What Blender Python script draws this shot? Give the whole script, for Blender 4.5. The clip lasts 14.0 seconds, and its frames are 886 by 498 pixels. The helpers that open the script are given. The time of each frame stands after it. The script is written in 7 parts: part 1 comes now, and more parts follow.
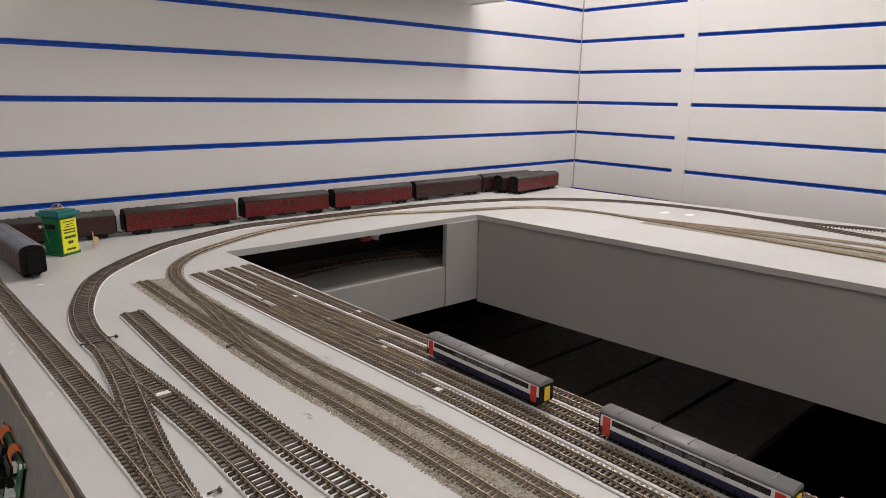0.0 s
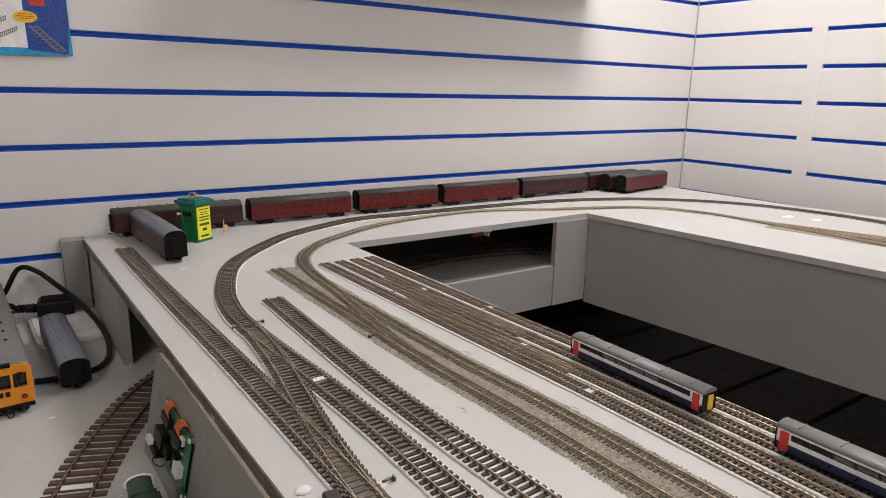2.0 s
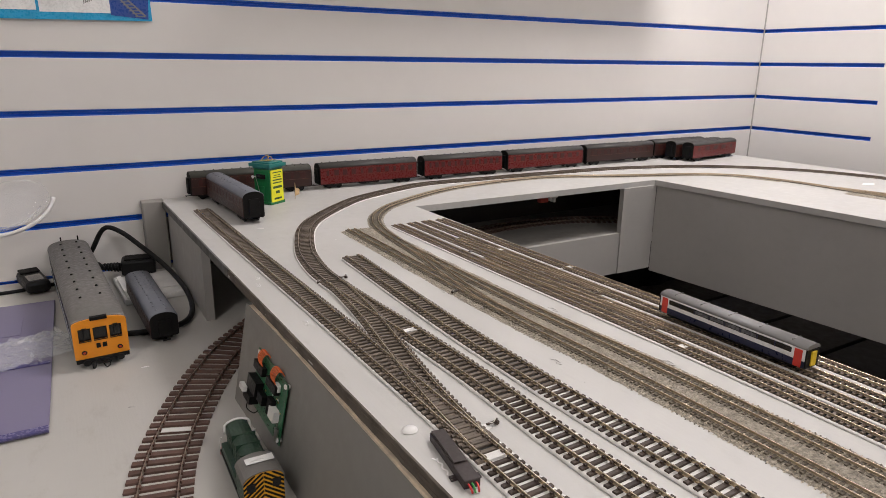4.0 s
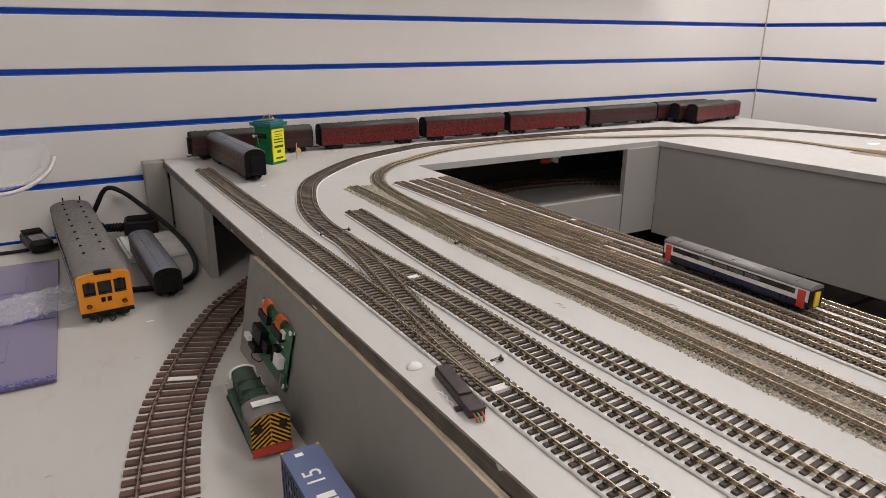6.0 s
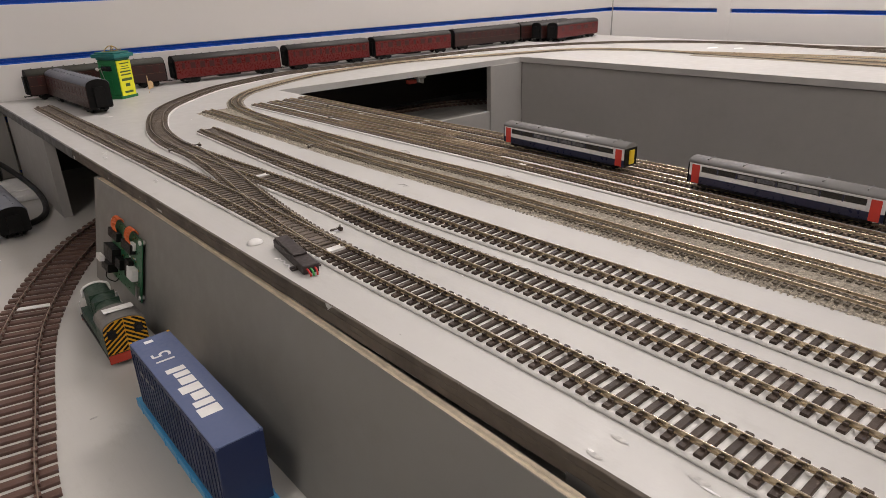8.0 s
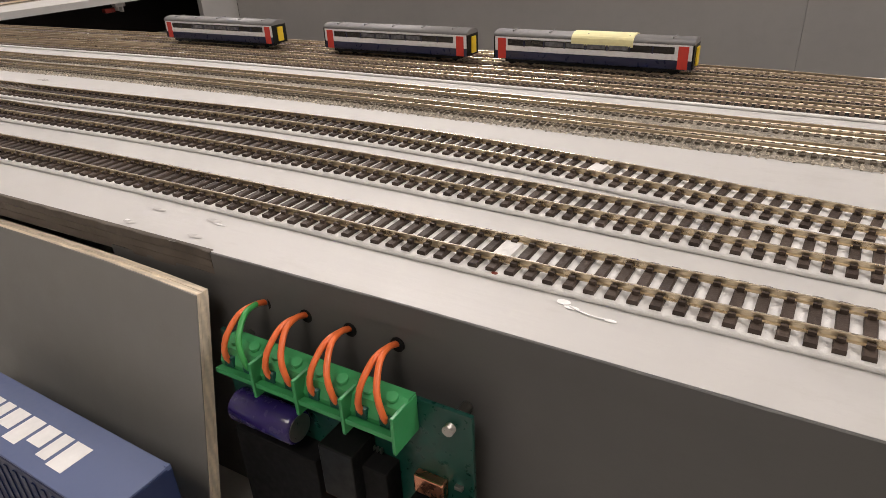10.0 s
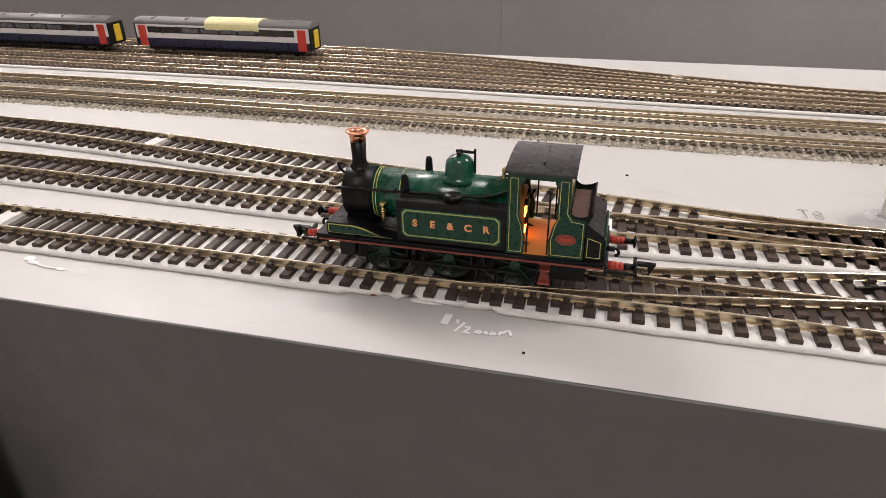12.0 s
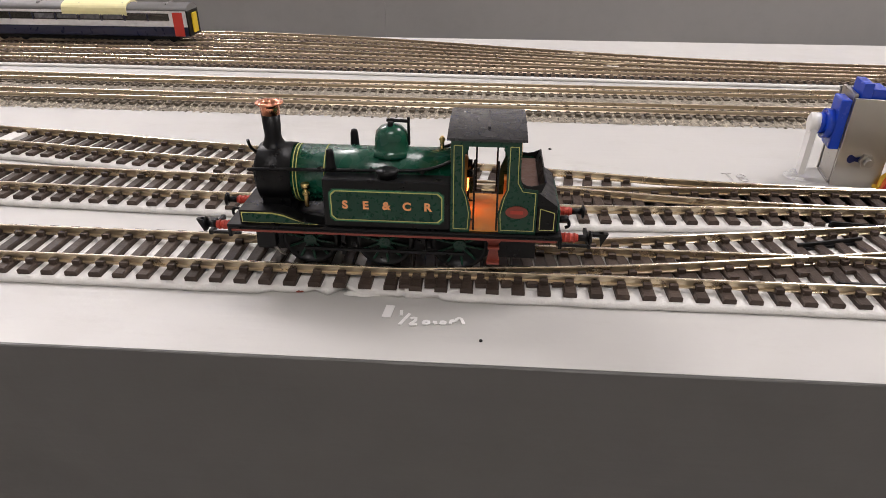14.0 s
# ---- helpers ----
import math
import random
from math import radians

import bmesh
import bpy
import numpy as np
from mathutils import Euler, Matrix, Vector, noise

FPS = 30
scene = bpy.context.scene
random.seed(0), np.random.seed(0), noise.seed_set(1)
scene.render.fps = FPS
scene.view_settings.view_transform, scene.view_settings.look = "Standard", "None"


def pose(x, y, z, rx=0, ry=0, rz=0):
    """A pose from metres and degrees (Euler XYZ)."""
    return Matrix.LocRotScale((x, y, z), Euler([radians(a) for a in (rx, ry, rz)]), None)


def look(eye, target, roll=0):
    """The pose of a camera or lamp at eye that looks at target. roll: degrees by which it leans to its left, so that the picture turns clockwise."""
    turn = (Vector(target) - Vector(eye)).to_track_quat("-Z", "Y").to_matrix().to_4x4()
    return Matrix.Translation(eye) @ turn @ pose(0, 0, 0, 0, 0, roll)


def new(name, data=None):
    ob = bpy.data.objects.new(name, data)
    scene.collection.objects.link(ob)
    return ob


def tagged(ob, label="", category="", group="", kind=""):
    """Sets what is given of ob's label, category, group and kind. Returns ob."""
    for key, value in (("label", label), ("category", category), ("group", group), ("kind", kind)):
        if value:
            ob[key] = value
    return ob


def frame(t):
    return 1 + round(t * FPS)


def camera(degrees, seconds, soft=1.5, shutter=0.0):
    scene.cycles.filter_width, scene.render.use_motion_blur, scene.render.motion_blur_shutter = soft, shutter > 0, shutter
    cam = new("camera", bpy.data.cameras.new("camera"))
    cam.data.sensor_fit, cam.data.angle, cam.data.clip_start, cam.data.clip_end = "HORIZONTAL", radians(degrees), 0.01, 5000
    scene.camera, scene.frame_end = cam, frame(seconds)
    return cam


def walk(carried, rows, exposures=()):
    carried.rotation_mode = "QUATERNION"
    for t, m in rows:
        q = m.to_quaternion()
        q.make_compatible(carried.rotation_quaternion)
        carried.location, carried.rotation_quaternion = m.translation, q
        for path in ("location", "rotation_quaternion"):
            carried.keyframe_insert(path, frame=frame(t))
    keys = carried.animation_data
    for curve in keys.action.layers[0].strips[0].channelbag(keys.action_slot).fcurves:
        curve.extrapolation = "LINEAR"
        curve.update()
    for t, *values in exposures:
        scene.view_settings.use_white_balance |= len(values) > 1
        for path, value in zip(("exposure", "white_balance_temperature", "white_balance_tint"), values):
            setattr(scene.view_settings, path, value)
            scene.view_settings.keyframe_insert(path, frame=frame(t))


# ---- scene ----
cam = camera(68.3, 14.0, 0.6)
PATH = [
    (0, (-1.802, -1.371, 1.274), (-0.511, 0.086, 0.814), 0.9),
    (0.5, (-1.81, -1.353, 1.271), (-0.565, 0.143, 0.813), 0.8),
    (1, (-1.826, -1.343, 1.27), (-0.629, 0.191, 0.809), 1.0),
    (1.5, (-1.843, -1.331, 1.27), (-0.694, 0.237, 0.8), 1.2),
    (2, (-1.856, -1.322, 1.271), (-0.751, 0.276, 0.797), 1.2),
    (2.5, (-1.868, -1.314, 1.267), (-0.801, 0.306, 0.779), 1.1),
    (3, (-1.876, -1.307, 1.262), (-0.845, 0.331, 0.756), 1.3),
    (3.5, (-1.889, -1.304, 1.257), (-0.889, 0.346, 0.728), 1.1),
    (5.8, (-1.901, -1.307, 1.226), (-0.946, 0.339, 0.611), 0.2),
    (6, (-1.9, -1.309, 1.225), (-0.935, 0.328, 0.599), 0.4),
    (6.5, (-1.901, -1.316, 1.215), (-0.923, 0.302, 0.563), 0.2),
    (7, (-1.898, -1.33, 1.206), (-0.887, 0.257, 0.528), -0.0),
    (7.2, (-1.896, -1.336, 1.203), (-0.865, 0.231, 0.51), -0.5),
    (9.3, (-1.864, -1.457, 1.127), (-0.439, -0.363, 0.248), -3.0),
    (9.5, (-1.863, -1.472, 1.125), (-0.415, -0.418, 0.234), -3.3),
    (10, (-1.862, -1.503, 1.114), (-0.346, -0.571, 0.2), -2.9),
    (10.5, (-1.857, -1.546, 1.117), (-0.267, -0.771, 0.183), -2.3),
    (11, (-1.854, -1.585, 1.114), (-0.208, -0.958, 0.166), -1.9),
    (11.5, (-1.851, -1.616, 1.114), (-0.169, -1.1, 0.163), -1.0),
    (12, (-1.853, -1.637, 1.114), (-0.149, -1.207, 0.16), -0.8),
    (12.5, (-1.852, -1.648, 1.111), (-0.138, -1.274, 0.15), -0.8),
    (13, (-1.851, -1.648, 1.109), (-0.13, -1.31, 0.147), -0.5),
    (13.5, (-1.842, -1.635, 1.105), (-0.105, -1.375, 0.147), -0.6),
    (14, (-1.838, -1.621, 1.1), (-0.09, -1.514, 0.135), 0.3),
]

EXPOSURES = [(0, 0.08, 6350, 10), (3.0, 0.33, 6360, 10), (5.8, 0.26, 6440, 11), (7.2, 0.22, 6480, 11), (9.3, 0.26, 6640, 11), (10.5, 0.60, 6620, 11), (12.0, 0.62, 6460, 12), (14.0, 0.58, 6300, 12)]
walk(cam, [(row[0], look(*row[1:])) for row in PATH], EXPOSURES)

# ---- light ----
world = bpy.data.worlds.new("world")
scene.world = world
world.use_nodes = True
world.node_tree.nodes["Background"].inputs[0].default_value = (0.9, 0.95, 1.0, 1)
world.node_tree.nodes["Background"].inputs[1].default_value = 0.02
scene.view_settings.exposure = 0.0

LAMPS = [(-0.60, -0.50, 1.42), (-2.75, -1.55, 0.50), (-1.25, -2.65, 1.22)]
CEILING = 2.45


def area_lamp(x, y, watts):
    data = bpy.data.lights.new("ceiling_light_source", "AREA")
    data.shape, data.size, data.size_y = "RECTANGLE", 0.56, 0.56
    data.energy, data.color = watts, (1.0, 0.93, 0.905)
    ob = new("ceiling_light_source", data)
    ob.matrix_world = pose(x, y, CEILING - 0.03)
    return ob


# ---- materials ----
def nodes_of(name):
    m = bpy.data.materials.new(name)
    m.use_nodes = True
    return m, m.node_tree.nodes, m.node_tree.links, m.node_tree.nodes["Principled BSDF"]


def surface(name, colour, rough=0.5, metal=0.0, vary=0.12, scale=30.0, fine=300.0, bump=0.05, bump_scale=400.0,
            rough_vary=0.12, random_vary=0.0, dist=0.0005, coat=0.0, spec=0.5, island=0.0):
    """A surface with colour drift at two scales, uneven gloss and fine relief."""
    m, n, l, b = nodes_of(name)
    tc = n.new("ShaderNodeTexCoord")
    big, small, rel = n.new("ShaderNodeTexNoise"), n.new("ShaderNodeTexNoise"), n.new("ShaderNodeTexNoise")
    for t, s, d in ((big, scale, 3), (small, fine, 4), (rel, bump_scale, 3)):
        t.inputs["Scale"].default_value, t.inputs["Detail"].default_value = s, d
        l.new(tc.outputs["Object"], t.inputs["Vector"])
    mix = n.new("ShaderNodeMath")
    mix.operation = "ADD"
    l.new(big.outputs["Fac"], mix.inputs[0])
    half = n.new("ShaderNodeMath")
    half.operation = "MULTIPLY"
    half.inputs[1].default_value = 0.5
    l.new(small.outputs["Fac"], half.inputs[0])
    l.new(half.outputs[0], mix.inputs[1])
    rng = n.new("ShaderNodeMapRange")
    rng.inputs["From Min"].default_value, rng.inputs["From Max"].default_value = 0.45, 1.05
    rng.inputs["To Min"].default_value, rng.inputs["To Max"].default_value = 1 - vary, 1 + vary
    l.new(mix.outputs[0], rng.inputs["Value"])
    out = rng.outputs[0]
    if random_vary:
        info = n.new("ShaderNodeObjectInfo")
        r2 = n.new("ShaderNodeMapRange")
        r2.inputs["To Min"].default_value, r2.inputs["To Max"].default_value = 1 - random_vary, 1 + random_vary
        l.new(info.outputs["Random"], r2.inputs["Value"])
        mul = n.new("ShaderNodeMath")
        mul.operation = "MULTIPLY"
        l.new(out, mul.inputs[0])
        l.new(r2.outputs[0], mul.inputs[1])
        out = mul.outputs[0]
    if island:
        geo = n.new("ShaderNodeNewGeometry")
        r3 = n.new("ShaderNodeMapRange")
        r3.inputs["To Min"].default_value, r3.inputs["To Max"].default_value = 1 - island, 1 + island
        l.new(geo.outputs["Random Per Island"], r3.inputs["Value"])
        mul = n.new("ShaderNodeMath")
        mul.operation = "MULTIPLY"
        l.new(out, mul.inputs[0])
        l.new(r3.outputs[0], mul.inputs[1])
        out = mul.outputs[0]
    col = n.new("ShaderNodeVectorMath")
    col.operation = "SCALE"
    col.inputs[0].default_value = colour
    l.new(out, col.inputs["Scale"])
    l.new(col.outputs[0], b.inputs["Base Color"])
    rr = n.new("ShaderNodeMapRange")
    rr.inputs["From Min"].default_value, rr.inputs["From Max"].default_value = 0.3, 0.7
    rr.inputs["To Min"].default_value, rr.inputs["To Max"].default_value = max(0.02, rough - rough_vary), min(1, rough + rough_vary)
    l.new(small.outputs["Fac"], rr.inputs["Value"])
    l.new(rr.outputs[0], b.inputs["Roughness"])
    b.inputs["Metallic"].default_value = metal
    b.inputs["Specular IOR Level"].default_value = spec
    b.inputs["Coat Weight"].default_value = coat
    if bump:
        bm_ = n.new("ShaderNodeBump")
        bm_.inputs["Strength"].default_value, bm_.inputs["Distance"].default_value = bump, dist
        l.new(rel.outputs["Fac"], bm_.inputs["Height"])
        l.new(bm_.outputs[0], b.inputs["Normal"])
    return m


def painted_board(name, colour, scuff=0.5, rough=0.55):
    """Grey roller-painted board with scuffs, faint dirt streaks and orange-peel relief."""
    m = surface(name, colour, rough, vary=0.07, scale=5, fine=60, bump=0.25, bump_scale=500, dist=0.0002)
    n, l, b = m.node_tree.nodes, m.node_tree.links, m.node_tree.nodes["Principled BSDF"]
    source = b.inputs["Base Color"].links[0].from_socket
    tc = n.new("ShaderNodeTexCoord")
    mapping = n.new("ShaderNodeMapping")
    mapping.inputs["Scale"].default_value = (22, 9, 15)
    l.new(tc.outputs["Object"], mapping.inputs["Vector"])
    noise_ = n.new("ShaderNodeTexNoise")
    noise_.inputs["Scale"].default_value, noise_.inputs["Detail"].default_value, noise_.inputs["Roughness"].default_value = 2.5, 8, 0.75
    l.new(mapping.outputs[0], noise_.inputs["Vector"])
    ramp = n.new("ShaderNodeValToRGB")
    ramp.color_ramp.elements[0].position, ramp.color_ramp.elements[1].position = 0.55, 0.82
    ramp.color_ramp.elements[0].color, ramp.color_ramp.elements[1].color = (0, 0, 0, 1), (scuff, scuff, scuff, 1)
    l.new(noise_.outputs["Fac"], ramp.inputs["Fac"])
    mix = n.new("ShaderNodeMix")
    mix.data_type = "RGBA"
    l.new(ramp.outputs["Color"], mix.inputs["Factor"])
    l.new(source, mix.inputs["A"])
    mix.inputs["B"].default_value = (colour[0] * 0.72, colour[1] * 0.70, colour[2] * 0.66, 1)
    l.new(mix.outputs["Result"], b.inputs["Base Color"])
    brush, streak, relief = n.new("ShaderNodeMapping"), n.new("ShaderNodeTexNoise"), n.new("ShaderNodeBump")
    brush.inputs["Scale"].default_value = (330, 28, 330)
    streak.inputs["Scale"].default_value, streak.inputs["Detail"].default_value = 1.0, 3
    relief.inputs["Strength"].default_value, relief.inputs["Distance"].default_value = 0.22, 0.0004
    l.new(tc.outputs["Object"], brush.inputs["Vector"])
    l.new(brush.outputs[0], streak.inputs["Vector"])
    l.new(streak.outputs["Fac"], relief.inputs["Height"])
    l.new(b.inputs["Normal"].links[0].from_socket, relief.inputs["Normal"])
    l.new(relief.outputs[0], b.inputs["Normal"])
    return m


def clear_plastic(name, tint=(0.95, 0.97, 1.0), rough=0.06, alpha=0.3):
    m, n, l, b = nodes_of(name)
    b.inputs["Base Color"].default_value = (*tint, 1)
    b.inputs["Roughness"].default_value = rough
    b.inputs["Alpha"].default_value = alpha
    tc, nz, bp = n.new("ShaderNodeTexCoord"), n.new("ShaderNodeTexNoise"), n.new("ShaderNodeBump")
    nz.inputs["Scale"].default_value = 60
    bp.inputs["Strength"].default_value, bp.inputs["Distance"].default_value = 0.4, 0.002
    l.new(tc.outputs["Object"], nz.inputs["Vector"])
    l.new(nz.outputs["Fac"], bp.inputs["Height"])
    l.new(bp.outputs[0], b.inputs["Normal"])
    return m


def ply_edge(name):
    """Raw plywood edge with thin veneer layers."""
    m = surface(name, (0.86, 0.74, 0.57), 0.75, vary=0.25, scale=60, fine=500, bump=0.4)
    n, l, b = m.node_tree.nodes, m.node_tree.links, m.node_tree.nodes["Principled BSDF"]
    source = b.inputs["Base Color"].links[0].from_socket
    tc, wave = n.new("ShaderNodeTexCoord"), n.new("ShaderNodeTexWave")
    wave.bands_direction = "X"
    wave.inputs["Scale"].default_value, wave.inputs["Distortion"].default_value, wave.inputs["Detail"].default_value = 90, 2.5, 2
    l.new(tc.outputs["Object"], wave.inputs["Vector"])
    mix = n.new("ShaderNodeMix")
    mix.data_type = "RGBA"
    mix.blend_type = "MULTIPLY"
    mix.inputs["Factor"].default_value = 0.22
    l.new(source, mix.inputs["A"])
    l.new(wave.outputs["Color"], mix.inputs["B"])
    l.new(mix.outputs["Result"], b.inputs["Base Color"])
    return m


M = {}
M["board"] = painted_board("grey_painted_board", (0.525, 0.515, 0.495), 0.5, 0.46)
M["low_board"] = painted_board("grey_painted_lower_board", (0.50, 0.485, 0.455))
M["fascia"] = painted_board("dark_grey_painted_fascia", (0.092, 0.089, 0.085), 0.35, 0.5)
M["panel"] = painted_board("mid_grey_painted_panel", (0.41, 0.397, 0.38), 0.3, 0.55)
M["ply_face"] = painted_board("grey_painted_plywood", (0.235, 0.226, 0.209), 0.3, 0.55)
M["ply"] = ply_edge("raw_plywood_edge")
M["board_edge"] = surface("weathered_board_edge", (0.105, 0.086, 0.068), 0.8, vary=0.45, scale=40, fine=250, bump=0.5)
M["slat"] = surface("white_melamine_slatwall", (0.76, 0.735, 0.71), 0.42, vary=0.02, scale=3, fine=40, bump=0.03)
M["blue"] = surface("blue_plastic_insert", (0.004, 0.125, 0.68), 0.42, vary=0.03, scale=20, fine=50, bump=0.0, rough_vary=0.03)
# Floor near black: the shade below the layout is in its colour.
M["floor"] = surface("shade_black_floor", (0.008, 0.0075, 0.007), 0.5, vary=0.3, scale=8, fine=60)

M["ceiling"] = surface("white_ceiling", (0.8, 0.79, 0.77), 0.8, vary=0.03)
M["room"] = surface("cream_room_wall", (0.62, 0.59, 0.55), 0.7, vary=0.04, scale=3)
M["foam"] = surface("white_foam_underlay", (0.74, 0.725, 0.70), 0.9, vary=0.08, scale=30, fine=700, bump=0.5, bump_scale=1500)
M["sleeper"] = surface("brown_plastic_sleeper", (0.058, 0.041, 0.032), 0.55, vary=0.25, scale=60, fine=900, bump=0.3, bump_scale=1500, random_vary=0.25, spec=0.3)
# Shade between sleepers and sheen on their tops, both put into colour.
M["track_mat"] = surface("dark_brown_gap_shade", (0.009, 0.0075, 0.0065), 0.9, vary=0.3, scale=60, fine=500, bump=0.3)
M["sleeper_worn"] = surface("sheen_olive_brown_sleeper", (0.140, 0.112, 0.088), 0.5, vary=0.3, scale=60, fine=900, bump=0.3, bump_scale=1500, random_vary=0.22, spec=0.35)
M["sleeper_o"] = surface("red_brown_plastic_sleeper", (0.098, 0.052, 0.039), 0.6, vary=0.25, scale=60, fine=500, bump=0.4, bump_scale=800, random_vary=0.18)
M["sleeper_n"] = surface("dark_plastic_sleeper", (0.130, 0.096, 0.070), 0.55, vary=0.3, scale=80, fine=900)
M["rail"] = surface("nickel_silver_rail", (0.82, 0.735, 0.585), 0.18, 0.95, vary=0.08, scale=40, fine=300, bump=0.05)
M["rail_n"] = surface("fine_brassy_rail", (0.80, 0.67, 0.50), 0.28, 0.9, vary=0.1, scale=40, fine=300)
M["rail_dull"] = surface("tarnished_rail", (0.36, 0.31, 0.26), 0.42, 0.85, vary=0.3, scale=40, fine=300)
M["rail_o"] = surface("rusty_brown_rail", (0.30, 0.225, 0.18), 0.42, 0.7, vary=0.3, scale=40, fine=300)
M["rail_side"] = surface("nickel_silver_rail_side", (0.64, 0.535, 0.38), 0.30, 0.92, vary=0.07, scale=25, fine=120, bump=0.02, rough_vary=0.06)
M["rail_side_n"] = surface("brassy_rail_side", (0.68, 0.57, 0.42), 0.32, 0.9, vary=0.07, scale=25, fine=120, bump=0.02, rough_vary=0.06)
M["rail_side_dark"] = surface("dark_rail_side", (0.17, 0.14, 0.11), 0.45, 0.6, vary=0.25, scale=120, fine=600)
M["ballast"] = surface("grey_ballast", (0.31, 0.275, 0.220), 0.95, vary=0.6, scale=350, fine=900, bump=1.0, bump_scale=700, dist=0.002)
M["sleeper_dusty"] = surface("dusty_sleeper", (0.125, 0.104, 0.078), 0.85, vary=0.5, scale=200, fine=900)
M["smudge"] = surface("grey_smudge", (0.47, 0.455, 0.435), 0.55, vary=0.3, scale=300)
# Dark brown that holds the shade inside the tunnel.
M["tunnel_dark"] = surface("shade_brown_lining", (0.026, 0.022, 0.020), 0.8, vary=0.3, scale=10)
M["stone"] = surface("ballast_stone", (0.42, 0.375, 0.305), 0.95, vary=0.3, scale=300, fine=900, island=0.75)
M["white"] = surface("white_plastic", (0.78, 0.77, 0.75), 0.4)
M["chalk"] = surface("white_paint_marker", (0.86, 0.85, 0.84), 0.7)
M["pencil"] = surface("pencil_mark", (0.42, 0.405, 0.39), 0.8)
M["black"] = surface("black_plastic", (0.008, 0.008, 0.008), 0.45, spec=0.22)
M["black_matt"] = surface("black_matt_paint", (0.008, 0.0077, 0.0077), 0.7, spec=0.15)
M["maroon"] = surface("maroon_coach_paint", (0.125, 0.009, 0.009), 0.3, vary=0.15, scale=60)
M["maroon_dark"] = surface("dark_maroon_coach_paint", (0.032, 0.010, 0.008), 0.4, vary=0.2, scale=60)
M["coach_roof"] = surface("grey_coach_roof", (0.050, 0.047, 0.045), 0.6, vary=0.12, scale=60)
M["coach_roof_green"] = surface("weathered_green_grey_roof", (0.055, 0.055, 0.045), 0.65, vary=0.15)
M["coach_roof_blue"] = surface("blue_grey_roof", (0.150, 0.158, 0.185), 0.5, vary=0.12)
M["glass_dark"] = surface("dark_window_glass", (0.014, 0.013, 0.013), 0.22, vary=0.1, bump=0, rough_vary=0.03)
M["cream"] = surface("cream_lining", (0.15, 0.055, 0.025), 0.5)
M["coach_glass"] = surface("maroon_shaded_glass", (0.045, 0.007, 0.006), 0.45, vary=0.1, bump=0)
M["motor_case"] = surface("brown_black_plastic", (0.045, 0.035, 0.034), 0.5, spec=0.35)
M["gold"] = surface("gold_lining", (0.50, 0.48, 0.14), 0.4)
M["letter"] = surface("orange_gold_letter", (0.85, 0.36, 0.14), 0.4)
M["loco_green"] = surface("deep_green_loco_paint", (0.003, 0.038, 0.021), 0.32, vary=0.05, scale=90, fine=800, spec=0.35)
M["lining_green"] = surface("mid_green_lining", (0.03, 0.16, 0.075), 0.4)
M["loco_green_light"] = surface("boiler_green_paint", (0.005, 0.066, 0.037), 0.25, vary=0.05, scale=90, coat=0.1)
M["loco_black"] = surface("satin_black_loco", (0.0045, 0.0045, 0.005), 0.36, vary=0.2, scale=100, spec=0.22)
M["loco_grey"] = surface("dark_grey_cab_roof", (0.022, 0.022, 0.024), 0.24, vary=0.15, scale=100)
M["copper"] = surface("polished_copper", (0.82, 0.36, 0.22), 0.25, 1.0, vary=0.1)
M["brass"] = surface("brass", (0.72, 0.52, 0.22), 0.3, 1.0, vary=0.1)
M["red"] = surface("red_buffer_paint", (0.42, 0.045, 0.025), 0.45, vary=0.15)
M["red_lining"] = surface("red_brown_valance", (0.22, 0.042, 0.025), 0.5, vary=0.15)
# Ochre cab interior with the firebox glow put into its colour.
M["orange_cab"] = surface("glow_orange_cab_interior", (0.72, 0.31, 0.06), 0.55)
M["steel_dark"] = surface("dull_steel_plate", (0.52, 0.50, 0.46), 0.34, 1.0, vary=0.05, scale=20, fine=80, rough_vary=0.04, bump=0.02)
M["steel"] = surface("bare_steel", (0.46, 0.44, 0.41), 0.38, 1.0, vary=0.15, fine=500)
M["dmu_white"] = surface("white_train_side", (0.80, 0.79, 0.80), 0.35)
M["dmu_blue"] = surface("navy_train_side", (0.009, 0.014, 0.050), 0.35)
M["dmu_red"] = surface("red_train_door", (0.62, 0.045, 0.03), 0.4)
M["dmu_roof"] = surface("silver_grey_train_roof", (0.185, 0.18, 0.178), 0.5, vary=0.15)
M["dmu_yellow"] = surface("yellow_train_end", (0.80, 0.55, 0.03), 0.45)
M["paper_yellow"] = surface("pale_yellow_paper", (0.86, 0.80, 0.45), 0.8)
M["tower_green"] = surface("green_painted_tower", (0.008, 0.15, 0.045), 0.4, vary=0.15, scale=60)
M["tower_teal"] = surface("teal_tower_roof", (0.012, 0.16, 0.15), 0.4, vary=0.1)
M["sign_yellow"] = surface("bright_yellow_sign", (0.82, 0.80, 0.02), 0.5, vary=0.06)
M["sign_ink"] = surface("dark_sign_ink", (0.05, 0.10, 0.02), 0.6)
M["wood_tan"] = surface("tan_card", (0.55, 0.38, 0.20), 0.7)
M["orange"] = surface("orange_yellow_train_front", (0.85, 0.30, 0.012), 0.4, vary=0.06)
M["rail_blue"] = surface("rail_blue_side", (0.05, 0.09, 0.13), 0.4)
M["dmu_grey_roof"] = surface("warm_grey_train_roof", (0.155, 0.147, 0.137), 0.45, vary=0.025, bump=0.0)
M["shunter_green"] = surface("faded_green_shunter", (0.024, 0.055, 0.035), 0.5, vary=0.2)
M["wasp_yellow"] = surface("wasp_yellow", (0.72, 0.36, 0.015), 0.45)
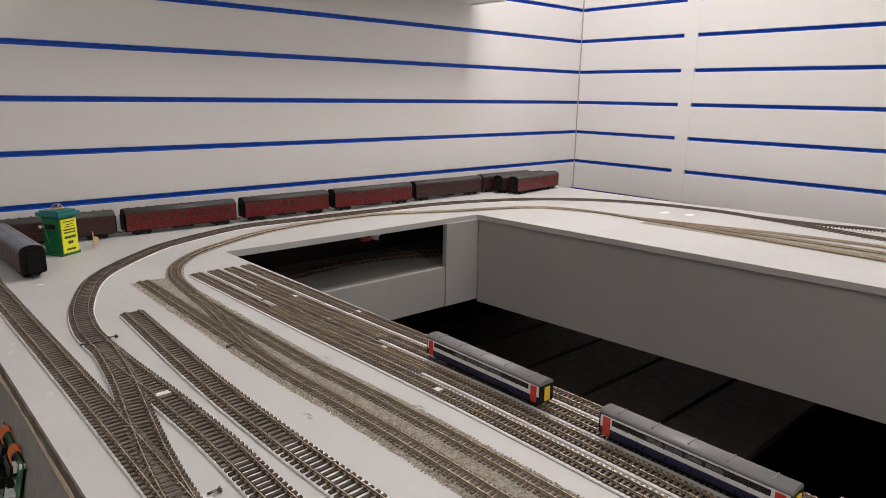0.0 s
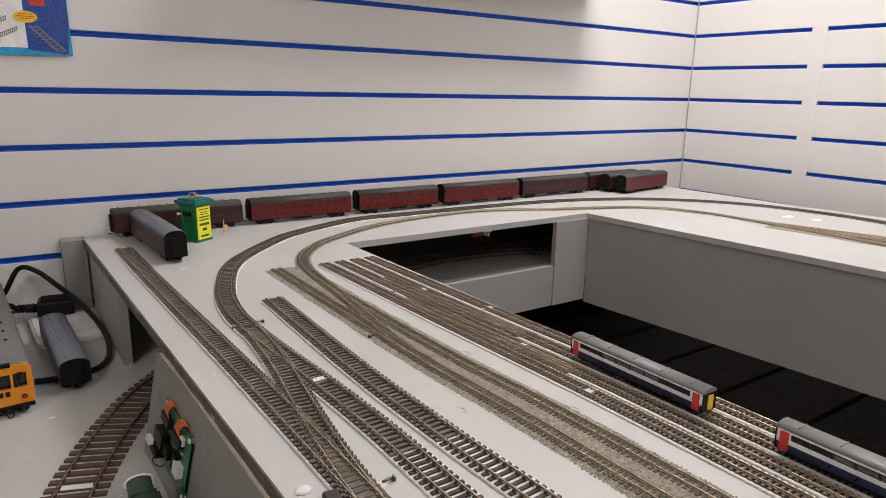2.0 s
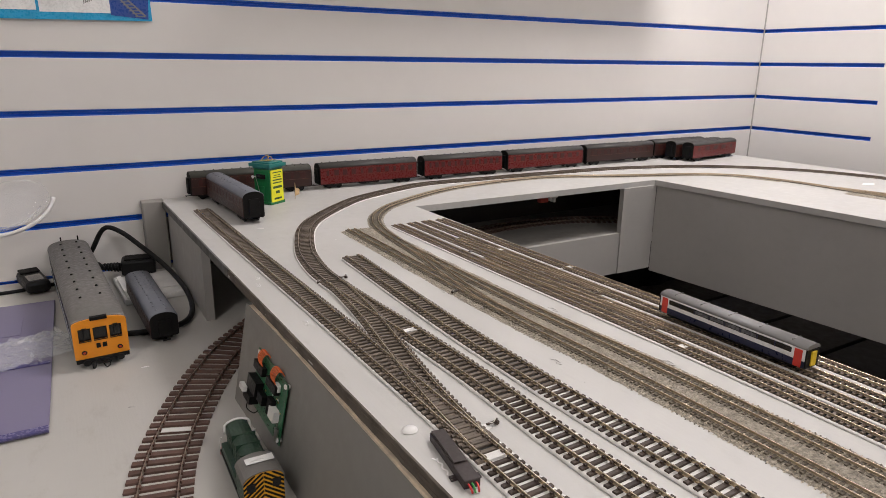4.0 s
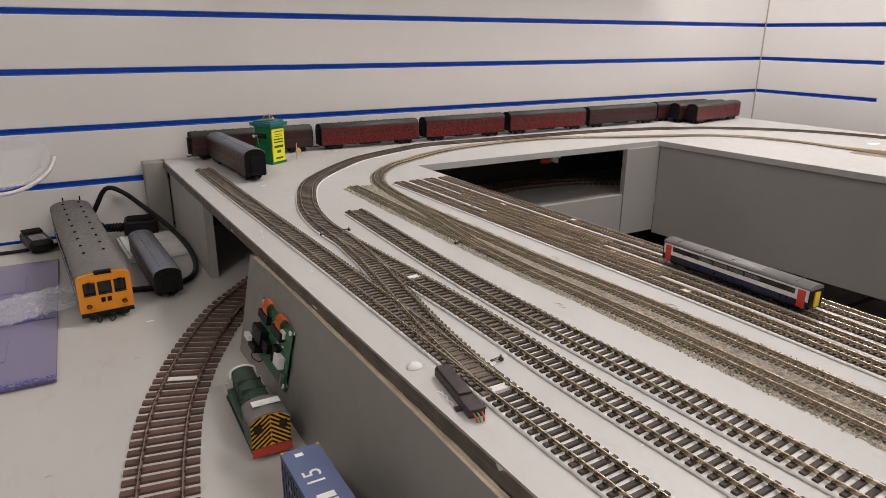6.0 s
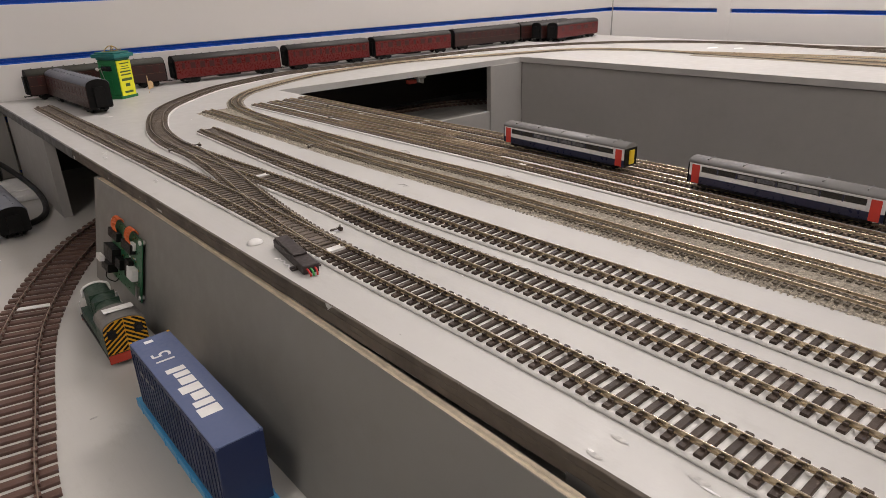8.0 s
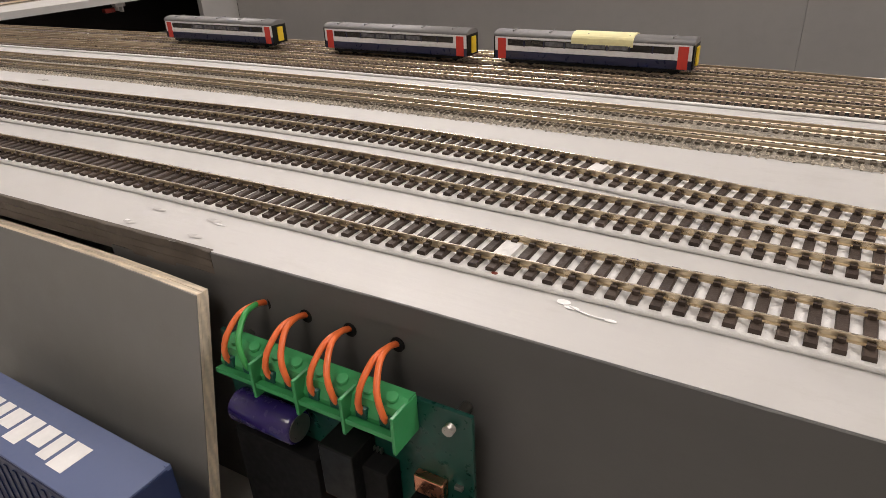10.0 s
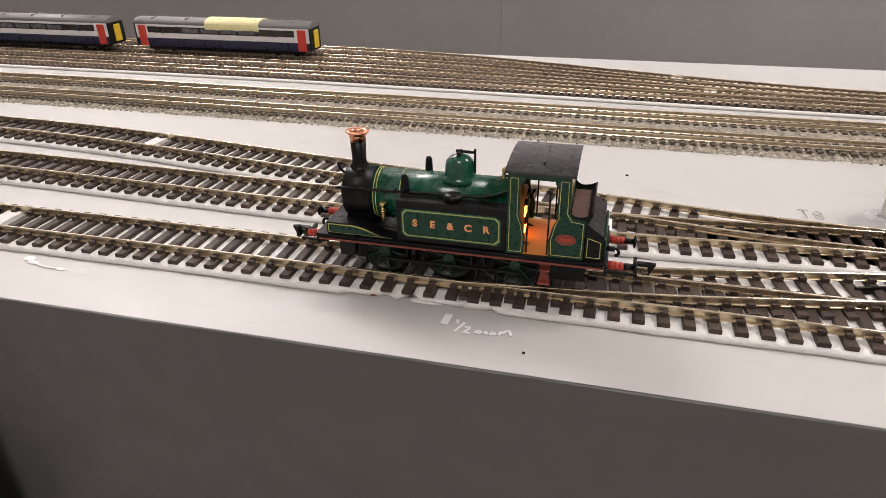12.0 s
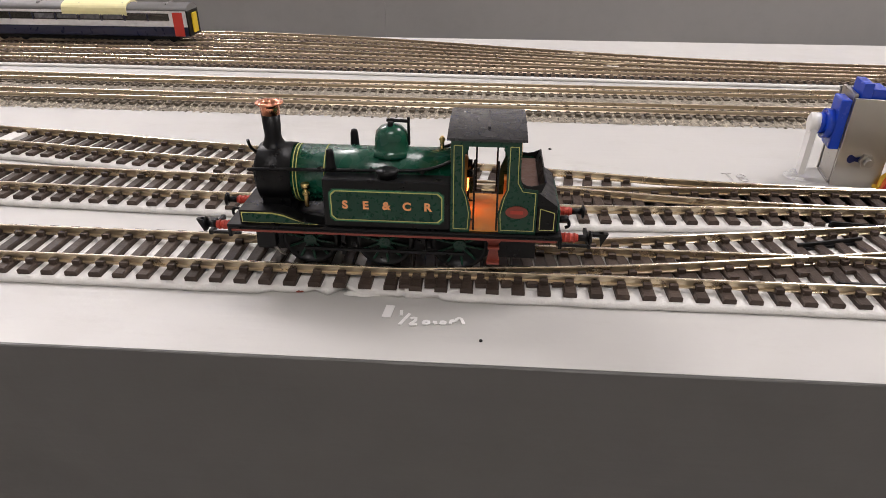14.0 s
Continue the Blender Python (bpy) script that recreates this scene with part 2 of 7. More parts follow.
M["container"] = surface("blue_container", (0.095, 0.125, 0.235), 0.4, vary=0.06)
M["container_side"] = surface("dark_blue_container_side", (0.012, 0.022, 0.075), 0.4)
M["wagon_blue"] = surface("light_blue_wagon", (0.06, 0.33, 0.62), 0.4)
M["pcb"] = surface("green_circuit_board", (0.015, 0.11, 0.045), 0.35, vary=0.25, scale=150)
M["pcb_dark"] = surface("dark_green_circuit_board", (0.004, 0.050, 0.036), 0.35, vary=0.25, scale=150)
M["terminal"] = surface("green_terminal_block", (0.045, 0.30, 0.10), 0.4)
M["wire"] = surface("orange_wire", (0.80, 0.16, 0.04), 0.4)
M["wire_green"] = surface("green_wire", (0.05, 0.33, 0.08), 0.4)
M["wire_red"] = surface("red_wire", (0.55, 0.03, 0.03), 0.4)
M["servo_dark"] = surface("shaded_blue_plastic", (0.006, 0.012, 0.09), 0.4)
M["wire_yellow"] = surface("yellow_wire", (0.80, 0.50, 0.04), 0.4)
M["wire_brown"] = surface("brown_wire", (0.16, 0.06, 0.03), 0.45)
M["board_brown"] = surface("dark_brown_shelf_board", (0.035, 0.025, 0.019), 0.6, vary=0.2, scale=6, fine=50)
M["window_grey"] = surface("pale_train_window", (0.11, 0.11, 0.125), 0.28, vary=0.2, scale=60, bump=0)
M["capacitor"] = surface("purple_capacitor", (0.030, 0.018, 0.12), 0.22, vary=0.04)
M["servo"] = surface("blue_servo_case", (0.010, 0.055, 0.48), 0.18, vary=0.1)
M["sheet"] = surface("violet_plastic_sheet", (0.205, 0.185, 0.30), 0.2, vary=0.03, scale=4, bump=0.0, rough_vary=0.04)
M["sheet_edge"] = surface("violet_sheet_edge", (0.10, 0.09, 0.24), 0.25)
M["clear"] = clear_plastic("clear_plastic", alpha=0.14)
M["bag"] = clear_plastic("crinkled_bag", rough=0.12, alpha=0.24)
M["poster_blue"] = surface("poster_dark_blue", (0.02, 0.07, 0.33), 0.3, vary=0.12, scale=12)
M["poster_cyan"] = surface("poster_cyan", (0.02, 0.36, 0.66), 0.3)
M["poster_white"] = surface("poster_white", (0.84, 0.84, 0.84), 0.3)
M["poster_yellow"] = surface("poster_yellow", (0.85, 0.55, 0.02), 0.3)
M["poster_red"] = surface("poster_red", (0.6, 0.04, 0.03), 0.3)
M["poster_grey"] = surface("poster_grey_ink", (0.22, 0.22, 0.22), 0.4)
M["grey_post"] = painted_board("grey_post", (0.31, 0.295, 0.275), 0.3)


def emitter(name, colour, strength):
    m, n, l, b = nodes_of(name)
    b.inputs["Base Color"].default_value = (0.9, 0.9, 0.9, 1)
    b.inputs["Emission Color"].default_value = (*colour, 1)
    b.inputs["Emission Strength"].default_value = strength
    return m


M["fire"] = emitter("glowing_firebox", (1.0, 0.24, 0.03), 5.0)
M["diffuser"] = emitter("lamp_diffuser", (1.0, 0.94, 0.86), 3.0)


# ---- mesh tools ----
def part(name, bm, material, parent=None, label="", smooth=False):
    mesh = bpy.data.meshes.new(name)
    bm.normal_update()
    bm.to_mesh(mesh)
    bm.free()
    if smooth:
        for p in mesh.polygons:
            p.use_smooth = True
    for m in material if isinstance(material, (list, tuple)) else [material]:
        mesh.materials.append(M[m])
    ob = new(name, mesh)
    if parent is not None:
        ob.parent = parent
    if label:
        ob["label"] = label
    return ob


def thing(name, label, category, m=None, group="", kind=""):
    ob = new(name)
    if m is not None:
        ob.matrix_world = m
    return tagged(ob, label, category, group, kind)


def box(bm, x0, x1, y0, y1, z0, z1, bevel=0.0, mi=0):
    before = set(bm.faces)
    r = bmesh.ops.create_cube(bm, size=1)
    for v in r["verts"]:
        v.co = Vector((x0 + (v.co.x + 0.5) * (x1 - x0), y0 + (v.co.y + 0.5) * (y1 - y0), z0 + (v.co.z + 0.5) * (z1 - z0)))
    if bevel:
        bmesh.ops.bevel(bm, geom=list({e for v in r["verts"] for e in v.link_edges}), offset=bevel, segments=2, profile=0.5, affect="EDGES")
    for f in bm.faces:
        if f not in before:
            f.material_index = mi
    return bm


def boxes(*rows, bevel=0.0):
    bm = bmesh.new()
    for row in rows:
        box(bm, *row, bevel=bevel)
    return bm


def cyl(bm, a, b, r0, r1=None, seg=16, mi=0):
    """A closed round bar from a to b."""
    a, b = Vector(a), Vector(b)
    r1 = r0 if r1 is None else r1
    q = (b - a).to_track_quat("Z", "Y")
    rings = []
    for c, r in ((a, r0), (b, r1)):
        rings.append([bm.verts.new(c + q @ Vector((r * math.cos(2 * math.pi * i / seg), r * math.sin(2 * math.pi * i / seg), 0))) for i in range(seg)])
    for i in range(seg):
        f = bm.faces.new((rings[0][i], rings[0][(i + 1) % seg], rings[1][(i + 1) % seg], rings[1][i]))
        f.smooth, f.material_index = seg > 8, mi
    bm.faces.new(rings[0][::-1]).material_index = mi
    bm.faces.new(rings[1]).material_index = mi
    return bm


def lathe(bm, base, profile, seg=20, axis="z", mi=0):
    """Turned shape: profile rows (radius, height) from base along an axis."""
    base = Vector(base)
    rings = []
    for r, h in profile:
        ring = []
        for i in range(seg):
            a = 2 * math.pi * i / seg
            c, s = r * math.cos(a), r * math.sin(a)
            p = {"z": Vector((c, s, h)), "y": Vector((c, h, s)), "x": Vector((h, c, s))}[axis]
            ring.append(bm.verts.new(base + p))
        rings.append(ring)
    for k in range(len(rings) - 1):
        for i in range(seg):
            f = bm.faces.new((rings[k][i], rings[k][(i + 1) % seg], rings[k + 1][(i + 1) % seg], rings[k + 1][i]))
            f.smooth, f.material_index = True, mi
    bm.faces.new(rings[0][::-1]).material_index = mi
    bm.faces.new(rings[-1]).material_index = mi
    bmesh.ops.recalc_face_normals(bm, faces=bm.faces)
    return bm


def prism(bm, profile, a, b, axis="y", mi=0, smooth=False):
    """A closed outline (u, v) run from a to b along an axis: y gives (x, z), x gives (y, z), z gives (x, y)."""
    def at(u, v, w):
        return {"y": (u, w, v), "x": (w, u, v), "z": (u, v, w)}[axis]
    r0 = [bm.verts.new(at(u, v, a)) for u, v in profile]
    r1 = [bm.verts.new(at(u, v, b)) for u, v in profile]
    n = len(profile)
    made = []
    for i in range(n):
        f = bm.faces.new((r0[i], r0[(i + 1) % n], r1[(i + 1) % n], r1[i]))
        f.smooth = smooth
        made.append(f)
    made += [bm.faces.new(r0[::-1]), bm.faces.new(r1)]
    for f in made:
        f.material_index = mi
    bmesh.ops.recalc_face_normals(bm, faces=made)
    return bm


def spline(points, step):
    """Points at even steps along a smooth line through the given ones."""
    p = [Vector((*q, 0) if len(q) == 2 else q) for q in points]
    p = [2 * p[0] - p[1]] + p + [2 * p[-1] - p[-2]]
    dense = []
    for i in range(1, len(p) - 2):
        for k in range(24):
            t = k / 24
            a, b, c, d = p[i - 1:i + 3]
            dense.append(0.5 * (2 * b + (c - a) * t + (2 * a - 5 * b + 4 * c - d) * t * t + (3 * b - a - 3 * c + d) * t ** 3))
    dense.append(p[-2])
    out, left = [dense[0]], step
    for a, b in zip(dense, dense[1:]):
        seg = (b - a).length
        at = 0.0
        while seg - at >= left and seg > 1e-9:
            at += left
            out.append(a + (b - a) * (at / seg))
            left = step
        left -= seg - at
    return out


def headings(pts):
    return [(pts[min(i + 1, len(pts) - 1)] - pts[max(i - 1, 0)]).normalized() for i in range(len(pts))]


def sweep(bm, pts, profile, offset=0.0, mi=0):
    """Runs an outline (across, up) along a level line."""
    rings = []
    for p, d in zip(pts, headings(pts)):
        side = Vector((-d.y, d.x, 0)).normalized()
        rings.append([bm.verts.new(p + side * (offset + u) + Vector((0, 0, v))) for u, v in profile])
    n = len(profile)
    made = []
    for a, b in zip(rings, rings[1:]):
        for i in range(n):
            made.append(bm.faces.new((a[i], a[(i + 1) % n], b[(i + 1) % n], b[i])))
    made += [bm.faces.new(rings[0][::-1]), bm.faces.new(rings[-1])]
    bmesh.ops.recalc_face_normals(bm, faces=made)
    for f in made:
        f.material_index = mi
    return bm


def tube(bm, points, r, seg=8, mi=0):
    """A round cable through points."""
    pts = spline([(*p,) for p in points], max(r * 1.5, 0.0006))
    if len(pts) < 2:
        return bm
    rings, up = [], Vector((0.31, 0.17, 0.93))
    for p, d in zip(pts, headings(pts)):
        a = d.cross(up).normalized()
        b = d.cross(a).normalized()
        rings.append([bm.verts.new(p + (a * math.cos(2 * math.pi * i / seg) + b * math.sin(2 * math.pi * i / seg)) * r) for i in range(seg)])
    for a, b in zip(rings, rings[1:]):
        for i in range(seg):
            f = bm.faces.new((a[i], a[(i + 1) % seg], b[(i + 1) % seg], b[i]))
            f.smooth, f.material_index = True, mi
    bm.faces.new(rings[0][::-1]).material_index = mi
    bm.faces.new(rings[-1]).material_index = mi
    bmesh.ops.recalc_face_normals(bm, faces=bm.faces)
    return bm


def lettering(text, size, material, parent, m, name="lettering", depth=0.00015, align="CENTER", spacing=1.0, weight=0.0):
    """Raised letters in the built-in face, as a mesh."""
    c = bpy.data.curves.new(name, "FONT")
    c.body, c.size, c.extrude, c.align_x, c.align_y, c.space_character = text, size, depth, align, "CENTER", spacing
    c.offset = weight
    tmp = bpy.data.objects.new(name, c)
    scene.collection.objects.link(tmp)
    mesh = bpy.data.meshes.new_from_object(tmp.evaluated_get(bpy.context.evaluated_depsgraph_get()))
    bpy.data.objects.remove(tmp)
    mesh.materials.clear()
    mesh.materials.append(M[material])
    ob = new(name, mesh)
    ob.parent = parent
    ob.matrix_local = m
    return ob


# ---- the room ----
SLAT, SLAT_ONE = 0.096, 1.064          # pitch of the grooves, height of the first one above the board
TOP, LOW = 1.0, 0.873                  # upper and lower board surfaces


def edge_x(y):
    """The baseboard's west edge: three straight lengths."""
    if y > -1.25:
        return -1.7415 - 0.0215 * y
    return -1.7146 - 0.014 * (y + 1.25) if y > -1.4 else -1.7125 + 0.005 * (y + 1.4)


def hole_x(y):
    return -1.356 - 0.022 * y if y > -1.5 else -1.323


def slatwall(name, label, axis, spans, z_range):
    """A grooved wall: boards between blue inserts, over the spans along its axis."""
    wall = thing(name, label, "wall", kind="structure")
    z0, z1 = z_range
    levels = [SLAT_ONE + SLAT * k for k in range(-11, 16) if z0 + 0.02 < SLAT_ONE + SLAT * k < z1 - 0.02]
    lo, hi = spans[0][0], spans[-1][1]
    half = 0.0052

    def put(bm, a, b, d0, d1, za, zb, bevel=0.0):
        if axis == "x":
            box(bm, a, b, d0, d1, za, zb, bevel)
        else:
            box(bm, d0, d1, a, b, za, zb, bevel)

    cuts = [z0] + levels + [z1]
    for i, (a, b) in enumerate(zip(cuts, cuts[1:])):
        bm = bmesh.new()
        put(bm, lo, hi, 0.0, 0.012, a + (half if i else 0), b - (half if i < len(cuts) - 2 else 0), 0.0012)
        part("panel", bm, "slat", wall)
    bm = bmesh.new()
    put(bm, lo, hi, 0.012, 0.03, z0, z1)
    part("backing", bm, "slat", wall)
    for z in levels:
        for a, b in spans:
            bm = bmesh.new()
            put(bm, a, b, 0.0095, 0.0135, z - half, z + half)
            put(bm, a, b, 0.0015, 0.0100, z - half + 0.0002, z - half + 0.0016)
            put(bm, a, b, 0.0015, 0.0100, z + half - 0.0018, z + half - 0.0002)
            put(bm, a, b, 0.0060, 0.0100, z - 0.0006, z + 0.0010)
            part("insert", bm, "blue", wall)
    for (a, b), (c, d) in zip(spans, spans[1:]):
        bm = bmesh.new()
        put(bm, b, c, -0.0009, 0.011, z0, z1, 0.0004)
        part("joint_strip", bm, "slat", wall)
    return wall


slatwall("wall_north", "white slatwall with blue plastic groove inserts", "x", [(-3.6, 0.010)], (0.0, CEILING))
slatwall("wall_east", "white slatwall with blue inserts and a plain joint strip", "y", [(-3.6, -1.62), (-1.58, -0.400), (-0.360, -0.0002)], (0.0, CEILING))
tagged(part("corner_strip", boxes((-0.0030, -0.0002, -0.0030, -0.0004, 0.0, CEILING)), "panel"), "thin grey strip down the corner of the slatwalls", "trim", kind="structure")
tagged(part("wall_south", boxes((-3.6, 0.03, -3.66, -3.6, 0, CEILING)), "room"), "plain cream painted wall", "wall", kind="structure")
tagged(part("wall_west", boxes((-3.66, -3.6, -3.66, 0.03, 0, CEILING)), "room"), "plain cream painted wall", "wall", kind="structure")
tagged(part("floor", boxes((-3.66, 0.03, -3.66, 0.03, -0.05, 0)), "floor"), "floor coloured near black for the shade under the layout", "floor", kind="structure")
tagged(part("ceiling", boxes((-3.66, 0.03, -3.66, 0.03, CEILING, CEILING + 0.05)), "ceiling"), "white painted ceiling", "ceiling", kind="structure")

for x, y, watts in LAMPS:
    lamp = thing("ceiling_light", "square white recessed ceiling light panel", "ceiling light", pose(x, y, CEILING), "ceiling lights")
    bm = bmesh.new()
    for a, b, c, d in ((-0.30, 0.30, -0.30, -0.285), (-0.30, 0.30, 0.285, 0.30), (-0.30, -0.285, -0.285, 0.285), (0.285, 0.30, -0.285, 0.285)):
        box(bm, a, b, c, d, -0.018, 0.0)
    part("frame", bm, "white", lamp)
    part("diffuser", boxes((-0.284, 0.284, -0.284, 0.284, -0.012, -0.004)), "diffuser", lamp)
    area_lamp(x, y, watts * 10)

# a white box shelf high on the north wall
shelf = thing("wall_shelf", "white box shelf mounted high on the slatwall", "shelf", pose(-0.505, 0, 0))
part("board", boxes((-0.95, 0.0, -0.115, -0.001, 1.515, 1.545), bevel=0.002), "white", shelf)
part("front", boxes((-0.95, 0.0, -0.127, -0.1155, 1.512, 1.62), bevel=0.002), "white", shelf)
part("end", boxes((0.0005, 0.012, -0.127, -0.001, 1.512, 1.62), bevel=0.002), "white", shelf)

# ---- the boards ----
BOARD_T = 0.012
bm = bmesh.new()
ys = [-0.038, -0.29, -0.6, -0.9, -1.2, -1.5, -1.8, -2.1, -2.45]


def quad_slab(bm, corners, z0, z1):
    lo = [bm.verts.new((x, y, z0)) for x, y in corners]
    hi = [bm.verts.new((x, y, z1)) for x, y in corners]
    bm.faces.new(hi)
    bm.faces.new(lo[::-1])
    for i in range(len(corners)):
        bm.faces.new((lo[i], lo[(i + 1) % len(corners)], hi[(i + 1) % len(corners)], hi[i]))


HOLE_N, HOLE_S = -0.285, -2.5


def hole_e(y):
    return -0.735 - 0.075 * (y + 0.287)


def slab_ring(z0, z1, inset=0.0):
    bm = bmesh.new()
    g = inset
    left = [(edge_x(y) + g, y) for y in (-0.012, HOLE_N, -1.25, HOLE_S, -2.6)]
    inner = [(hole_x(y) - g, y) for y in (HOLE_N, -0.9, -1.5, HOLE_S)]
    nw = [(left[0][0], -0.012), (left[1][0], HOLE_N), inner[0], (hole_e(HOLE_N) + g, HOLE_N), (-0.176, HOLE_N), (-0.185, -0.012)]
    quad_slab(bm, nw, z0, z1)
    west = [left[1], left[2], (edge_x(-1.4) + g, -1.4), left[3], inner[3], inner[2], inner[1], inner[0]]
    quad_slab(bm, west, z0, z1)
    east = [(hole_e(HOLE_N) + g, HOLE_N), (hole_e(HOLE_S) + g, HOLE_S), (-0.09, HOLE_S), (-0.115, -0.922), (-0.17, -0.457), (-0.176, HOLE_N)]
    quad_slab(bm, east, z0, z1)
    south = [left[3], left[4], (-0.08, -2.6), (-0.09, HOLE_S), (hole_e(HOLE_S) + g, HOLE_S), inner[3]]
    quad_slab(bm, south, z0, z1)
    bmesh.ops.remove_doubles(bm, verts=bm.verts, dist=1e-5)
    seen = {}
    for f in list(bm.faces):
        key = tuple(sorted((round(v.co.x, 5), round(v.co.y, 5), round(v.co.z, 5)) for v in f.verts))
        seen.setdefault(key, []).append(f)
    bmesh.ops.delete(bm, geom=[f for fs in seen.values() if len(fs) > 1 for f in fs], context="FACES_ONLY")
    bmesh.ops.recalc_face_normals(bm, faces=bm.faces)
    return bm


upper = tagged(part("layout_board", slab_ring(TOP - BOARD_T, TOP), "board"), "light grey painted layout baseboard with a rectangular well", "baseboard", kind="structure")

# the painted edge of the board, worn to bare layered wood along one length
def edge_strip(name, label, y0, y1, layers, material, seed, wear=1.0):
    rnd = random.Random(seed)
    strip = thing(name, label, "trim", kind="structure")
    n = int(abs(y1 - y0) / 0.008)
    for za, zb, out in layers:
        bm = bmesh.new()
        rows = []
        for k in range(n + 1):
            y = y0 + (y1 - y0) * k / n
            x = edge_x(y)
            w = wear * (rnd.uniform(-0.0003, 0.0003) + 0.0004 * noise.noise(Vector((y * 40, za * 900, seed))))
            rows.append([bm.verts.new((x + 0.0015, y, za)), bm.verts.new((x - out + w, y, za)), bm.verts.new((x - out + w * 1.4, y, zb - 0.0003)), bm.verts.new((x - out + 0.0003 + w, y, zb)), bm.verts.new((x + 0.0015, y, zb))])
        for p, q in zip(rows, rows[1:]):
            for i in range(5):
                bm.faces.new((p[i], p[(i + 1) % 5], q[(i + 1) % 5], q[i]))
        bm.faces.new(rows[0])
        bm.faces.new(rows[-1][::-1])
        bmesh.ops.recalc_face_normals(bm, faces=bm.faces)
        part("layer", bm, material, strip)
    return strip


edge_strip("edge_facing_north", "dark grey painted front edge of the baseboard", -0.036, -0.50, ((TOP - 0.0115, TOP + 0.0002, 0.0012),), "fascia", 1)
edge_strip("edge_facing_bare", "worn bare plywood edge of the baseboard in layers", -0.5005, -1.305, ((TOP - 0.0035, TOP + 0.0001, 0.0005), (TOP - 0.0070, TOP - 0.0036, 0.0007), (TOP - 0.0116, TOP - 0.0072, 0.0004)), "board_edge", 2)
edge_strip("edge_facing_south", "dark grey painted front edge of the baseboard", -1.3055, -2.58, ((TOP - 0.0098, TOP - 0.0001, 0.0009),), "fascia", 3, 0.35)

low = tagged(part("lower_board", boxes((-2.6, -1.30, -2.6, -0.002, LOW - 0.018, LOW), (-1.30, -0.30, HOLE_N + 0.0015, -0.002, LOW - 0.018, LOW)), "low_board"),
             "grey painted lower baseboard with scuffs", "baseboard", kind="structure")

# fascias of the well
tagged(part("fascia_north", boxes((-1.40, -0.833, HOLE_N - 0.0005, HOLE_N + 0.010, 0.793, LOW + 0.014)), "panel"), "grey painted panel under the tunnel shelf", "panel", kind="structure")
tagged(part("fascia_corner", boxes((-0.832, hole_e(HOLE_N) + 0.004, HOLE_N - 0.003, HOLE_N + 0.0095, 0.793, TOP - BOARD_T)), "panel"), "grey painted panel beside the tunnel mouth", "panel", kind="structure")
for name, ya, yb in (("fascia_east", HOLE_N - 0.004, -1.4441), ("fascia_east_end", -1.4447, HOLE_S)):
    bm = bmesh.new()
    quad_slab(bm, [(hole_e(y) + 0.004, y) for y in (ya, yb)] + [(hole_e(y) + 0.016, y) for y in (yb, ya)], 0.786, TOP - BOARD_T - 0.0015)
    bmesh.ops.recalc_face_normals(bm, faces=bm.faces)
    tagged(part(name, bm, "panel"), "mid grey painted side panel of the well", "panel", kind="structure")
tagged(part("fascia_south", boxes((-1.33, hole_e(HOLE_S), HOLE_S - 0.012, HOLE_S - 0.001, 0.790, TOP - BOARD_T)), "panel"), "grey painted end panel of the well", "panel", kind="structure")
for y, z in ((-0.867, 0.812), (-1.40, 0.83)):
    bm = bmesh.new()
    cyl(bm, (hole_e(y) + 0.0045, y, z), (hole_e(y) + 0.0028, y, z), 0.0022, 0.0018, 12)
    tagged(part("screw", bm, "steel"), "small steel screw in the grey panel", "screw", group="panel screws")
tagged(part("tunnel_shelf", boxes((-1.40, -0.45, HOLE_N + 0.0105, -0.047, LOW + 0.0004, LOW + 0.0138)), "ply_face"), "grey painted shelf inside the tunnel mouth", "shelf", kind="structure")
# west side: plain fascia near the wall, mouth, then plywood panel and fascia beyond
tagged(part("fascia_west_wall", boxes((-1.734, -1.722, -0.340, -0.036, LOW, TOP - BOARD_T)), "panel"), "grey painted end panel beside the lower tunnel mouth", "panel", kind="structure")
bm = bmesh.new()
quad_slab(bm, [(edge_x(y) - 0.0004, y) for y in (-1.24, -1.4, -2.6)] + [(edge_x(y) + 0.014, y) for y in (-2.6, -1.4, -1.24)], 0.70, 0.9899)
tagged(part("fascia_west", bm, "fascia"), "dark grey painted fascia under the board edge", "panel", kind="structure")
# Black sheet added against light leaking in; the wall behind has its shade coloured in.
tagged(part("tunnel_light_stop", boxes((-1.45, -1.44, -1.20, -0.30, LOW, TOP - BOARD_T - 0.001)), "black_matt"), "added black sheet that stops light leaking into the lower tunnel", "panel", kind="structure")
tagged(part("tunnel_lining", boxes((-1.715, -0.25, -0.046, -0.040, LOW, TOP - BOARD_T - 0.001), (-0.40, -0.39, HOLE_N + 0.012, -0.046, LOW, TOP - BOARD_T - 0.001)), "tunnel_dark"), "back wall of the tunnel, coloured dark brown for the shade", "panel", kind="structure")
tagged(part("grey_post", boxes((-1.775, -1.7365, -0.034, -0.002, LOW, 1.0), bevel=0.0015), "grey_post"), "grey painted square post against the slatwall", "post", kind="structure")

ply = thing("plywood_panel", "dark grey plywood panel with raw edge leaning on the layout", "panel")


PLY_TOP = ((-0.590, -1.7315), (-0.68, -1.7285), (-0.75, -1.7270), (-0.95, -1.7248), (-1.10, -1.7242), (-1.20, -1.7240), (-1.26, -1.7246), (-1.31, -1.7275))
PLY_LEAN = 0.21                                  # foot of the sheet stands out from the board


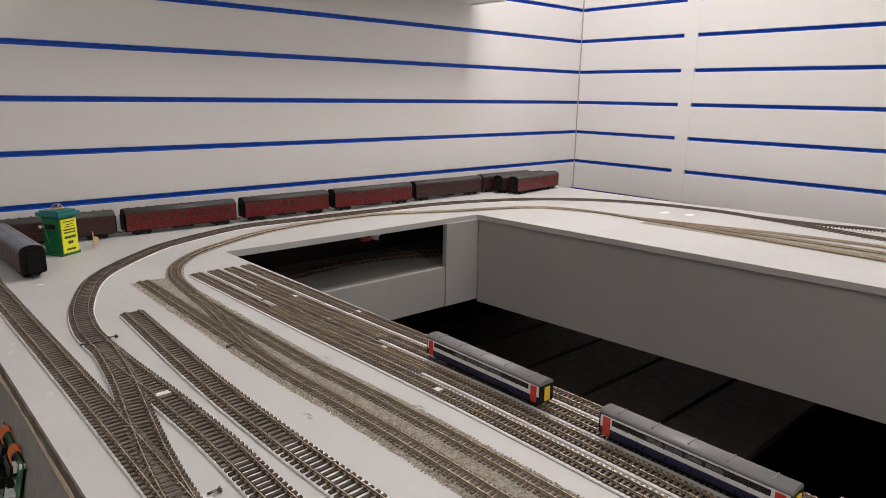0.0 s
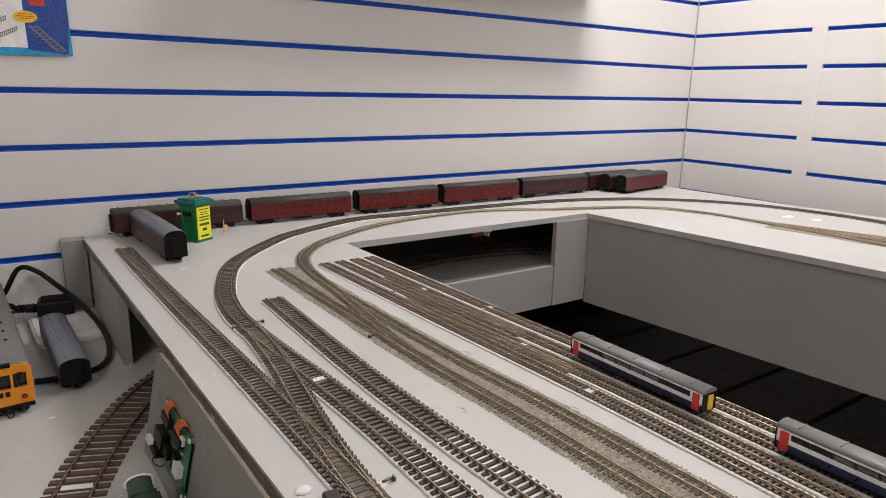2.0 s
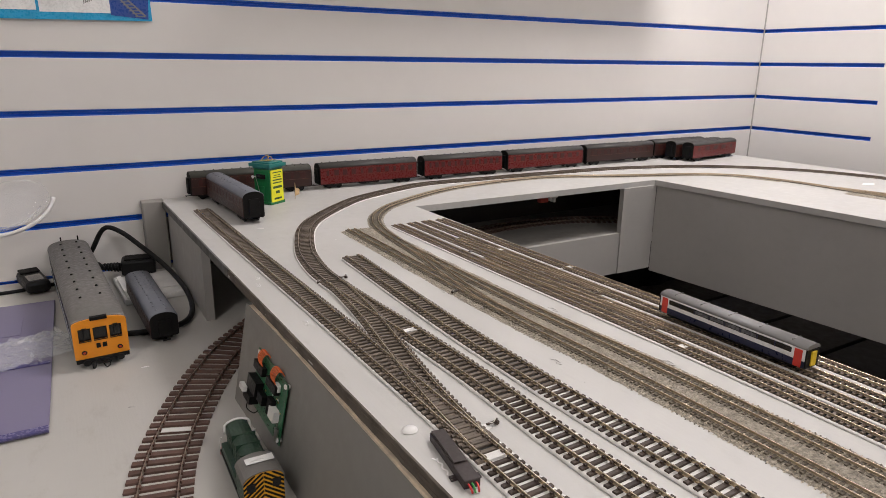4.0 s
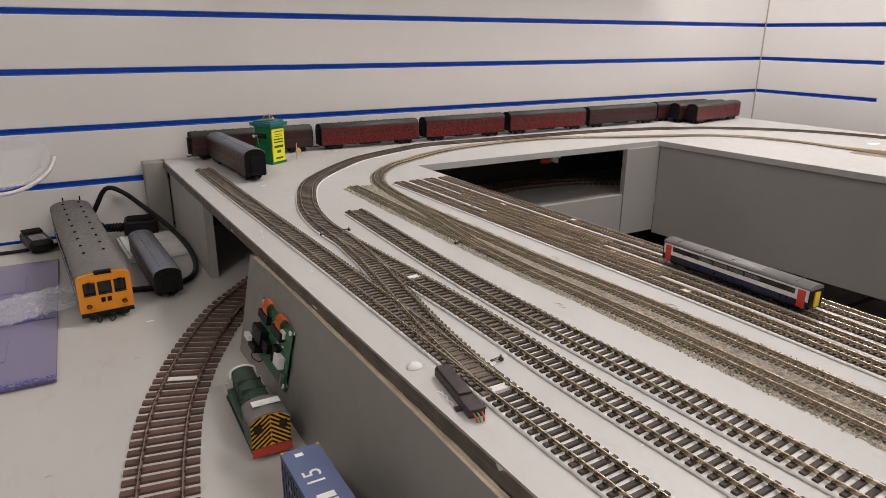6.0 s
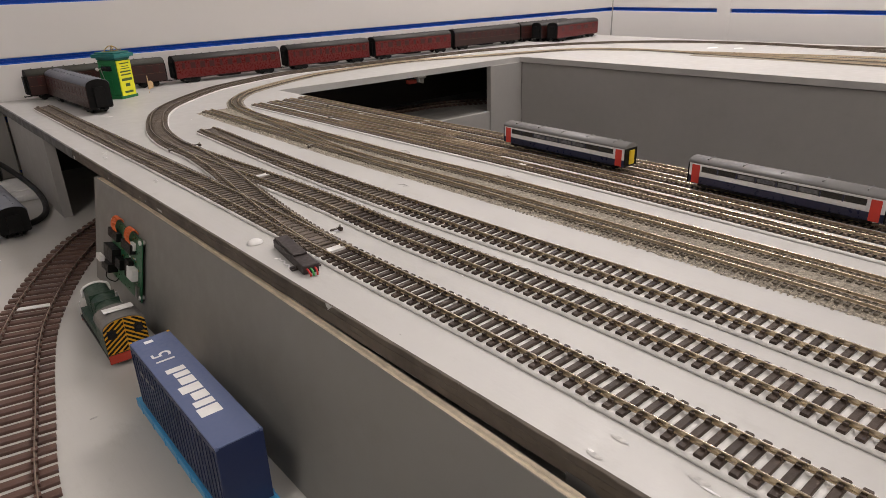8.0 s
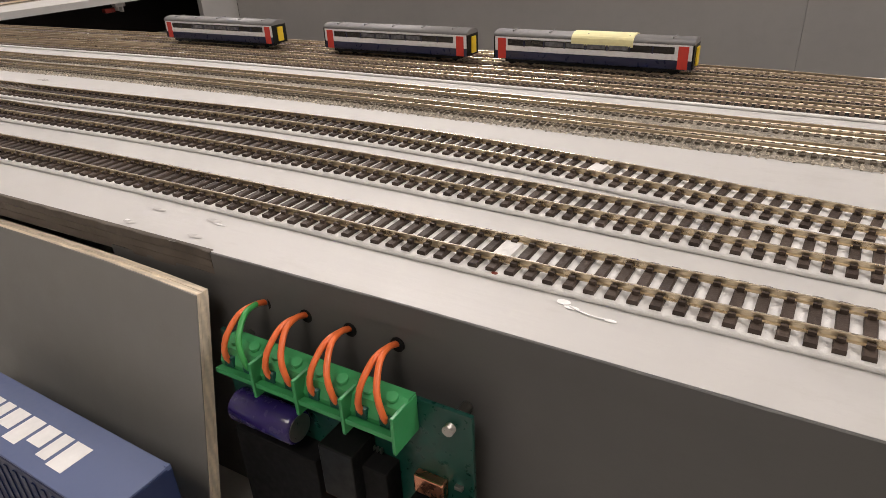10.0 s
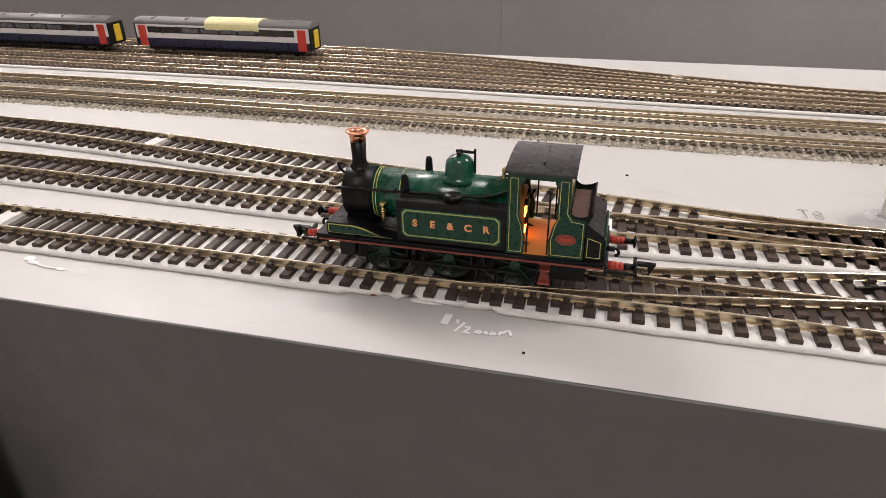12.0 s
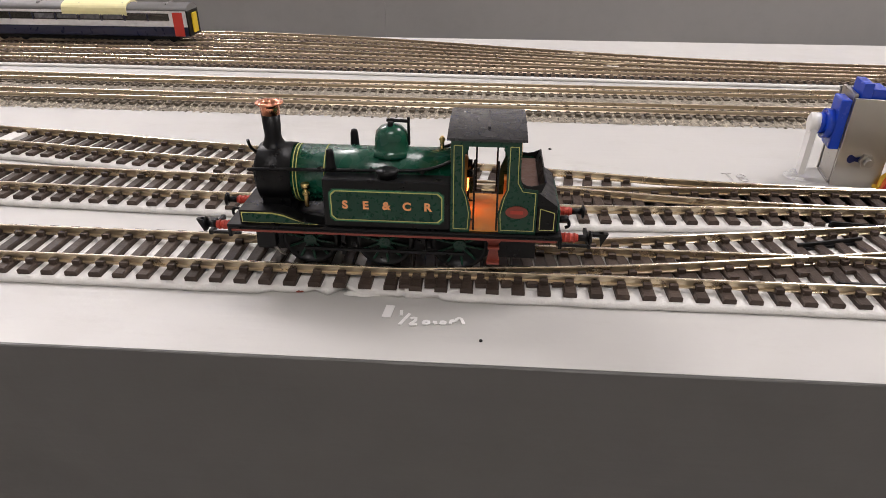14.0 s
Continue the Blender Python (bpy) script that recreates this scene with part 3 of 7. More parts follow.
def ply_x(y):
    """Front face of the sheet along its top edge, slightly bowed."""
    for (ya, xa), (yb, xb) in zip(PLY_TOP, PLY_TOP[1:]):
        if y >= yb:
            return xa + (xb - xa) * (ya - y) / (ya - yb)
    return PLY_TOP[-1][1]


def ply_piece(t0, t1, inset, f0=0.0, f1=1.0):
    bm = bmesh.new()
    rows = []
    for k in range(25):
        f = f0 + (f1 - f0) * k / 24
        yt, yb = -0.590 - 0.718 * f, -0.598 - 0.712 * f
        zt = 0.9842 + 0.0038 * f - inset
        xt = ply_x(yt)
        xb = xt - PLY_LEAN * (zt - LOW)
        rows.append([bm.verts.new(c) for c in ((xb + t0, yb, LOW), (xb + t1, yb, LOW), (xt + t1, yt, zt), (xt + t0, yt, zt))])
    for p, q in zip(rows, rows[1:]):
        for i in range(4):
            bm.faces.new((p[i], p[(i + 1) % 4], q[(i + 1) % 4], q[i]))
    bm.faces.new(rows[0])
    bm.faces.new(rows[-1][::-1])
    bmesh.ops.recalc_face_normals(bm, faces=bm.faces)
    return bm


part("painted_end", ply_piece(0.0006, 0.0060, 0.0002, 0.0, 0.010), "ply_face", ply)
part("painted_face", ply_piece(0.0, 0.0005, 0.0003), "ply_face", ply)
for k in range(4):
    part("veneer", ply_piece(0.0006 + 0.00138 * k, 0.0006 + 0.00138 * k + 0.00133, (0.0, 0.0004, 0.0001, 0.0003)[k], 0.0105), "ply", ply)

# black cloth added round the well to keep the space below it dark
bm = bmesh.new()


def cloth(bm, a, b, z0, z1, wave=0.008):
    a, b = Vector(a), Vector(b)
    n = int((b - a).length / 0.02)
    side = (b - a).normalized().cross(Vector((0, 0, 1)))
    rows = []
    for i in range(n + 1):
        p = a + (b - a) * (i / n) + side * wave * math.sin(i * 0.9 + 0.6 * math.sin(i * 0.37))
        rows.append((bm.verts.new((p.x, p.y, z0)), bm.verts.new((p.x, p.y, z1)), bm.verts.new((p.x + side.x * 0.002, p.y + side.y * 0.002, z1)), bm.verts.new((p.x + side.x * 0.002, p.y + side.y * 0.002, z0))))
    for p, q in zip(rows, rows[1:]):
        for i in range(4):
            bm.faces.new((p[i], p[(i + 1) % 4], q[(i + 1) % 4], q[i]))


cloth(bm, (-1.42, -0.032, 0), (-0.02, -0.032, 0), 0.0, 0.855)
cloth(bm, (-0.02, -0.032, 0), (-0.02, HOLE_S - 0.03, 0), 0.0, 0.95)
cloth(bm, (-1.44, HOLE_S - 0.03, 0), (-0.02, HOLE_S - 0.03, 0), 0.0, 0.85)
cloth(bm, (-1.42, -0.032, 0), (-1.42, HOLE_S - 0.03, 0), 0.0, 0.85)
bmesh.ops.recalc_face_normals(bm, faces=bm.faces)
tagged(part("added_curtain", bm, "black_matt"), "added black cloth that keeps the space below the layout dark", "curtain", kind="structure")

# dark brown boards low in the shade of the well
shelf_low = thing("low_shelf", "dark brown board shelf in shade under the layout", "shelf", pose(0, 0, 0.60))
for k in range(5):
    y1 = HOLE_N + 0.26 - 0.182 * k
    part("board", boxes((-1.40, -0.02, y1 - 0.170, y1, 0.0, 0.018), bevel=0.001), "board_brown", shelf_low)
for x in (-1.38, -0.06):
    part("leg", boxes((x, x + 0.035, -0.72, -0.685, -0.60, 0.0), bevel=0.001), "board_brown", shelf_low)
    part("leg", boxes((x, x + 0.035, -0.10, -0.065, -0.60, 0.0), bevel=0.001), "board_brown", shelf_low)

# ---- track ----
RAIL = [(-0.0009, 0.0), (0.0009, 0.0), (0.0009, 0.0003), (0.00025, 0.0006), (0.00025, 0.0018), (0.00048, 0.0020), (0.00048, 0.0024), (0.00038, 0.00258), (0.00016, 0.00268), (-0.00016, 0.00268), (-0.00038, 0.00258), (-0.00048, 0.0024), (-0.00048, 0.0020), (-0.00025, 0.0018), (-0.00025, 0.0006), (-0.0009, 0.0003)]
RAIL_LOW = [(-0.0006, 0.0), (0.0006, 0.0), (0.00024, 0.0005), (0.00038, 0.0019), (0.00030, 0.00212), (0.00012, 0.0022), (-0.00012, 0.0022), (-0.00030, 0.00212), (-0.00038, 0.0019), (-0.00024, 0.0005)]
sleeper_meshes = {}


def sleeper_mesh(length, width, height, gauge, material):
    key = (length, width, height, gauge, material)
    if key not in sleeper_meshes:
        bm = bmesh.new()
        l, w, h, c = length / 2, width / 2, height, min(0.0004, width * 0.15)
        prism(bm, [(-w, 0), (w, 0), (w, h - c), (w - c, h), (-w + c, h), (-w, h - c)], -l, l, "y")
        for s in (-1, 1):
            y = s * gauge / 2
            for d in (-1, 1):
                a, b = sorted((y + d * 0.0006, y + d * 0.0021))
                box(bm, -w * 0.62, w * 0.62, a, b, h - 0.0002, h + (0.0028 if gauge > 0.03 else 0.0014 if gauge > 0.015 else 0.0004))
        mesh = bpy.data.meshes.new("sleeper")
        bm.normal_update()
        bm.to_mesh(mesh)
        bm.free()
        mesh.materials.append(M[material])
        sleeper_meshes[key] = mesh
    return sleeper_meshes[key]


def lay_track(name, label, points, gauge=0.0163, z=TOP, foam=0.0022, foam_w=0.0152, pitch=0.0071, size=(0.0274, 0.0036, 0.0016), mats=("sleeper", "rail"),
              rail=RAIL, single=300, gaps=(), skip=lambda p: False, lift=0.0, joins=(), torn=None, worn=None):
    """A length of track: foam bed, sleepers and two rails along a smooth line. Beyond y = worn, gap shade and sleeper
    sheen are coloured in.
    """
    track = thing(name, label, "model track", group="")
    if foam:
        bm = bmesh.new()
        rows = []
        line = spline(points, 0.004)
        for p, d in zip(line, headings(line)):
            side = Vector((-d.y, d.x, 0)).normalized()
            edge = []
            for s in (-1, 1):
                w = foam_w + 0.00035 * noise.noise(Vector((p.x * 90, p.y * 90, s * 5.0))) + 0.0002 * noise.noise(Vector((p.x * 400, p.y * 400, s * 9.0)))
                if torn and s == torn[2] and torn[1] < p.y < torn[0]:
                    w -= 0.0016 + 0.0030 * noise.noise(Vector((3.0, p.y * 230, 1.0))) + (0.0026 if noise.noise(Vector((7.0, p.y * 95, 4.0))) > 0.12 else 0.0)
                edge.append(w)
            a, b = edge
            rows.append([bm.verts.new(p + side * u + Vector((0, 0, v))) for u, v in ((-a, 0.0002), (b, 0.0002), (b + 0.0001, foam * 0.55), (b - 0.0004, foam * 0.88), (b - 0.0012, foam), (-a + 0.0012, foam), (-a + 0.0004, foam * 0.88), (-a - 0.0001, foam * 0.55))])
        for p, q in zip(rows, rows[1:]):
            for i in range(8):
                bm.faces.new((p[i], p[(i + 1) % 8], q[(i + 1) % 8], q[i])).smooth = True
        bm.faces.new(rows[0][::-1])
        bm.faces.new(rows[-1])
        bmesh.ops.recalc_face_normals(bm, faces=bm.faces)
        ob = part("foam_bed", bm, "foam", track, "white foam underlay")
        ob.location.z = z
        run = [p for p in line if worn is not None and p.y > worn]
        if run:                           # beyond y = worn: dark strip stands for the shade between sleepers
            bm = bmesh.new()
            half = size[0] / 2 - 0.0004
            sweep(bm, run, [(-half, 0.0), (half, 0.0), (half, 0.0003), (-half, 0.0003)])
            bmesh.ops.recalc_face_normals(bm, faces=bm.faces)
            ob = part("track_mat", bm, "track_mat", track, "dark strip coloured as the shade between the sleepers")
            ob.location.z = z + foam
    base = z + foam + lift
    pts = spline(points, pitch)
    dirs = headings(pts)
    fresh = sleeper_mesh(*size, gauge, mats[0])
    sheened = sleeper_mesh(size[0], size[1] - 0.0001, size[2] + 0.0004, gauge, "sleeper_worn" if gauge > 0.012 else mats[0])   # beyond y = worn: taller sleepers; on wide gauges their sheen is coloured in
    rest = bmesh.new()
    count = 0
    for i, (p, d) in enumerate(zip(pts, dirs)):
        if i in gaps or skip(p):
            continue
        mesh = sheened if worn is not None and p.y > worn else fresh
        turn = math.atan2(d.y, d.x)
        m = Matrix.Translation((p.x, p.y, base)) @ Matrix.Rotation(turn, 4, "Z")
        count += 1
        if count <= single:
            ob = new("sleeper", mesh)
            ob.parent = track
            ob.matrix_local = m
        else:
            tmp = bmesh.new()
            tmp.from_mesh(mesh)
            tmp.transform(m)
            keep = bpy.data.meshes.new("tmp")
            tmp.to_mesh(keep)
            tmp.free()
            rest.from_mesh(keep)
            bpy.data.meshes.remove(keep)
    if count > single:
        ob = part("sleeper_row", rest, mats[0] if worn is None or gauge < 0.012 else "sleeper_worn", track)
        ob["kind"] = "stuff"
    else:
        rest.free()
    line = spline(points, 0.006)
    rail_top = max(v for u, v in rail) * 0.85
    for s in (-1, 1):
        bm = bmesh.new()
        sweep(bm, line, rail, s * gauge / 2)
        bm.normal_update()
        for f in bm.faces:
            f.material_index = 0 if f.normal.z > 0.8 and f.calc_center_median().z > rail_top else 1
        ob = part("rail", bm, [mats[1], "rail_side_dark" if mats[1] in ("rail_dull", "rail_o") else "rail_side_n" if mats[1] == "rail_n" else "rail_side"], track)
        ob.location.z = base + size[2]
    for k in joins:                       # white or bare joints between track lengths
        i = min(range(len(pts)), key=lambda j: abs(pts[j].y - k))
        bm = bmesh.new()
        box(bm, -0.0034, 0.0034, -gauge * 0.44, gauge * 0.44, 0.0, size[2] + 0.0006)
        ob = part("joint_pad", bm, "foam", track, "white paper patch under a rail joint")
        ob.matrix_local = Matrix.Translation((pts[i].x, pts[i].y, base)) @ Matrix.Rotation(math.atan2(dirs[i].y, dirs[i].x), 4, "Z")
    return track


T1 = [(-1.6945, -0.156), (-1.689, -0.40), (-1.6805, -0.70), (-1.6765, -0.90), (-1.6745, -1.06), (-1.671, -1.2), (-1.6705, -1.45), (-1.6725, -1.7), (-1.673, -2.3)]
T2 = [(-1.638, -0.62), (-1.634, -0.70), (-1.6275, -0.79), (-1.6225, -0.90), (-1.622, -1.02), (-1.6165, -1.14), (-1.615, -1.26), (-1.618, -1.38), (-1.622, -1.47), (-1.6245, -1.54), (-1.6265, -1.645), (-1.6225, -1.74), (-1.620, -1.9), (-1.620, -2.3)]
T3 = [(-1.578, -0.535), (-1.584, -0.78), (-1.582, -0.93), (-1.578, -1.02), (-1.574, -1.10), (-1.569, -1.19), (-1.568, -1.28), (-1.5715, -1.36), (-1.579, -1.43), (-1.5885, -1.495), (-1.6095, -1.645), (-1.6170, -1.70), (-1.6203, -1.76), (-1.6200, -1.84)]
CURVE = [(-0.30, -2.3), (-0.29, -1.6), (-0.285, -1.05), (-0.250, -0.80), (-0.238, -0.60), (-0.300, -0.392), (-0.457, -0.231), (-0.682, -0.143), (-0.934, -0.118), (-1.111, -0.113),
         (-1.211, -0.109), (-1.283, -0.123), (-1.409, -0.180), (-1.473, -0.230), (-1.541, -0.300), (-1.575, -0.350), (-1.599, -0.405), (-1.6255, -0.49), (-1.637, -0.566), (-1.638, -0.62)]
CROSS = [(-1.637, -0.63), (-1.640, -0.68), (-1.6465, -0.745), (-1.656, -0.81), (-1.666, -0.88), (-1.672, -0.935), (-1.6755, -0.985)]
CROSS2 = [(-1.6725, -1.60), (-1.6675, -1.656), (-1.6605, -1.70), (-1.6545, -1.735), (-1.640, -1.82), (-1.624, -1.92)]

lay_track("edge_siding_track", "brown-sleepered model track on white foam along the board edge", T1, joins=(-1.415, -1.62, -1.003), torn=(-1.562, -1.614, -1), worn=-1.003)
lay_track("middle_siding_track", "brown-sleepered model track on white foam, second from the edge", T2, joins=(-0.79, -1.64), worn=-0.94)
lay_track("inner_siding_track", "brown-sleepered model siding with a bare end, on white foam", T3, joins=(-1.415, -1.63), skip=lambda p: p.y < -1.675, lift=-0.0002, worn=-0.94)
lay_track("curved_main_track", "dark model track on white foam curving round the layout corner", CURVE[::-1], mats=("sleeper", "rail_dull"), single=260, worn=-3.0)
lay_track("crossover_track", "model crossover turnout joining two brown-sleepered tracks", CROSS, foam=0.0026, foam_w=0.0135, lift=0.0003, size=(0.0262, 0.0033, 0.0013), worn=-3.0)
lay_track("far_crossover_track", "model turnout diverging from the edge siding beyond the engine", CROSS2, foam=0.0026, foam_w=0.0135, lift=0.0003, size=(0.0262, 0.0033, 0.0013))
lay_track("wall_loop_track", "dark model track branching towards the slatwall", [(-0.246, -0.72), (-0.225, -0.85), (-0.185, -0.97), (-0.165, -1.2), (-0.165, -2.2)], foam=0.0024, lift=0.0003, mats=("sleeper", "rail_dull"), single=60)


def check_rail(ax, ay, bx, by):
    """A black plastic check rail lying between two points of a turnout."""
    ob = thing("check_rail", "black plastic check rail in the turnout", "model track part", Matrix.Translation(((ax + bx) / 2, (ay + by) / 2, TOP + 0.0040)) @ Matrix.Rotation(math.atan2(by - ay, bx - ax), 4, "Z"), "check rails")
    l = math.hypot(bx - ax, by - ay) / 2
    part("bar", boxes((-l, l, -0.0004, 0.0004, -0.0010, 0.0012), bevel=0.0002), "black", ob)
    part("foot", boxes((-l * 0.9, l * 0.9, -0.0009, 0.0009, -0.0010, -0.0002)), "black", ob)
    return ob


for row in ((-1.655, -1.719, -1.649, -1.741), (-1.677, -1.721, -1.678, -1.735), (-1.638, -1.736, -1.640, -1.750)):
    check_rail(*row)


def point_lever(x, y, turn):
    """The tie bar end of a turnout: a black tongue with a pin and a spring clip."""
    ob = thing("point_lever", "small black turnout tie bar with steel pin", "model track part", pose(x, y, TOP, 0, 0, turn), "turnout tie bars")
    part("tongue", boxes((-0.0052, 0.0050, -0.0009, 0.0009, 0.0022, 0.0034), (-0.0056, -0.0032, -0.0018, 0.0018, 0.0003, 0.0030), bevel=0.0003), "sleeper", ob)
    bm = bmesh.new()
    cyl(bm, (-0.0045, 0, 0.0030), (-0.0045, 0, 0.0052), 0.0007, seg=8)
    part("pin", bm, "steel", ob)
    bm = bmesh.new()
    tube(bm, [(-0.0052, -0.002, 0.0032), (-0.0030, 0.0, 0.0040), (0.0010, 0.0016, 0.0036), (0.0036, 0.0, 0.0038)], 0.0003, 6)
    part("spring", bm, "steel", ob)
    return ob


for x, y, turn in ((-1.6480, -0.609, 10), (-1.6205, -0.606, 190), (-1.4890, -0.517, 195), (-1.5275, -0.713, 5), (-1.6520, -0.965, 185), (-1.425, -0.585, 185), (-1.387, -0.795, 5), (-1.6420, -1.755, 185)):
    point_lever(x, y, turn)

# narrower track, four sidings on foam and two lines in loose ballast
NG = dict(gauge=0.0098, pitch=0.0049, size=(0.0190, 0.0027, 0.0011), mats=("sleeper_n", "rail_n"), rail=RAIL_LOW, single=300)
NX = (-1.447, -1.420, -1.394, -1.367)
for i, x0 in enumerate(NX):
    end = (-1.432, -1.424, -1.414, -1.405)[i]
    mid = x0 + 0.022
    lay_track("fine_siding_track", "fine-scale model siding with dark sleepers on thin foam", [(x0, -0.404), (x0 + 0.010, -0.70), (mid, -1.0), (mid + 0.001, -1.35), (mid - 0.003 - 0.002 * i, -1.52), (end - 0.006 + 0.0 * i, -1.80), (end - 0.012, -2.2)],
              foam=0.0018, foam_w=0.0118, joins=((-0.942,), (-0.827, -1.702), (-0.60, -1.804), (-1.684, -0.709))[i], lift=0.0001 * i, worn=-3.0, **NG)
lay_track("fine_crossover_track", "fine-scale model crossover between two sidings", [(-1.409, -0.52), (-1.405, -0.58), (-1.396, -0.66), (-1.387, -0.74), (-1.384, -0.80)][::-1], foam=0, lift=0.0021, **NG)
lay_track("fine_crossover_track", "fine-scale model crossover between two sidings", [(-1.434, -0.62), (-1.430, -0.68), (-1.420, -0.76), (-1.410, -0.84), (-1.407, -0.90)][::-1], foam=0, lift=0.0021, **NG)

# strips of white paper under the crossover joints
for ax, ay, bx, by in ((-1.4180, -0.7060, -1.3510, -0.7060), (-1.3960, -0.5840, -1.3750, -0.5970), (-1.4150, -0.7900, -1.4060, -0.8250)):
    l = math.hypot(bx - ax, by - ay) / 2
    ob = part("paper_strip", boxes((-l, l, -0.0011, 0.0011, 0.0020, 0.0030)), "foam")
    ob.matrix_world = Matrix.Translation(((ax + bx) / 2, (ay + by) / 2, TOP)) @ Matrix.Rotation(math.atan2(by - ay, bx - ax), 4, "Z")
    tagged(ob, "narrow white paper strip laid across the fine sidings", "paper strip", group="paper strips")

BALLAST = dict(NG)
BALLAST["mats"] = ("sleeper_dusty", "rail_n")
B1 = [(-1.521, -0.395), (-1.519, -0.60), (-1.516, -0.80), (-1.509, -0.94), (-1.505, -1.1), (-1.503, -1.3), (-1.507, -1.55), (-1.509, -1.75), (-1.509, -2.3)]
B2 = [(-0.478, -2.3), (-0.478, -1.0), (-0.478, -0.62), (-0.490, -0.43), (-0.56, -0.305), (-0.762, -0.222), (-0.958, -0.150), (-1.193, -0.168), (-1.362, -0.246), (-1.435, -0.310), (-1.474, -0.388), (-1.488, -0.487), (-1.490, -0.60), (-1.486, -0.80), (-1.477, -0.94), (-1.472, -1.1), (-1.470, -1.3), (-1.474, -1.55), (-1.476, -1.75), (-1.476, -2.3)]
lay_track("ballasted_track", "fine-scale model track laid in grey ballast", B1, foam=0, lift=0.0013, **BALLAST)
lay_track("ballasted_loop_track", "fine-scale model track in thin ballast running round the layout", B2[::-1], foam=0, lift=0.0013, **BALLAST)
lay_track("ballasted_crossover_track", "fine-scale model crossover in ballast", [(-1.489, -0.50), (-1.495, -0.58), (-1.506, -0.66), (-1.515, -0.74), (-1.516, -0.80)], foam=0, lift=0.0018, **BALLAST)
for off in (0.05, 0.10):
    lay_track("inner_loop_track", "fine-scale model track fanning out beside the well", [(-0.478, -0.55), (-0.478 + off * 0.35, -0.68), (-0.478 + off, -0.90), (-0.478 + off * 1.25, -1.2), (-0.478 + off * 1.3, -2.2)], foam=0, lift=0.0018, **BALLAST)


def ballast_strip(name, label, points, half, stones, seed, height=0.0026):
    """A low uneven bank of loose stone with grains along it."""
    rnd = random.Random(seed)
    bed = thing(name, label, "ballast", kind="stuff")
    bm = bmesh.new()
    rows = []
    pts = spline(points, 0.004)
    cross = [-1.0, -0.86, -0.6, -0.3, 0.0, 0.3, 0.6, 0.86, 1.0]
    for p, d in zip(pts, headings(pts)):
        side = Vector((-d.y, d.x, 0))
        row = []
        for c in cross:
            w = half * c * (1 + (rnd.uniform(-0.03, 0.03) + 0.05 * noise.noise(p * 30)) * (abs(c) > 0.8))
            h = height * (1 - abs(c) ** 4) * rnd.uniform(0.62, 1.0) if abs(c) < 0.99 else 0.0002
            row.append(bm.verts.new(p + side * w + Vector((0, 0, TOP + h))))
        rows.append(row)
    for a, b in zip(rows, rows[1:]):
        for i in range(len(cross) - 1):
            bm.faces.new((a[i], a[i + 1], b[i + 1], b[i]))
    bmesh.ops.recalc_face_normals(bm, faces=bm.faces)
    part("bank", bm, "ballast", bed)
    bm = bmesh.new()
    for _ in range(stones):
        k = rnd.randrange(len(pts))
        p, d = pts[k], headings(pts[max(0, k - 1):k + 2])[0]
        side = Vector((-d.y, d.x, 0))
        c = rnd.choice((-1, 1)) * (1.03 - abs(rnd.gauss(0, 0.30)))
        q = p + side * half * c + Vector((0, 0, TOP + height * max(0.05, 1 - abs(c) ** 4) * 0.9))
        r = rnd.uniform(0.0005, 0.0013)
        v = [bm.verts.new(q + Vector((rnd.uniform(0.6, 1) * a, rnd.uniform(0.6, 1) * b, rnd.uniform(0.5, 0.9) * e)) * r) for a, b, e in ((1, 0, 0), (0, 1, 0), (-1, 0, 0), (0, -1, 0), (0, 0, 1), (0, 0, -1))]
        for i in range(4):
            bm.faces.new((v[i], v[(i + 1) % 4], v[4]))
            bm.faces.new((v[(i + 1) % 4], v[i], v[5]))
    part("stones", bm, "stone", bed)
    return bed


ballast_strip("ballast_bank", "loose grey stone ballast under two fine-scale tracks", [(x + w, y) for (x, y), w in zip(B1, (0.014, 0.014, 0.0145, 0.0155, 0.016, 0.016, 0.016, 0.016, 0.016))], 0.0315, 20000, 4, 0.0019)
ballast_strip("thin_ballast", "thin grey stone ballast under a curving fine-scale track", B2[3:12], 0.013, 1500, 5, 0.0016)
ballast_strip("thin_ballast", "thin grey stone ballast under fine-scale tracks beside the well", [(-0.45, -2.3), (-0.45, -1.0), (-0.46, -0.75), (-0.478, -0.58)], 0.04, 2500, 6, 0.0016)

# larger-scale track on the lower board
O_LINE = [(-1.905, -1.9), (-1.915, -1.5), (-1.909, -1.15), (-1.895, -0.95), (-1.8765, -0.84), (-1.863, -0.77), (-1.846, -0.70), (-1.8235, -0.637), (-1.797, -0.577), (-1.765, -0.516), (-1.718, -0.446), (-1.60, -0.320), (-1.47, -0.225)]
TUNNEL_LINE = [(-1.385, -0.215), (-1.27, -0.168), (-1.149, -0.135), (-1.01, -0.115), (-0.88, -0.127), (-0.80, -0.156), (-0.71, -0.215)]
lay_track("lower_track", "large-scale model track with red-brown sleepers curving into the tunnel", O_LINE, gauge=0.0345, z=LOW, foam=0, pitch=0.0138, size=(0.0605, 0.0072, 0.0026), mats=("sleeper_o", "rail_o"), joins=(-0.639,),
          rail=[(u * 1.25, v * 1.15) for u, v in RAIL])
lay_track("tunnel_track", "large-scale model track with red-brown sleepers on the tunnel shelf", TUNNEL_LINE, gauge=0.0345, z=LOW + 0.0138, foam=0, pitch=0.0138, size=(0.0605, 0.0072, 0.0026), mats=("sleeper_o", "rail_o"),
          rail=[(u * 1.25, v * 1.15) for u, v in RAIL])


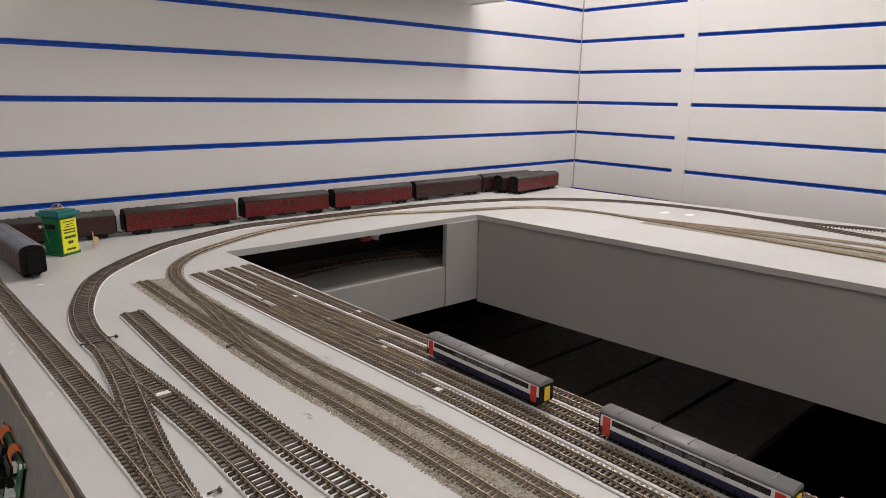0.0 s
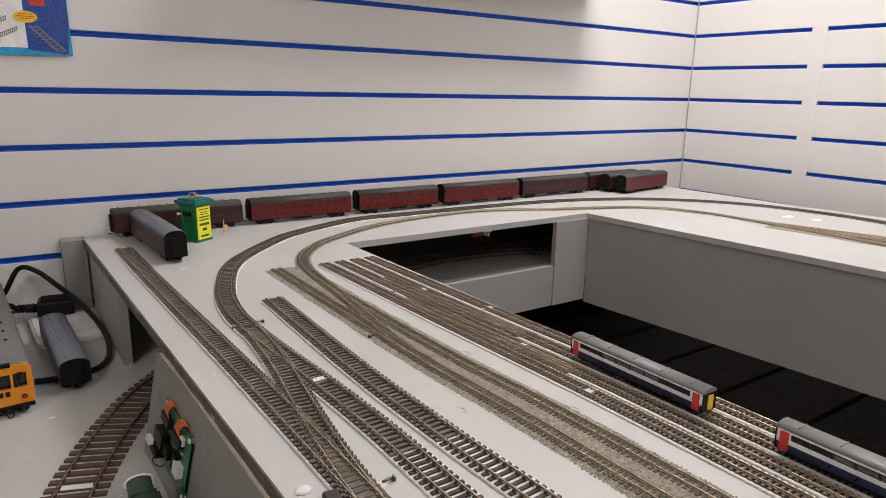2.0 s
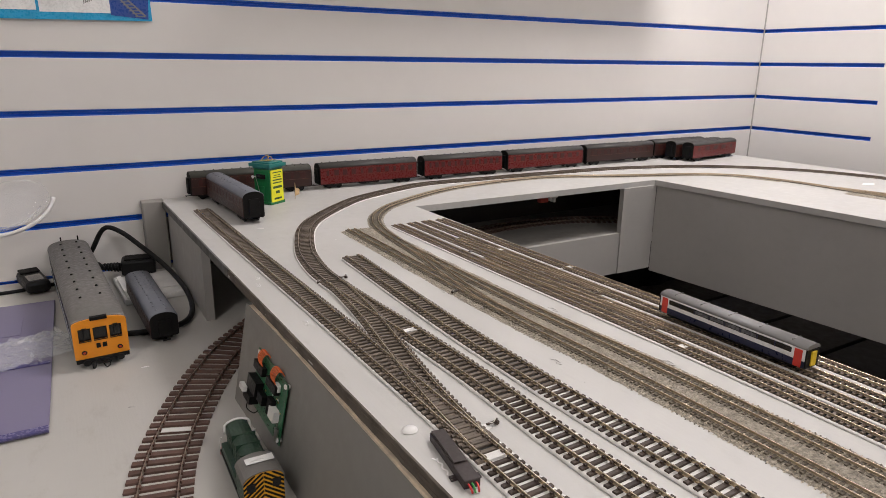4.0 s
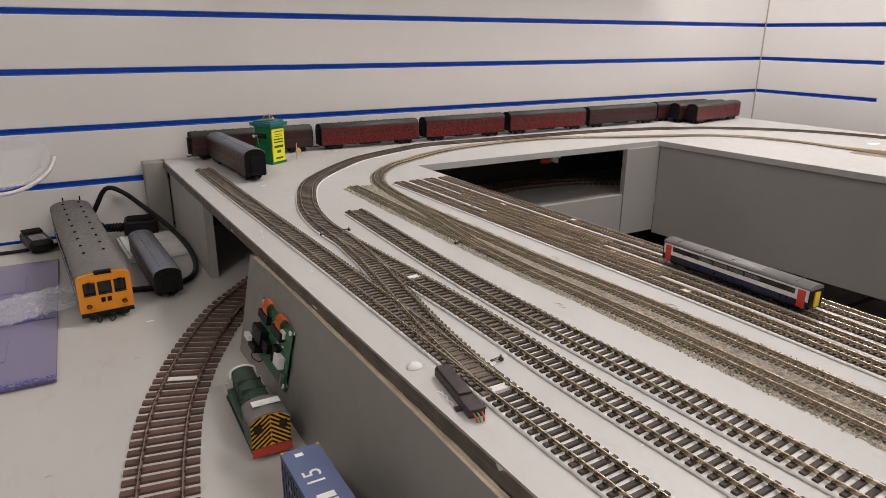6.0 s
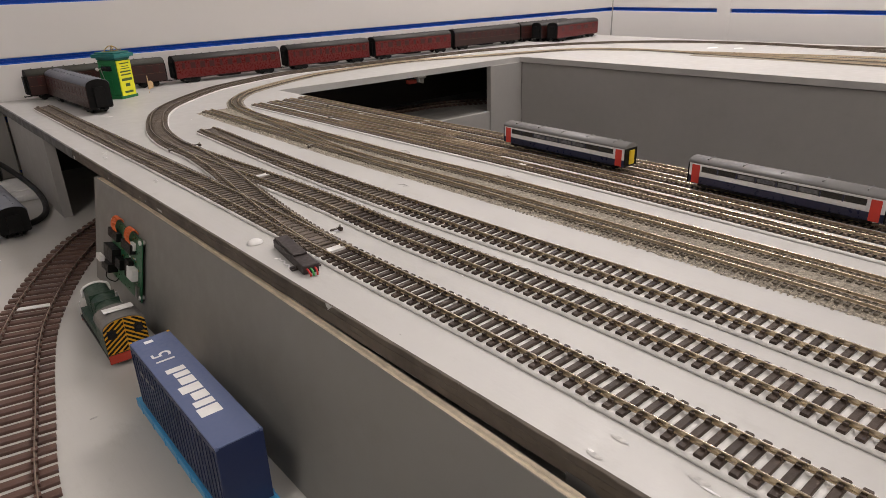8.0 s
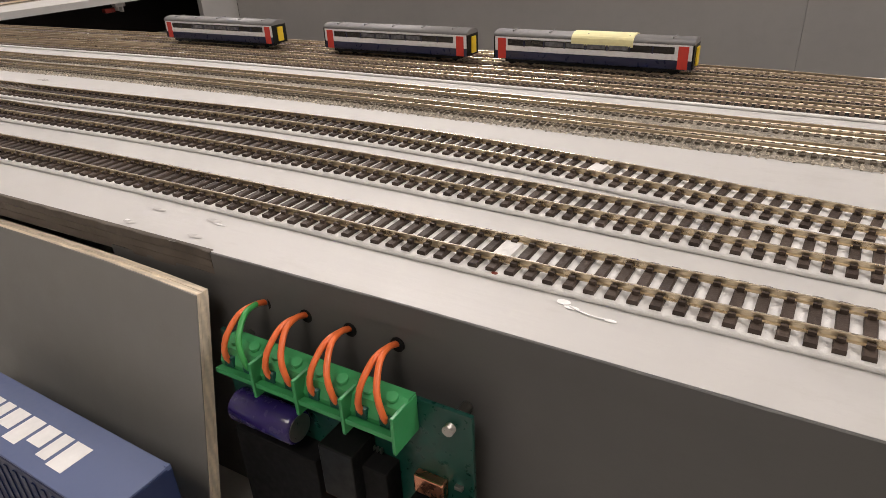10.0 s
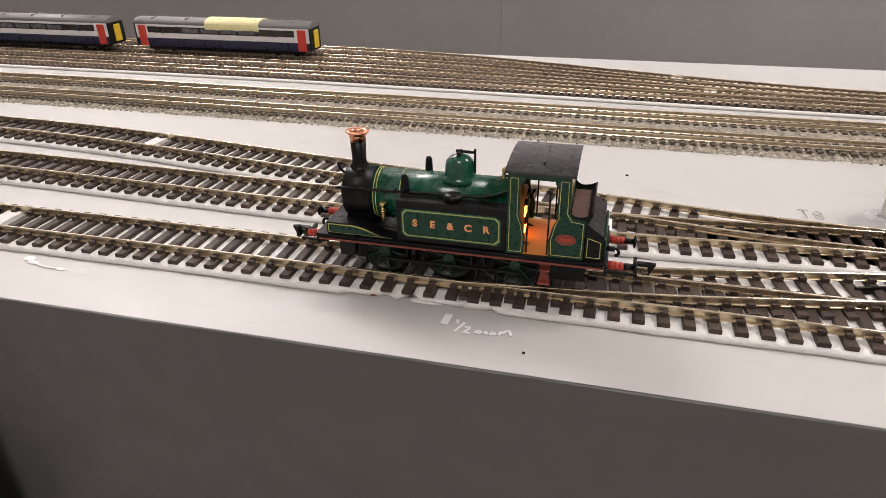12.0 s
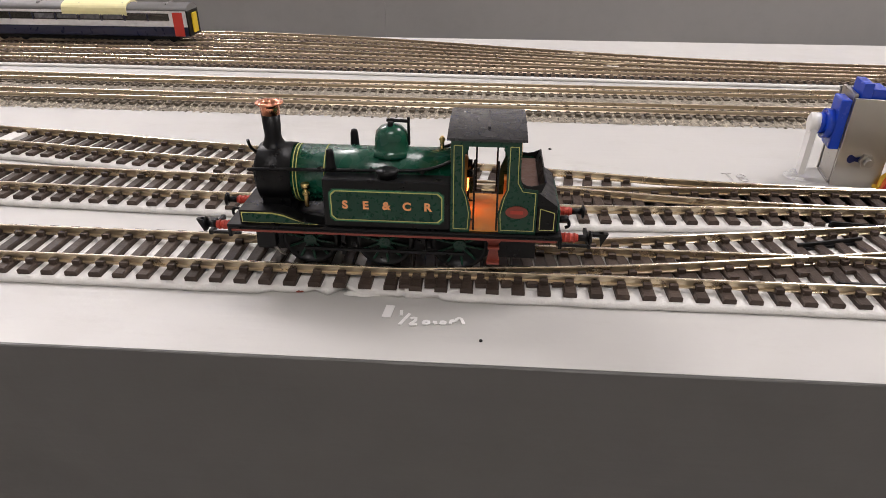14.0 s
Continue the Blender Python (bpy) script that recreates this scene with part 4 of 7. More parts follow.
# ---- rolling stock ----
def bogie(bm, y, w, r, z):
    for s in (-1, 1):
        box(bm, s * w - 0.0012, s * w + 0.0012, y - 0.016, y + 0.016, z + r * 0.55, z + r * 1.25, 0.0003)
        for k in (-0.0105, 0.0105):
            cyl(bm, (s * (w - 0.004), y + k, z + r), (s * (w - 0.0015), y + k, z + r), r, seg=14)
    box(bm, -w, w, y - 0.003, y + 0.003, z + r * 0.7, z + r * 1.3)


def make_coach(name, label, m, length, side, roof, group, width=0.0345, height=0.052, windows=9, ends="black_matt", lining=True, vents=2, z_floor=0.010, seed=1):
    """A model railway coach: body with windows, curved roof with vents, ends, underframe and bogies."""
    rnd = random.Random(seed)
    car = thing(name, label, "model coach", m, group)
    w, l = width / 2, length / 2
    waist, eave = z_floor + 0.016, height - 0.0095
    part("body", boxes((-w, w, -l, l, z_floor, eave), bevel=0.0008), side, car)
    bm = bmesh.new()
    prof = [(w * 1.01 * math.cos(math.pi * i / 12), eave - 0.0002 + (height - eave) * math.sin(math.pi * i / 12) ** 0.85) for i in range(13)]
    prism(bm, prof, -l - 0.0006, l + 0.0006, "y", smooth=True)
    for f in bm.faces:
        if abs(f.normal.y) > 0.5 or f.normal.z < -0.5:
            f.smooth = False
    part("roof", bm, roof, car)
    for i in range(int(length / 0.017)):
        y = -l + 0.012 + i * 0.017
        for s in ((-1, 1) if vents == 2 else (0.3,)):
            bm = bmesh.new()
            cyl(bm, (s * 0.0068, y, height - 0.0030), (s * 0.0068, y, height + 0.0005), 0.0013, 0.0011, 8)
            part("vent", bm, roof, car)
    for s in (-1, 1):
        step = (length - 0.012) / windows
        for i in range(windows):
            y = -l + 0.006 + step * (i + 0.5)
            wide = step * (0.26 if i % 4 else 0.15)
            x0, x1 = sorted((s * (w + 0.00025), s * (w - 0.0006)))
            bm = boxes((x0, x1, y - wide, y + wide, waist + 0.001, eave - 0.0045), bevel=0.0002)
            part("window", bm, "coach_glass", car)
        if lining:
            x0, x1 = sorted((s * (w + 0.0002), s * (w - 0.0003)))
            part("lining", boxes((x0, x1, -l + 0.002, l - 0.002, waist - 0.0010, waist - 0.0006)), "cream", car)
            part("lining", boxes((x0, x1, -l + 0.002, l - 0.002, eave - 0.0028, eave - 0.0025)), "cream", car)
    for s in (-1, 1):
        y0, y1 = sorted((s * l, s * (l + 0.0012)))
        bm = bmesh.new()
        prism(bm, [(-w * 0.96, z_floor), (w * 0.96, z_floor)] + [(w * 0.96 * math.cos(math.pi * i / 10), eave + (height - eave) * 0.92 * math.sin(math.pi * i / 10)) for i in range(11)], y0, y1, "y")
        part("end", bm, ends, car)
        bm = bmesh.new()
        box(bm, -0.0080, 0.0080, *sorted((s * (l + 0.0012), s * (l + 0.0048))), z_floor + 0.001, eave - 0.002, 0.0005)
        part("gangway", bm, "black_matt", car)
        bm = bmesh.new()
        box(bm, -0.0012, 0.0012, *sorted((s * (l - 0.004), s * (l + 0.008))), 0.0065, 0.0078)
        box(bm, -0.005, 0.005, *sorted((s * (l + 0.0075), s * (l + 0.0085))), 0.0062, 0.0082)
        part("coupling", bm, "black", car)
    part("underframe", boxes((-w * 0.9, w * 0.9, -l + 0.001, l - 0.001, z_floor - 0.0016, z_floor + 0.0004), (-w * 0.6, w * 0.6, -0.022, 0.022, 0.005, z_floor - 0.0016)), "black_matt", car)
    for s in (-1, 1):
        bm = bmesh.new()
        bogie(bm, s * (l - 0.030), w * 0.72, 0.0062, 0.0)
        part("bogie", bm, "black", car)
    return car


def between(ax, ay, bx, by, z):
    """A pose half-way between two ends, its y along the line."""
    return pose((ax + bx) / 2, (ay + by) / 2, z, 0, 0, math.degrees(math.atan2(by - ay, bx - ax)) - 90)


rake = [(-1.694, -1.461, "maroon_dark", "coach_roof_green", 0.0), (-1.447, -1.224, "maroon", "coach_roof", 0.003), (-1.207, -0.996, "maroon", "coach_roof", 0.002), (-0.983, -0.748, "maroon", "coach_roof", 0.004), (-0.735, -0.492, "maroon_dark", "coach_roof", 0.002)]
for i, (a, b, side, roof, dy) in enumerate(rake):
    make_coach("maroon_coach", ("dark maroon panelled coach with weathered roof beside the wall" if i in (0, 4) else "maroon red coach with grey roof standing beside the wall"),
               between(a + 0.003, -0.037 - dy, b - 0.003, -0.037 - dy * 1.4, TOP), b - a - 0.0050, side, roof, "maroon coaches by the wall", windows=(10, 11, 12, 9, 10)[i], seed=i)
make_coach("maroon_coach", "dark maroon coach behind others in the layout corner", between(-0.480, -0.030, -0.27, -0.030, TOP), 0.205, "maroon_dark", "coach_roof", "maroon coaches by the wall", seed=8)
make_coach("maroon_coach", "dark maroon coach parked second from the front in the corner", between(-0.452, -0.075, -0.235, -0.062, TOP), 0.205, "maroon_dark", "coach_roof", "maroon coaches by the wall", seed=9)
make_coach("maroon_coach", "maroon van with cream numerals parked in the layout corner", between(-0.437, -0.118, -0.205, -0.088, TOP), 0.215, "maroon", "coach_roof", "maroon coaches by the wall", windows=5, seed=10)
make_coach("grey_roof_coach", "dark maroon coach with blue-grey ribbed roof standing askew", between(-1.6375, -0.283, -1.650, -0.060, TOP), 0.215, "maroon_dark", "coach_roof_blue", "", windows=11, ends="black_matt", seed=12)


def make_railcar(m, label, length, paper=False):
    """A small modern railcar: grey roof, white over navy side, red doors and a yellow end."""
    car = thing("railcar", label, "model railcar", m, "railcars on the siding")
    w, l, zf, eave, top = 0.0093, length / 2, 0.0045, 0.0215, 0.0258
    part("lower_side", boxes((-w, w, -l + 0.001, l - 0.001, zf, zf + 0.0062), bevel=0.0006), "dmu_blue", car)
    part("upper_side", boxes((-w, w, -l + 0.001, l - 0.001, zf + 0.0062, eave), bevel=0.0005), "dmu_white", car)
    bm = bmesh.new()
    prism(bm, [(w * 1.0 * math.cos(math.pi * i / 12), eave - 0.0002 + (top - eave) * math.sin(math.pi * i / 12) ** 0.8) for i in range(13)], -l, l, "y", smooth=True)
    part("roof", bm, "dmu_roof", car)
    for k in range(5):
        y = -l * 0.8 + k * l * 0.4
        part("roof_rib", boxes((-0.0060, 0.0060, y - 0.0004, y + 0.0004, top - 0.0016, top + 0.0001)), "dmu_roof", car)
    for s in (-1, 1):
        x0, x1 = sorted((s * (w + 0.0002), s * (w - 0.0004)))
        part("window_band", boxes((x0, x1, -l + 0.013, l - 0.012, zf + 0.0104, eave - 0.0018), bevel=0.0002), "glass_dark", car)
        for k in range(7):
            y = -l + 0.028 + k * (length - 0.054) / 6
            xa, xb = sorted((s * (w + 0.00035), s * (w + 0.0001)))
            part("window_post", boxes((xa, xb, y - 0.0005, y + 0.0005, zf + 0.0100, eave - 0.0024)), "dmu_blue", car)
            if 0 < k < 5:
                part("pane", boxes((xa, xb, y + 0.0012, y + (length - 0.054) / 6 - 0.0012, zf + 0.0112, eave - 0.0026), bevel=0.0001), "window_grey", car)
        part("cantrail", boxes((x0, x1, -l + 0.012, l - 0.011, eave - 0.0012, eave - 0.0002)), "dmu_white", car)
        for y0, y1 in ((-l + 0.0035, -l + 0.0105), (l - 0.0105, l - 0.0035)):
            part("door", boxes((x0, x1, y0, y1, zf + 0.0002, eave - 0.0012), bevel=0.0002), "dmu_red", car)
    for s in (-1, 1):
        y0, y1 = sorted((s * (l - 0.001), s * (l + 0.0002)))
        part("end_frame", boxes((-w, w, y0, y1, zf, eave), bevel=0.0005), "black", car)
        yy = sorted((s * (l + 0.0002), s * (l + 0.0016)))
        part("end_panel", boxes((-0.0034, 0.0034, *yy, zf + 0.002, eave - 0.002), bevel=0.0004), "dmu_yellow" if s < 0 else "dmu_red", car)
        bm = bmesh.new()
        for x in (-0.0046, 0.0046):
            for k in (-0.008, 0.008):
                cyl(bm, (x, s * (l - 0.022) + k, 0.0034), (x * 1.3, s * (l - 0.022) + k, 0.0034), 0.0033, seg=12)
        box(bm, -0.0072, 0.0072, s * (l - 0.022) - 0.013, s * (l - 0.022) + 0.013, 0.002, 0.0045)
        part("bogie", bm, "black", car)
    part("underframe", boxes((-w * 0.8, w * 0.8, -l * 0.55, l * 0.55, 0.0018, zf)), "black_matt", car)
    if paper:
        bm = bmesh.new()
        prism(bm, [(w * 1.06 * math.cos(math.pi * i / 12), eave - 0.001 + (top + 0.0018 - eave) * math.sin(math.pi * i / 12) ** 0.7) for i in range(13)] + [(-w * 1.03, eave - 0.0035), (-w * 1.0, eave - 0.001)], -l + 0.042, -l + 0.088, "y")
        part("paper_wrap", bm, "paper_yellow", car, "pale yellow sticky note folded over the roof")
    return car


RZ = TOP + 0.0049
for x0, y0, y1, note in ((-1.3775, -0.878, -1.034, 0), (-1.3765, -1.094, -1.244, 0), (-1.373, -1.264, -1.418, 1)):
    make_railcar(pose(x0, (y0 + y1) / 2, RZ, 0, 0, 0.0), ("white and navy model railcar with a yellow note on its roof" if note else "white and navy model railcar with red doors and grey roof"), abs(y1 - y0) - 0.002, note)


# ---- the tank engine ----
def make_engine(m):
    e = thing("tank_engine", "deep green model steam tank engine with copper chimney cap", "model locomotive", m)

    def p(name, bm, mat, parent=e, label="", smooth=False):
        return part(name, bm, mat, parent, label, smooth)

    FP = 0.0150                                    # footplate height above the rail
    p("footplate", boxes((-0.0150, 0.0150, -0.0462, 0.0462, FP - 0.0010, FP), bevel=0.0002), "loco_black")
    for s in (-1, 1):
        x0, x1 = sorted((s * 0.0143, s * 0.0151))
        p("valance", boxes((x0, x1, -0.0450, 0.0450, FP - 0.0021, FP - 0.0010)), "red_lining")
        x0, x1 = sorted((s * 0.0146, s * 0.0153))
        p("valance_line", boxes((x0, x1, -0.0452, 0.0452, FP - 0.0013, FP - 0.0009)), "loco_black")
    for s in (-1, 1):
        y0, y1 = sorted((s * 0.0455, s * 0.0465))
        beam = p("buffer_beam", boxes((-0.0140, 0.0140, y0, y1, FP - 0.0046, FP - 0.0012), bevel=0.0002), "loco_black")
        for x in (-0.0095, 0.0095):
            bm = bmesh.new()
            cyl(bm, (x, s * 0.0465, FP - 0.0028), (x, s * 0.0512, FP - 0.0028), 0.0014, 0.0012, 14)
            for k in (0.0474, 0.0486, 0.0500):
                cyl(bm, (x, s * k, FP - 0.0028), (x, s * (k + 0.0005), FP - 0.0028), 0.0015, seg=14)
            p("buffer_stock", bm, "red", beam)
            bm = bmesh.new()
            cyl(bm, (x, s * 0.0512, FP - 0.0028), (x, s * 0.0540, FP - 0.0028), 0.0010, seg=12)
            lathe(bm, (x, s * 0.0540, FP - 0.0028), [(0.0012, 0), (0.0022, s * 0.0003), (0.0022, s * 0.0007), (0.0013, s * 0.0010)], 16, "y")
            p("buffer_head", bm, "loco_black", beam)
        bm = bmesh.new()
        tube(bm, [(0, s * 0.0466, FP - 0.002), (0, s * 0.0490, FP - 0.0015), (0, s * 0.0496, FP - 0.0035), (0, s * 0.0482, FP - 0.0042)], 0.0005)
        p("hook", bm, "loco_black", beam)
        bm = bmesh.new()
        box(bm, -0.0012, 0.0012, *sorted((s * 0.0420, s * 0.0555)), FP - 0.0080, FP - 0.0070)
        box(bm, -0.0060, 0.0060, *sorted((s * 0.0546, s * 0.0556)), FP - 0.0082, FP - 0.0068)
        box(bm, -0.0060, -0.0050, *sorted((s * 0.0460, s * 0.0556)), FP - 0.0078, FP - 0.0070)
        box(bm, -0.0010, 0.0010, *sorted((s * 0.0550, s * 0.0600)), FP - 0.0066, FP - 0.0056)
        prism(bm, [(s * 0.0586, FP - 0.0056), (s * 0.0612, FP - 0.0056), (s * 0.0592, FP - 0.0100)], -0.0008, 0.0008, "x")
        p("coupling", bm, "black", e, "black plastic hook coupling")
    # frames, wheels and rods
    p("frame", boxes((-0.0062, -0.0056, -0.040, 0.041, 0.0030, FP - 0.001), (0.0056, 0.0062, -0.040, 0.041, 0.0030, FP - 0.001)), "loco_black")
    p("keeper_plate", boxes((-0.0055, 0.0055, -0.036, 0.036, 0.0040, 0.0075)), "black")
    for y in (0.0245, 0.0030, -0.0185):
        for s in (-1, 1):
            wheel = p("wheel", (lambda bm: (lathe(bm, (s * 0.0068, y, 0.0080), [(0.0085, 0), (0.0085, s * 0.0005), (0.0080, s * 0.0006), (0.0080, s * 0.0022), (0.0070, s * 0.0022), (0.0068, s * 0.0010), (0.0020, s * 0.0010)], 28, "x"), bm)[1])(bmesh.new()), "loco_black")
            bm = bmesh.new()
            for k in range(10):
                a = 2 * math.pi * k / 10 + 0.2
                cyl(bm, (s * 0.0084, y + 0.0014 * math.cos(a), 0.0080 + 0.0014 * math.sin(a)), (s * 0.0084, y + 0.0070 * math.cos(a), 0.0080 + 0.0070 * math.sin(a)), 0.00045, 0.00035, 6)
            cyl(bm, (s * 0.0078, y, 0.0080), (s * 0.0094, y, 0.0080), 0.0018, seg=14)
            p("spokes", bm, "loco_green", wheel)
        p("axle", (lambda bm: cyl(bm, (-0.0078, y, 0.0080), (0.0078, y, 0.0080), 0.0010, seg=10))(bmesh.new()), "steel")
    for s in (-1, 1):
        x0, x1 = sorted((s * 0.0098, s * 0.0106))
        p("coupling_rod", boxes((x0, x1, -0.0200, 0.0260, 0.0052, 0.0062), bevel=0.0002), "loco_black")
        for y in (0.0150, -0.0080):
            x0, x1 = sorted((s * 0.0078, s * 0.0086))
            p("brake_hanger", boxes((x0, x1, y - 0.0006, y + 0.0006, 0.0030, FP - 0.001)), "loco_black")
        x0, x1 = sorted((s * 0.0118, s * 0.0142))
        step = p("cab_step", boxes((x0, x1, -0.0298, -0.0262, 0.0046, 0.0053), (x0, x1, -0.0296, -0.0264, 0.0095, 0.0101), bevel=0.0001), "red_lining")
        bm = bmesh.new()
        prism(bm, [(-0.0316, FP - 0.001), (-0.0244, FP - 0.001), (-0.0266, 0.0105), (-0.0268, 0.0082), (-0.0262, 0.0048), (-0.0298, 0.0048), (-0.0292, 0.0082), (-0.0294, 0.0105)], *sorted((s * 0.0117, s * 0.0123)), "x")
        p("step_plate", bm, "red_lining", step)
        x0, x1 = sorted((s * 0.0110, s * 0.0142))
        p("sand_box", boxes((x0, x1, 0.0330, 0.0385, 0.0075, FP - 0.001), bevel=0.0004), "loco_black")
        bm = bmesh.new()
        tube(bm, [(s * 0.0125, 0.0345, 0.0075), (s * 0.0110, 0.0330, 0.0045), (s * 0.0085, 0.0325, 0.0022)], 0.0004)
        p("sand_pipe", bm, "steel")
    # smokebox, boiler and firebox casing
    BC, BR = 0.0262, 0.0086
    p("saddle", boxes((-0.0070, 0.0070, 0.0295, 0.0378, FP, BC - 0.004), bevel=0.0006), "loco_black")
    bm = bmesh.new()
    lathe(bm, (0, 0.0286, BC), [(BR + 0.0004, 0), (BR + 0.0004, 0.0094), (BR + 0.0001, 0.0098), (0.0070, 0.0099), (0.0068, 0.0106), (0.0045, 0.0116), (0.0008, 0.0119)], 36, "y")
    smokebox = p("smokebox", bm, "loco_black")
    bm = bmesh.new()
    cyl(bm, (0, 0.0402, BC), (0, 0.0417, BC), 0.0009, seg=10)
    box(bm, -0.0002, 0.0030, 0.0409, 0.0413, BC - 0.0002, BC + 0.0003)
    p("door_dart", bm, "steel", smokebox)
    bm = bmesh.new()
    lathe(bm, (0, -0.0160, BC), [(BR, 0), (BR, 0.0446)], 36, "y")
    boiler = p("boiler", bm, "loco_green_light")
    for y, mat in ((0.0277, "gold"), (0.0268, "gold"), (0.0190, "gold")):
        bm = bmesh.new()
        lathe(bm, (0, y, BC), [(BR + 0.00012, 0), (BR + 0.00012, 0.00026)], 36, "y")
        p("boiler_band", bm, mat, boiler)
    # chimney, dome, fittings
    bm = bmesh.new()
    lathe(bm, (0, 0.0345, BC + BR - 0.0012), [(0.0046, 0), (0.0034, 0.0012), (0.0026, 0.0026), (0.0023, 0.0040), (0.0026, 0.0104)], 24)
    chimney = p("chimney", bm, "loco_black", smokebox)
    bm = bmesh.new()
    lathe(bm, (0, 0.0345, BC + BR + 0.0090), [(0.0026, 0), (0.0027, 0.0020), (0.0034, 0.0029), (0.0039, 0.0033), (0.0038, 0.0037), (0.0026, 0.0036), (0.0021, 0.0030), (0.0020, 0.0012)], 24)
    p("chimney_cap", bm, "copper", chimney, "polished copper cap")
    bm = bmesh.new()
    lathe(bm, (0, 0.0012, BC + BR - 0.0014), [(0.0066, 0), (0.0052, 0.0011), (0.0047, 0.0020), (0.0046, 0.0046), (0.0042, 0.0064), (0.0030, 0.0078), (0.0012, 0.0085), (0.0003, 0.0086)], 28)
    dome = p("dome", bm, "loco_green_light")
    bm = bmesh.new()
    for x in (-0.0012, 0.0012):
        cyl(bm, (x, 0.0012, BC + BR + 0.0064), (x, 0.0012, BC + BR + 0.0082), 0.0008, seg=10)
    cyl(bm, (0, 0.0024, BC + BR + 0.0082), (0, -0.0036, BC + BR + 0.0080), 0.0005, seg=8)
    cyl(bm, (0, -0.0036, BC + BR + 0.0010), (0, -0.0036, BC + BR + 0.0092), 0.0004, seg=8)
    p("safety_valve", bm, "loco_black", dome)
    for x, y, h in ((0.0052, 0.0125, 0.0062), (-0.0090, 0.0168, 0.0058)):
        bm = bmesh.new()
        z = BC + 0.0050 if x < 0 else BC + BR - 0.0025
        lathe(bm, (x, y, z), [(0.0016, 0), (0.0013, 0.0008), (0.0011, h - 0.0012), (0.0008, h - 0.0002), (0.0002, h)], 14)
        p("vent_pipe", bm, "loco_black")
    bm = bmesh.new()
    lathe(bm, (0.0, -0.0128, BC + BR - 0.0006), [(0.0010, 0), (0.0006, 0.0010), (0.0006, 0.0030), (0.0009, 0.0036), (0.0003, 0.0046)], 12)
    p("whistle", bm, "brass")
    bm = bmesh.new()
    cyl(bm, (-0.0098, 0.0242, BC - 0.0070), (-0.0098, 0.0242, BC - 0.0010), 0.0006, seg=10)
    cyl(bm, (-0.0098, 0.0242, BC - 0.0010), (-0.0098, 0.0242, BC + 0.0004), 0.0012, seg=12)
    cyl(bm, (-0.0098, 0.0242, BC - 0.0030), (-0.0098, 0.0242, BC - 0.0024), 0.0011, seg=12)
    p("clack_valve", bm, "brass")
    for s in (-1, 1):
        bm = bmesh.new()
        tube(bm, [(s * 0.0085, 0.0385, BC + 0.0035), (s * 0.0090, 0.0365, BC + 0.0040), (s * 0.0090, 0.0, BC + 0.0048), (s * 0.0085, -0.0100, BC + 0.0055), (s * 0.0078, -0.0160, BC + 0.0078)], 0.0005)
        p("handrail", bm, "loco_black")
        for y in (0.033, 0.020, 0.006, -0.008):
            p("handrail_knob", (lambda bm: cyl(bm, (s * 0.0078, y, BC + 0.0044), (s * 0.0092, y, BC + 0.0046), 0.0007, seg=8))(bmesh.new()), "loco_black")
    bm = bmesh.new()
    tube(bm, [(-0.0015, 0.0386, BC + 0.0060), (-0.0030, 0.0402, BC + 0.0082), (-0.0040, 0.0406, BC + 0.0110)], 0.00045)
    p("lamp_iron", bm, "loco_black")
    # side tanks with panels, lining and letters
    TZ = 0.0298
    for s in (-1, 1):
        x0, x1 = sorted((s * 0.0078, s * 0.0142))
        tank = p("side_tank", boxes((x0, x1, -0.0160, 0.0186, FP, TZ), bevel=0.0006), "loco_black")
        x0, x1 = sorted((s * 0.0142, s * 0.01435))
        bm = bmesh.new()

        def panel(y0, y1, z0, z1, c, t):
            prism(bm, [(y0 + c, z0), (y1 - c, z0), (y1, z0 + c), (y1, z1 - c), (y1 - c, z1), (y0 + c, z1), (y0, z1 - c), (y0, z0 + c)], *sorted((s * (0.0142 - 0.0001), s * (0.0142 + t))), "x")
        panel(-0.0144, 0.0170, FP + 0.0020, TZ - 0.0026, 0.0012, 0.00012)
        p("tank_panel", bm, "loco_green", tank)
        for inset, mat, t in ((0.0002, "lining_green", 0.00016), (0.00055, "gold", 0.00020), (0.00085, "loco_green", 0.00026)):
            bm = bmesh.new()
            panel(-0.0144 + inset, 0.0170 - inset, FP + 0.0020 + inset, TZ - 0.0026 - inset, 0.0012, t)
            p("panel_line", bm, mat, tank)
        for k, ch in enumerate("SE&CR"):
            y = (0.0120 - k * 0.0056) * (1 if s < 0 else -1) + 0.0005
            lettering(ch, 0.0033, "letter", tank, Matrix.Translation((s * 0.01448, y, FP + 0.0073)) @ Matrix.Rotation(radians(-90 * -s if s > 0 else -90), 4, "Z") @ Matrix.Rotation(radians(90), 4, "X"), "letter", 0.00008, weight=0.00014)
        bm = bmesh.new()
        lathe(bm, (s * 0.0108, 0.0012, TZ - 0.0003), [(0.0028, 0), (0.0028, 0.0016), (0.0031, 0.0018), (0.0031, 0.0024), (0.0012, 0.0028)], 20)
        p("tank_filler", bm, "loco_black", tank)
        # splasher ahead of the tank
        x0, x1 = sorted((s * 0.0085, s * 0.0138))
        bm = bmesh.new()
        prism(bm, [(0.0186, FP), (0.0425, FP), (0.0425, FP + 0.0042), (0.0330, FP + 0.0042), (0.0300, FP + 0.0036), (0.0250, FP + 0.0014), (0.0200, FP + 0.0005)], x0, x1, "x")
        spl = p("front_splasher", bm, "loco_black")
        bm = bmesh.new()
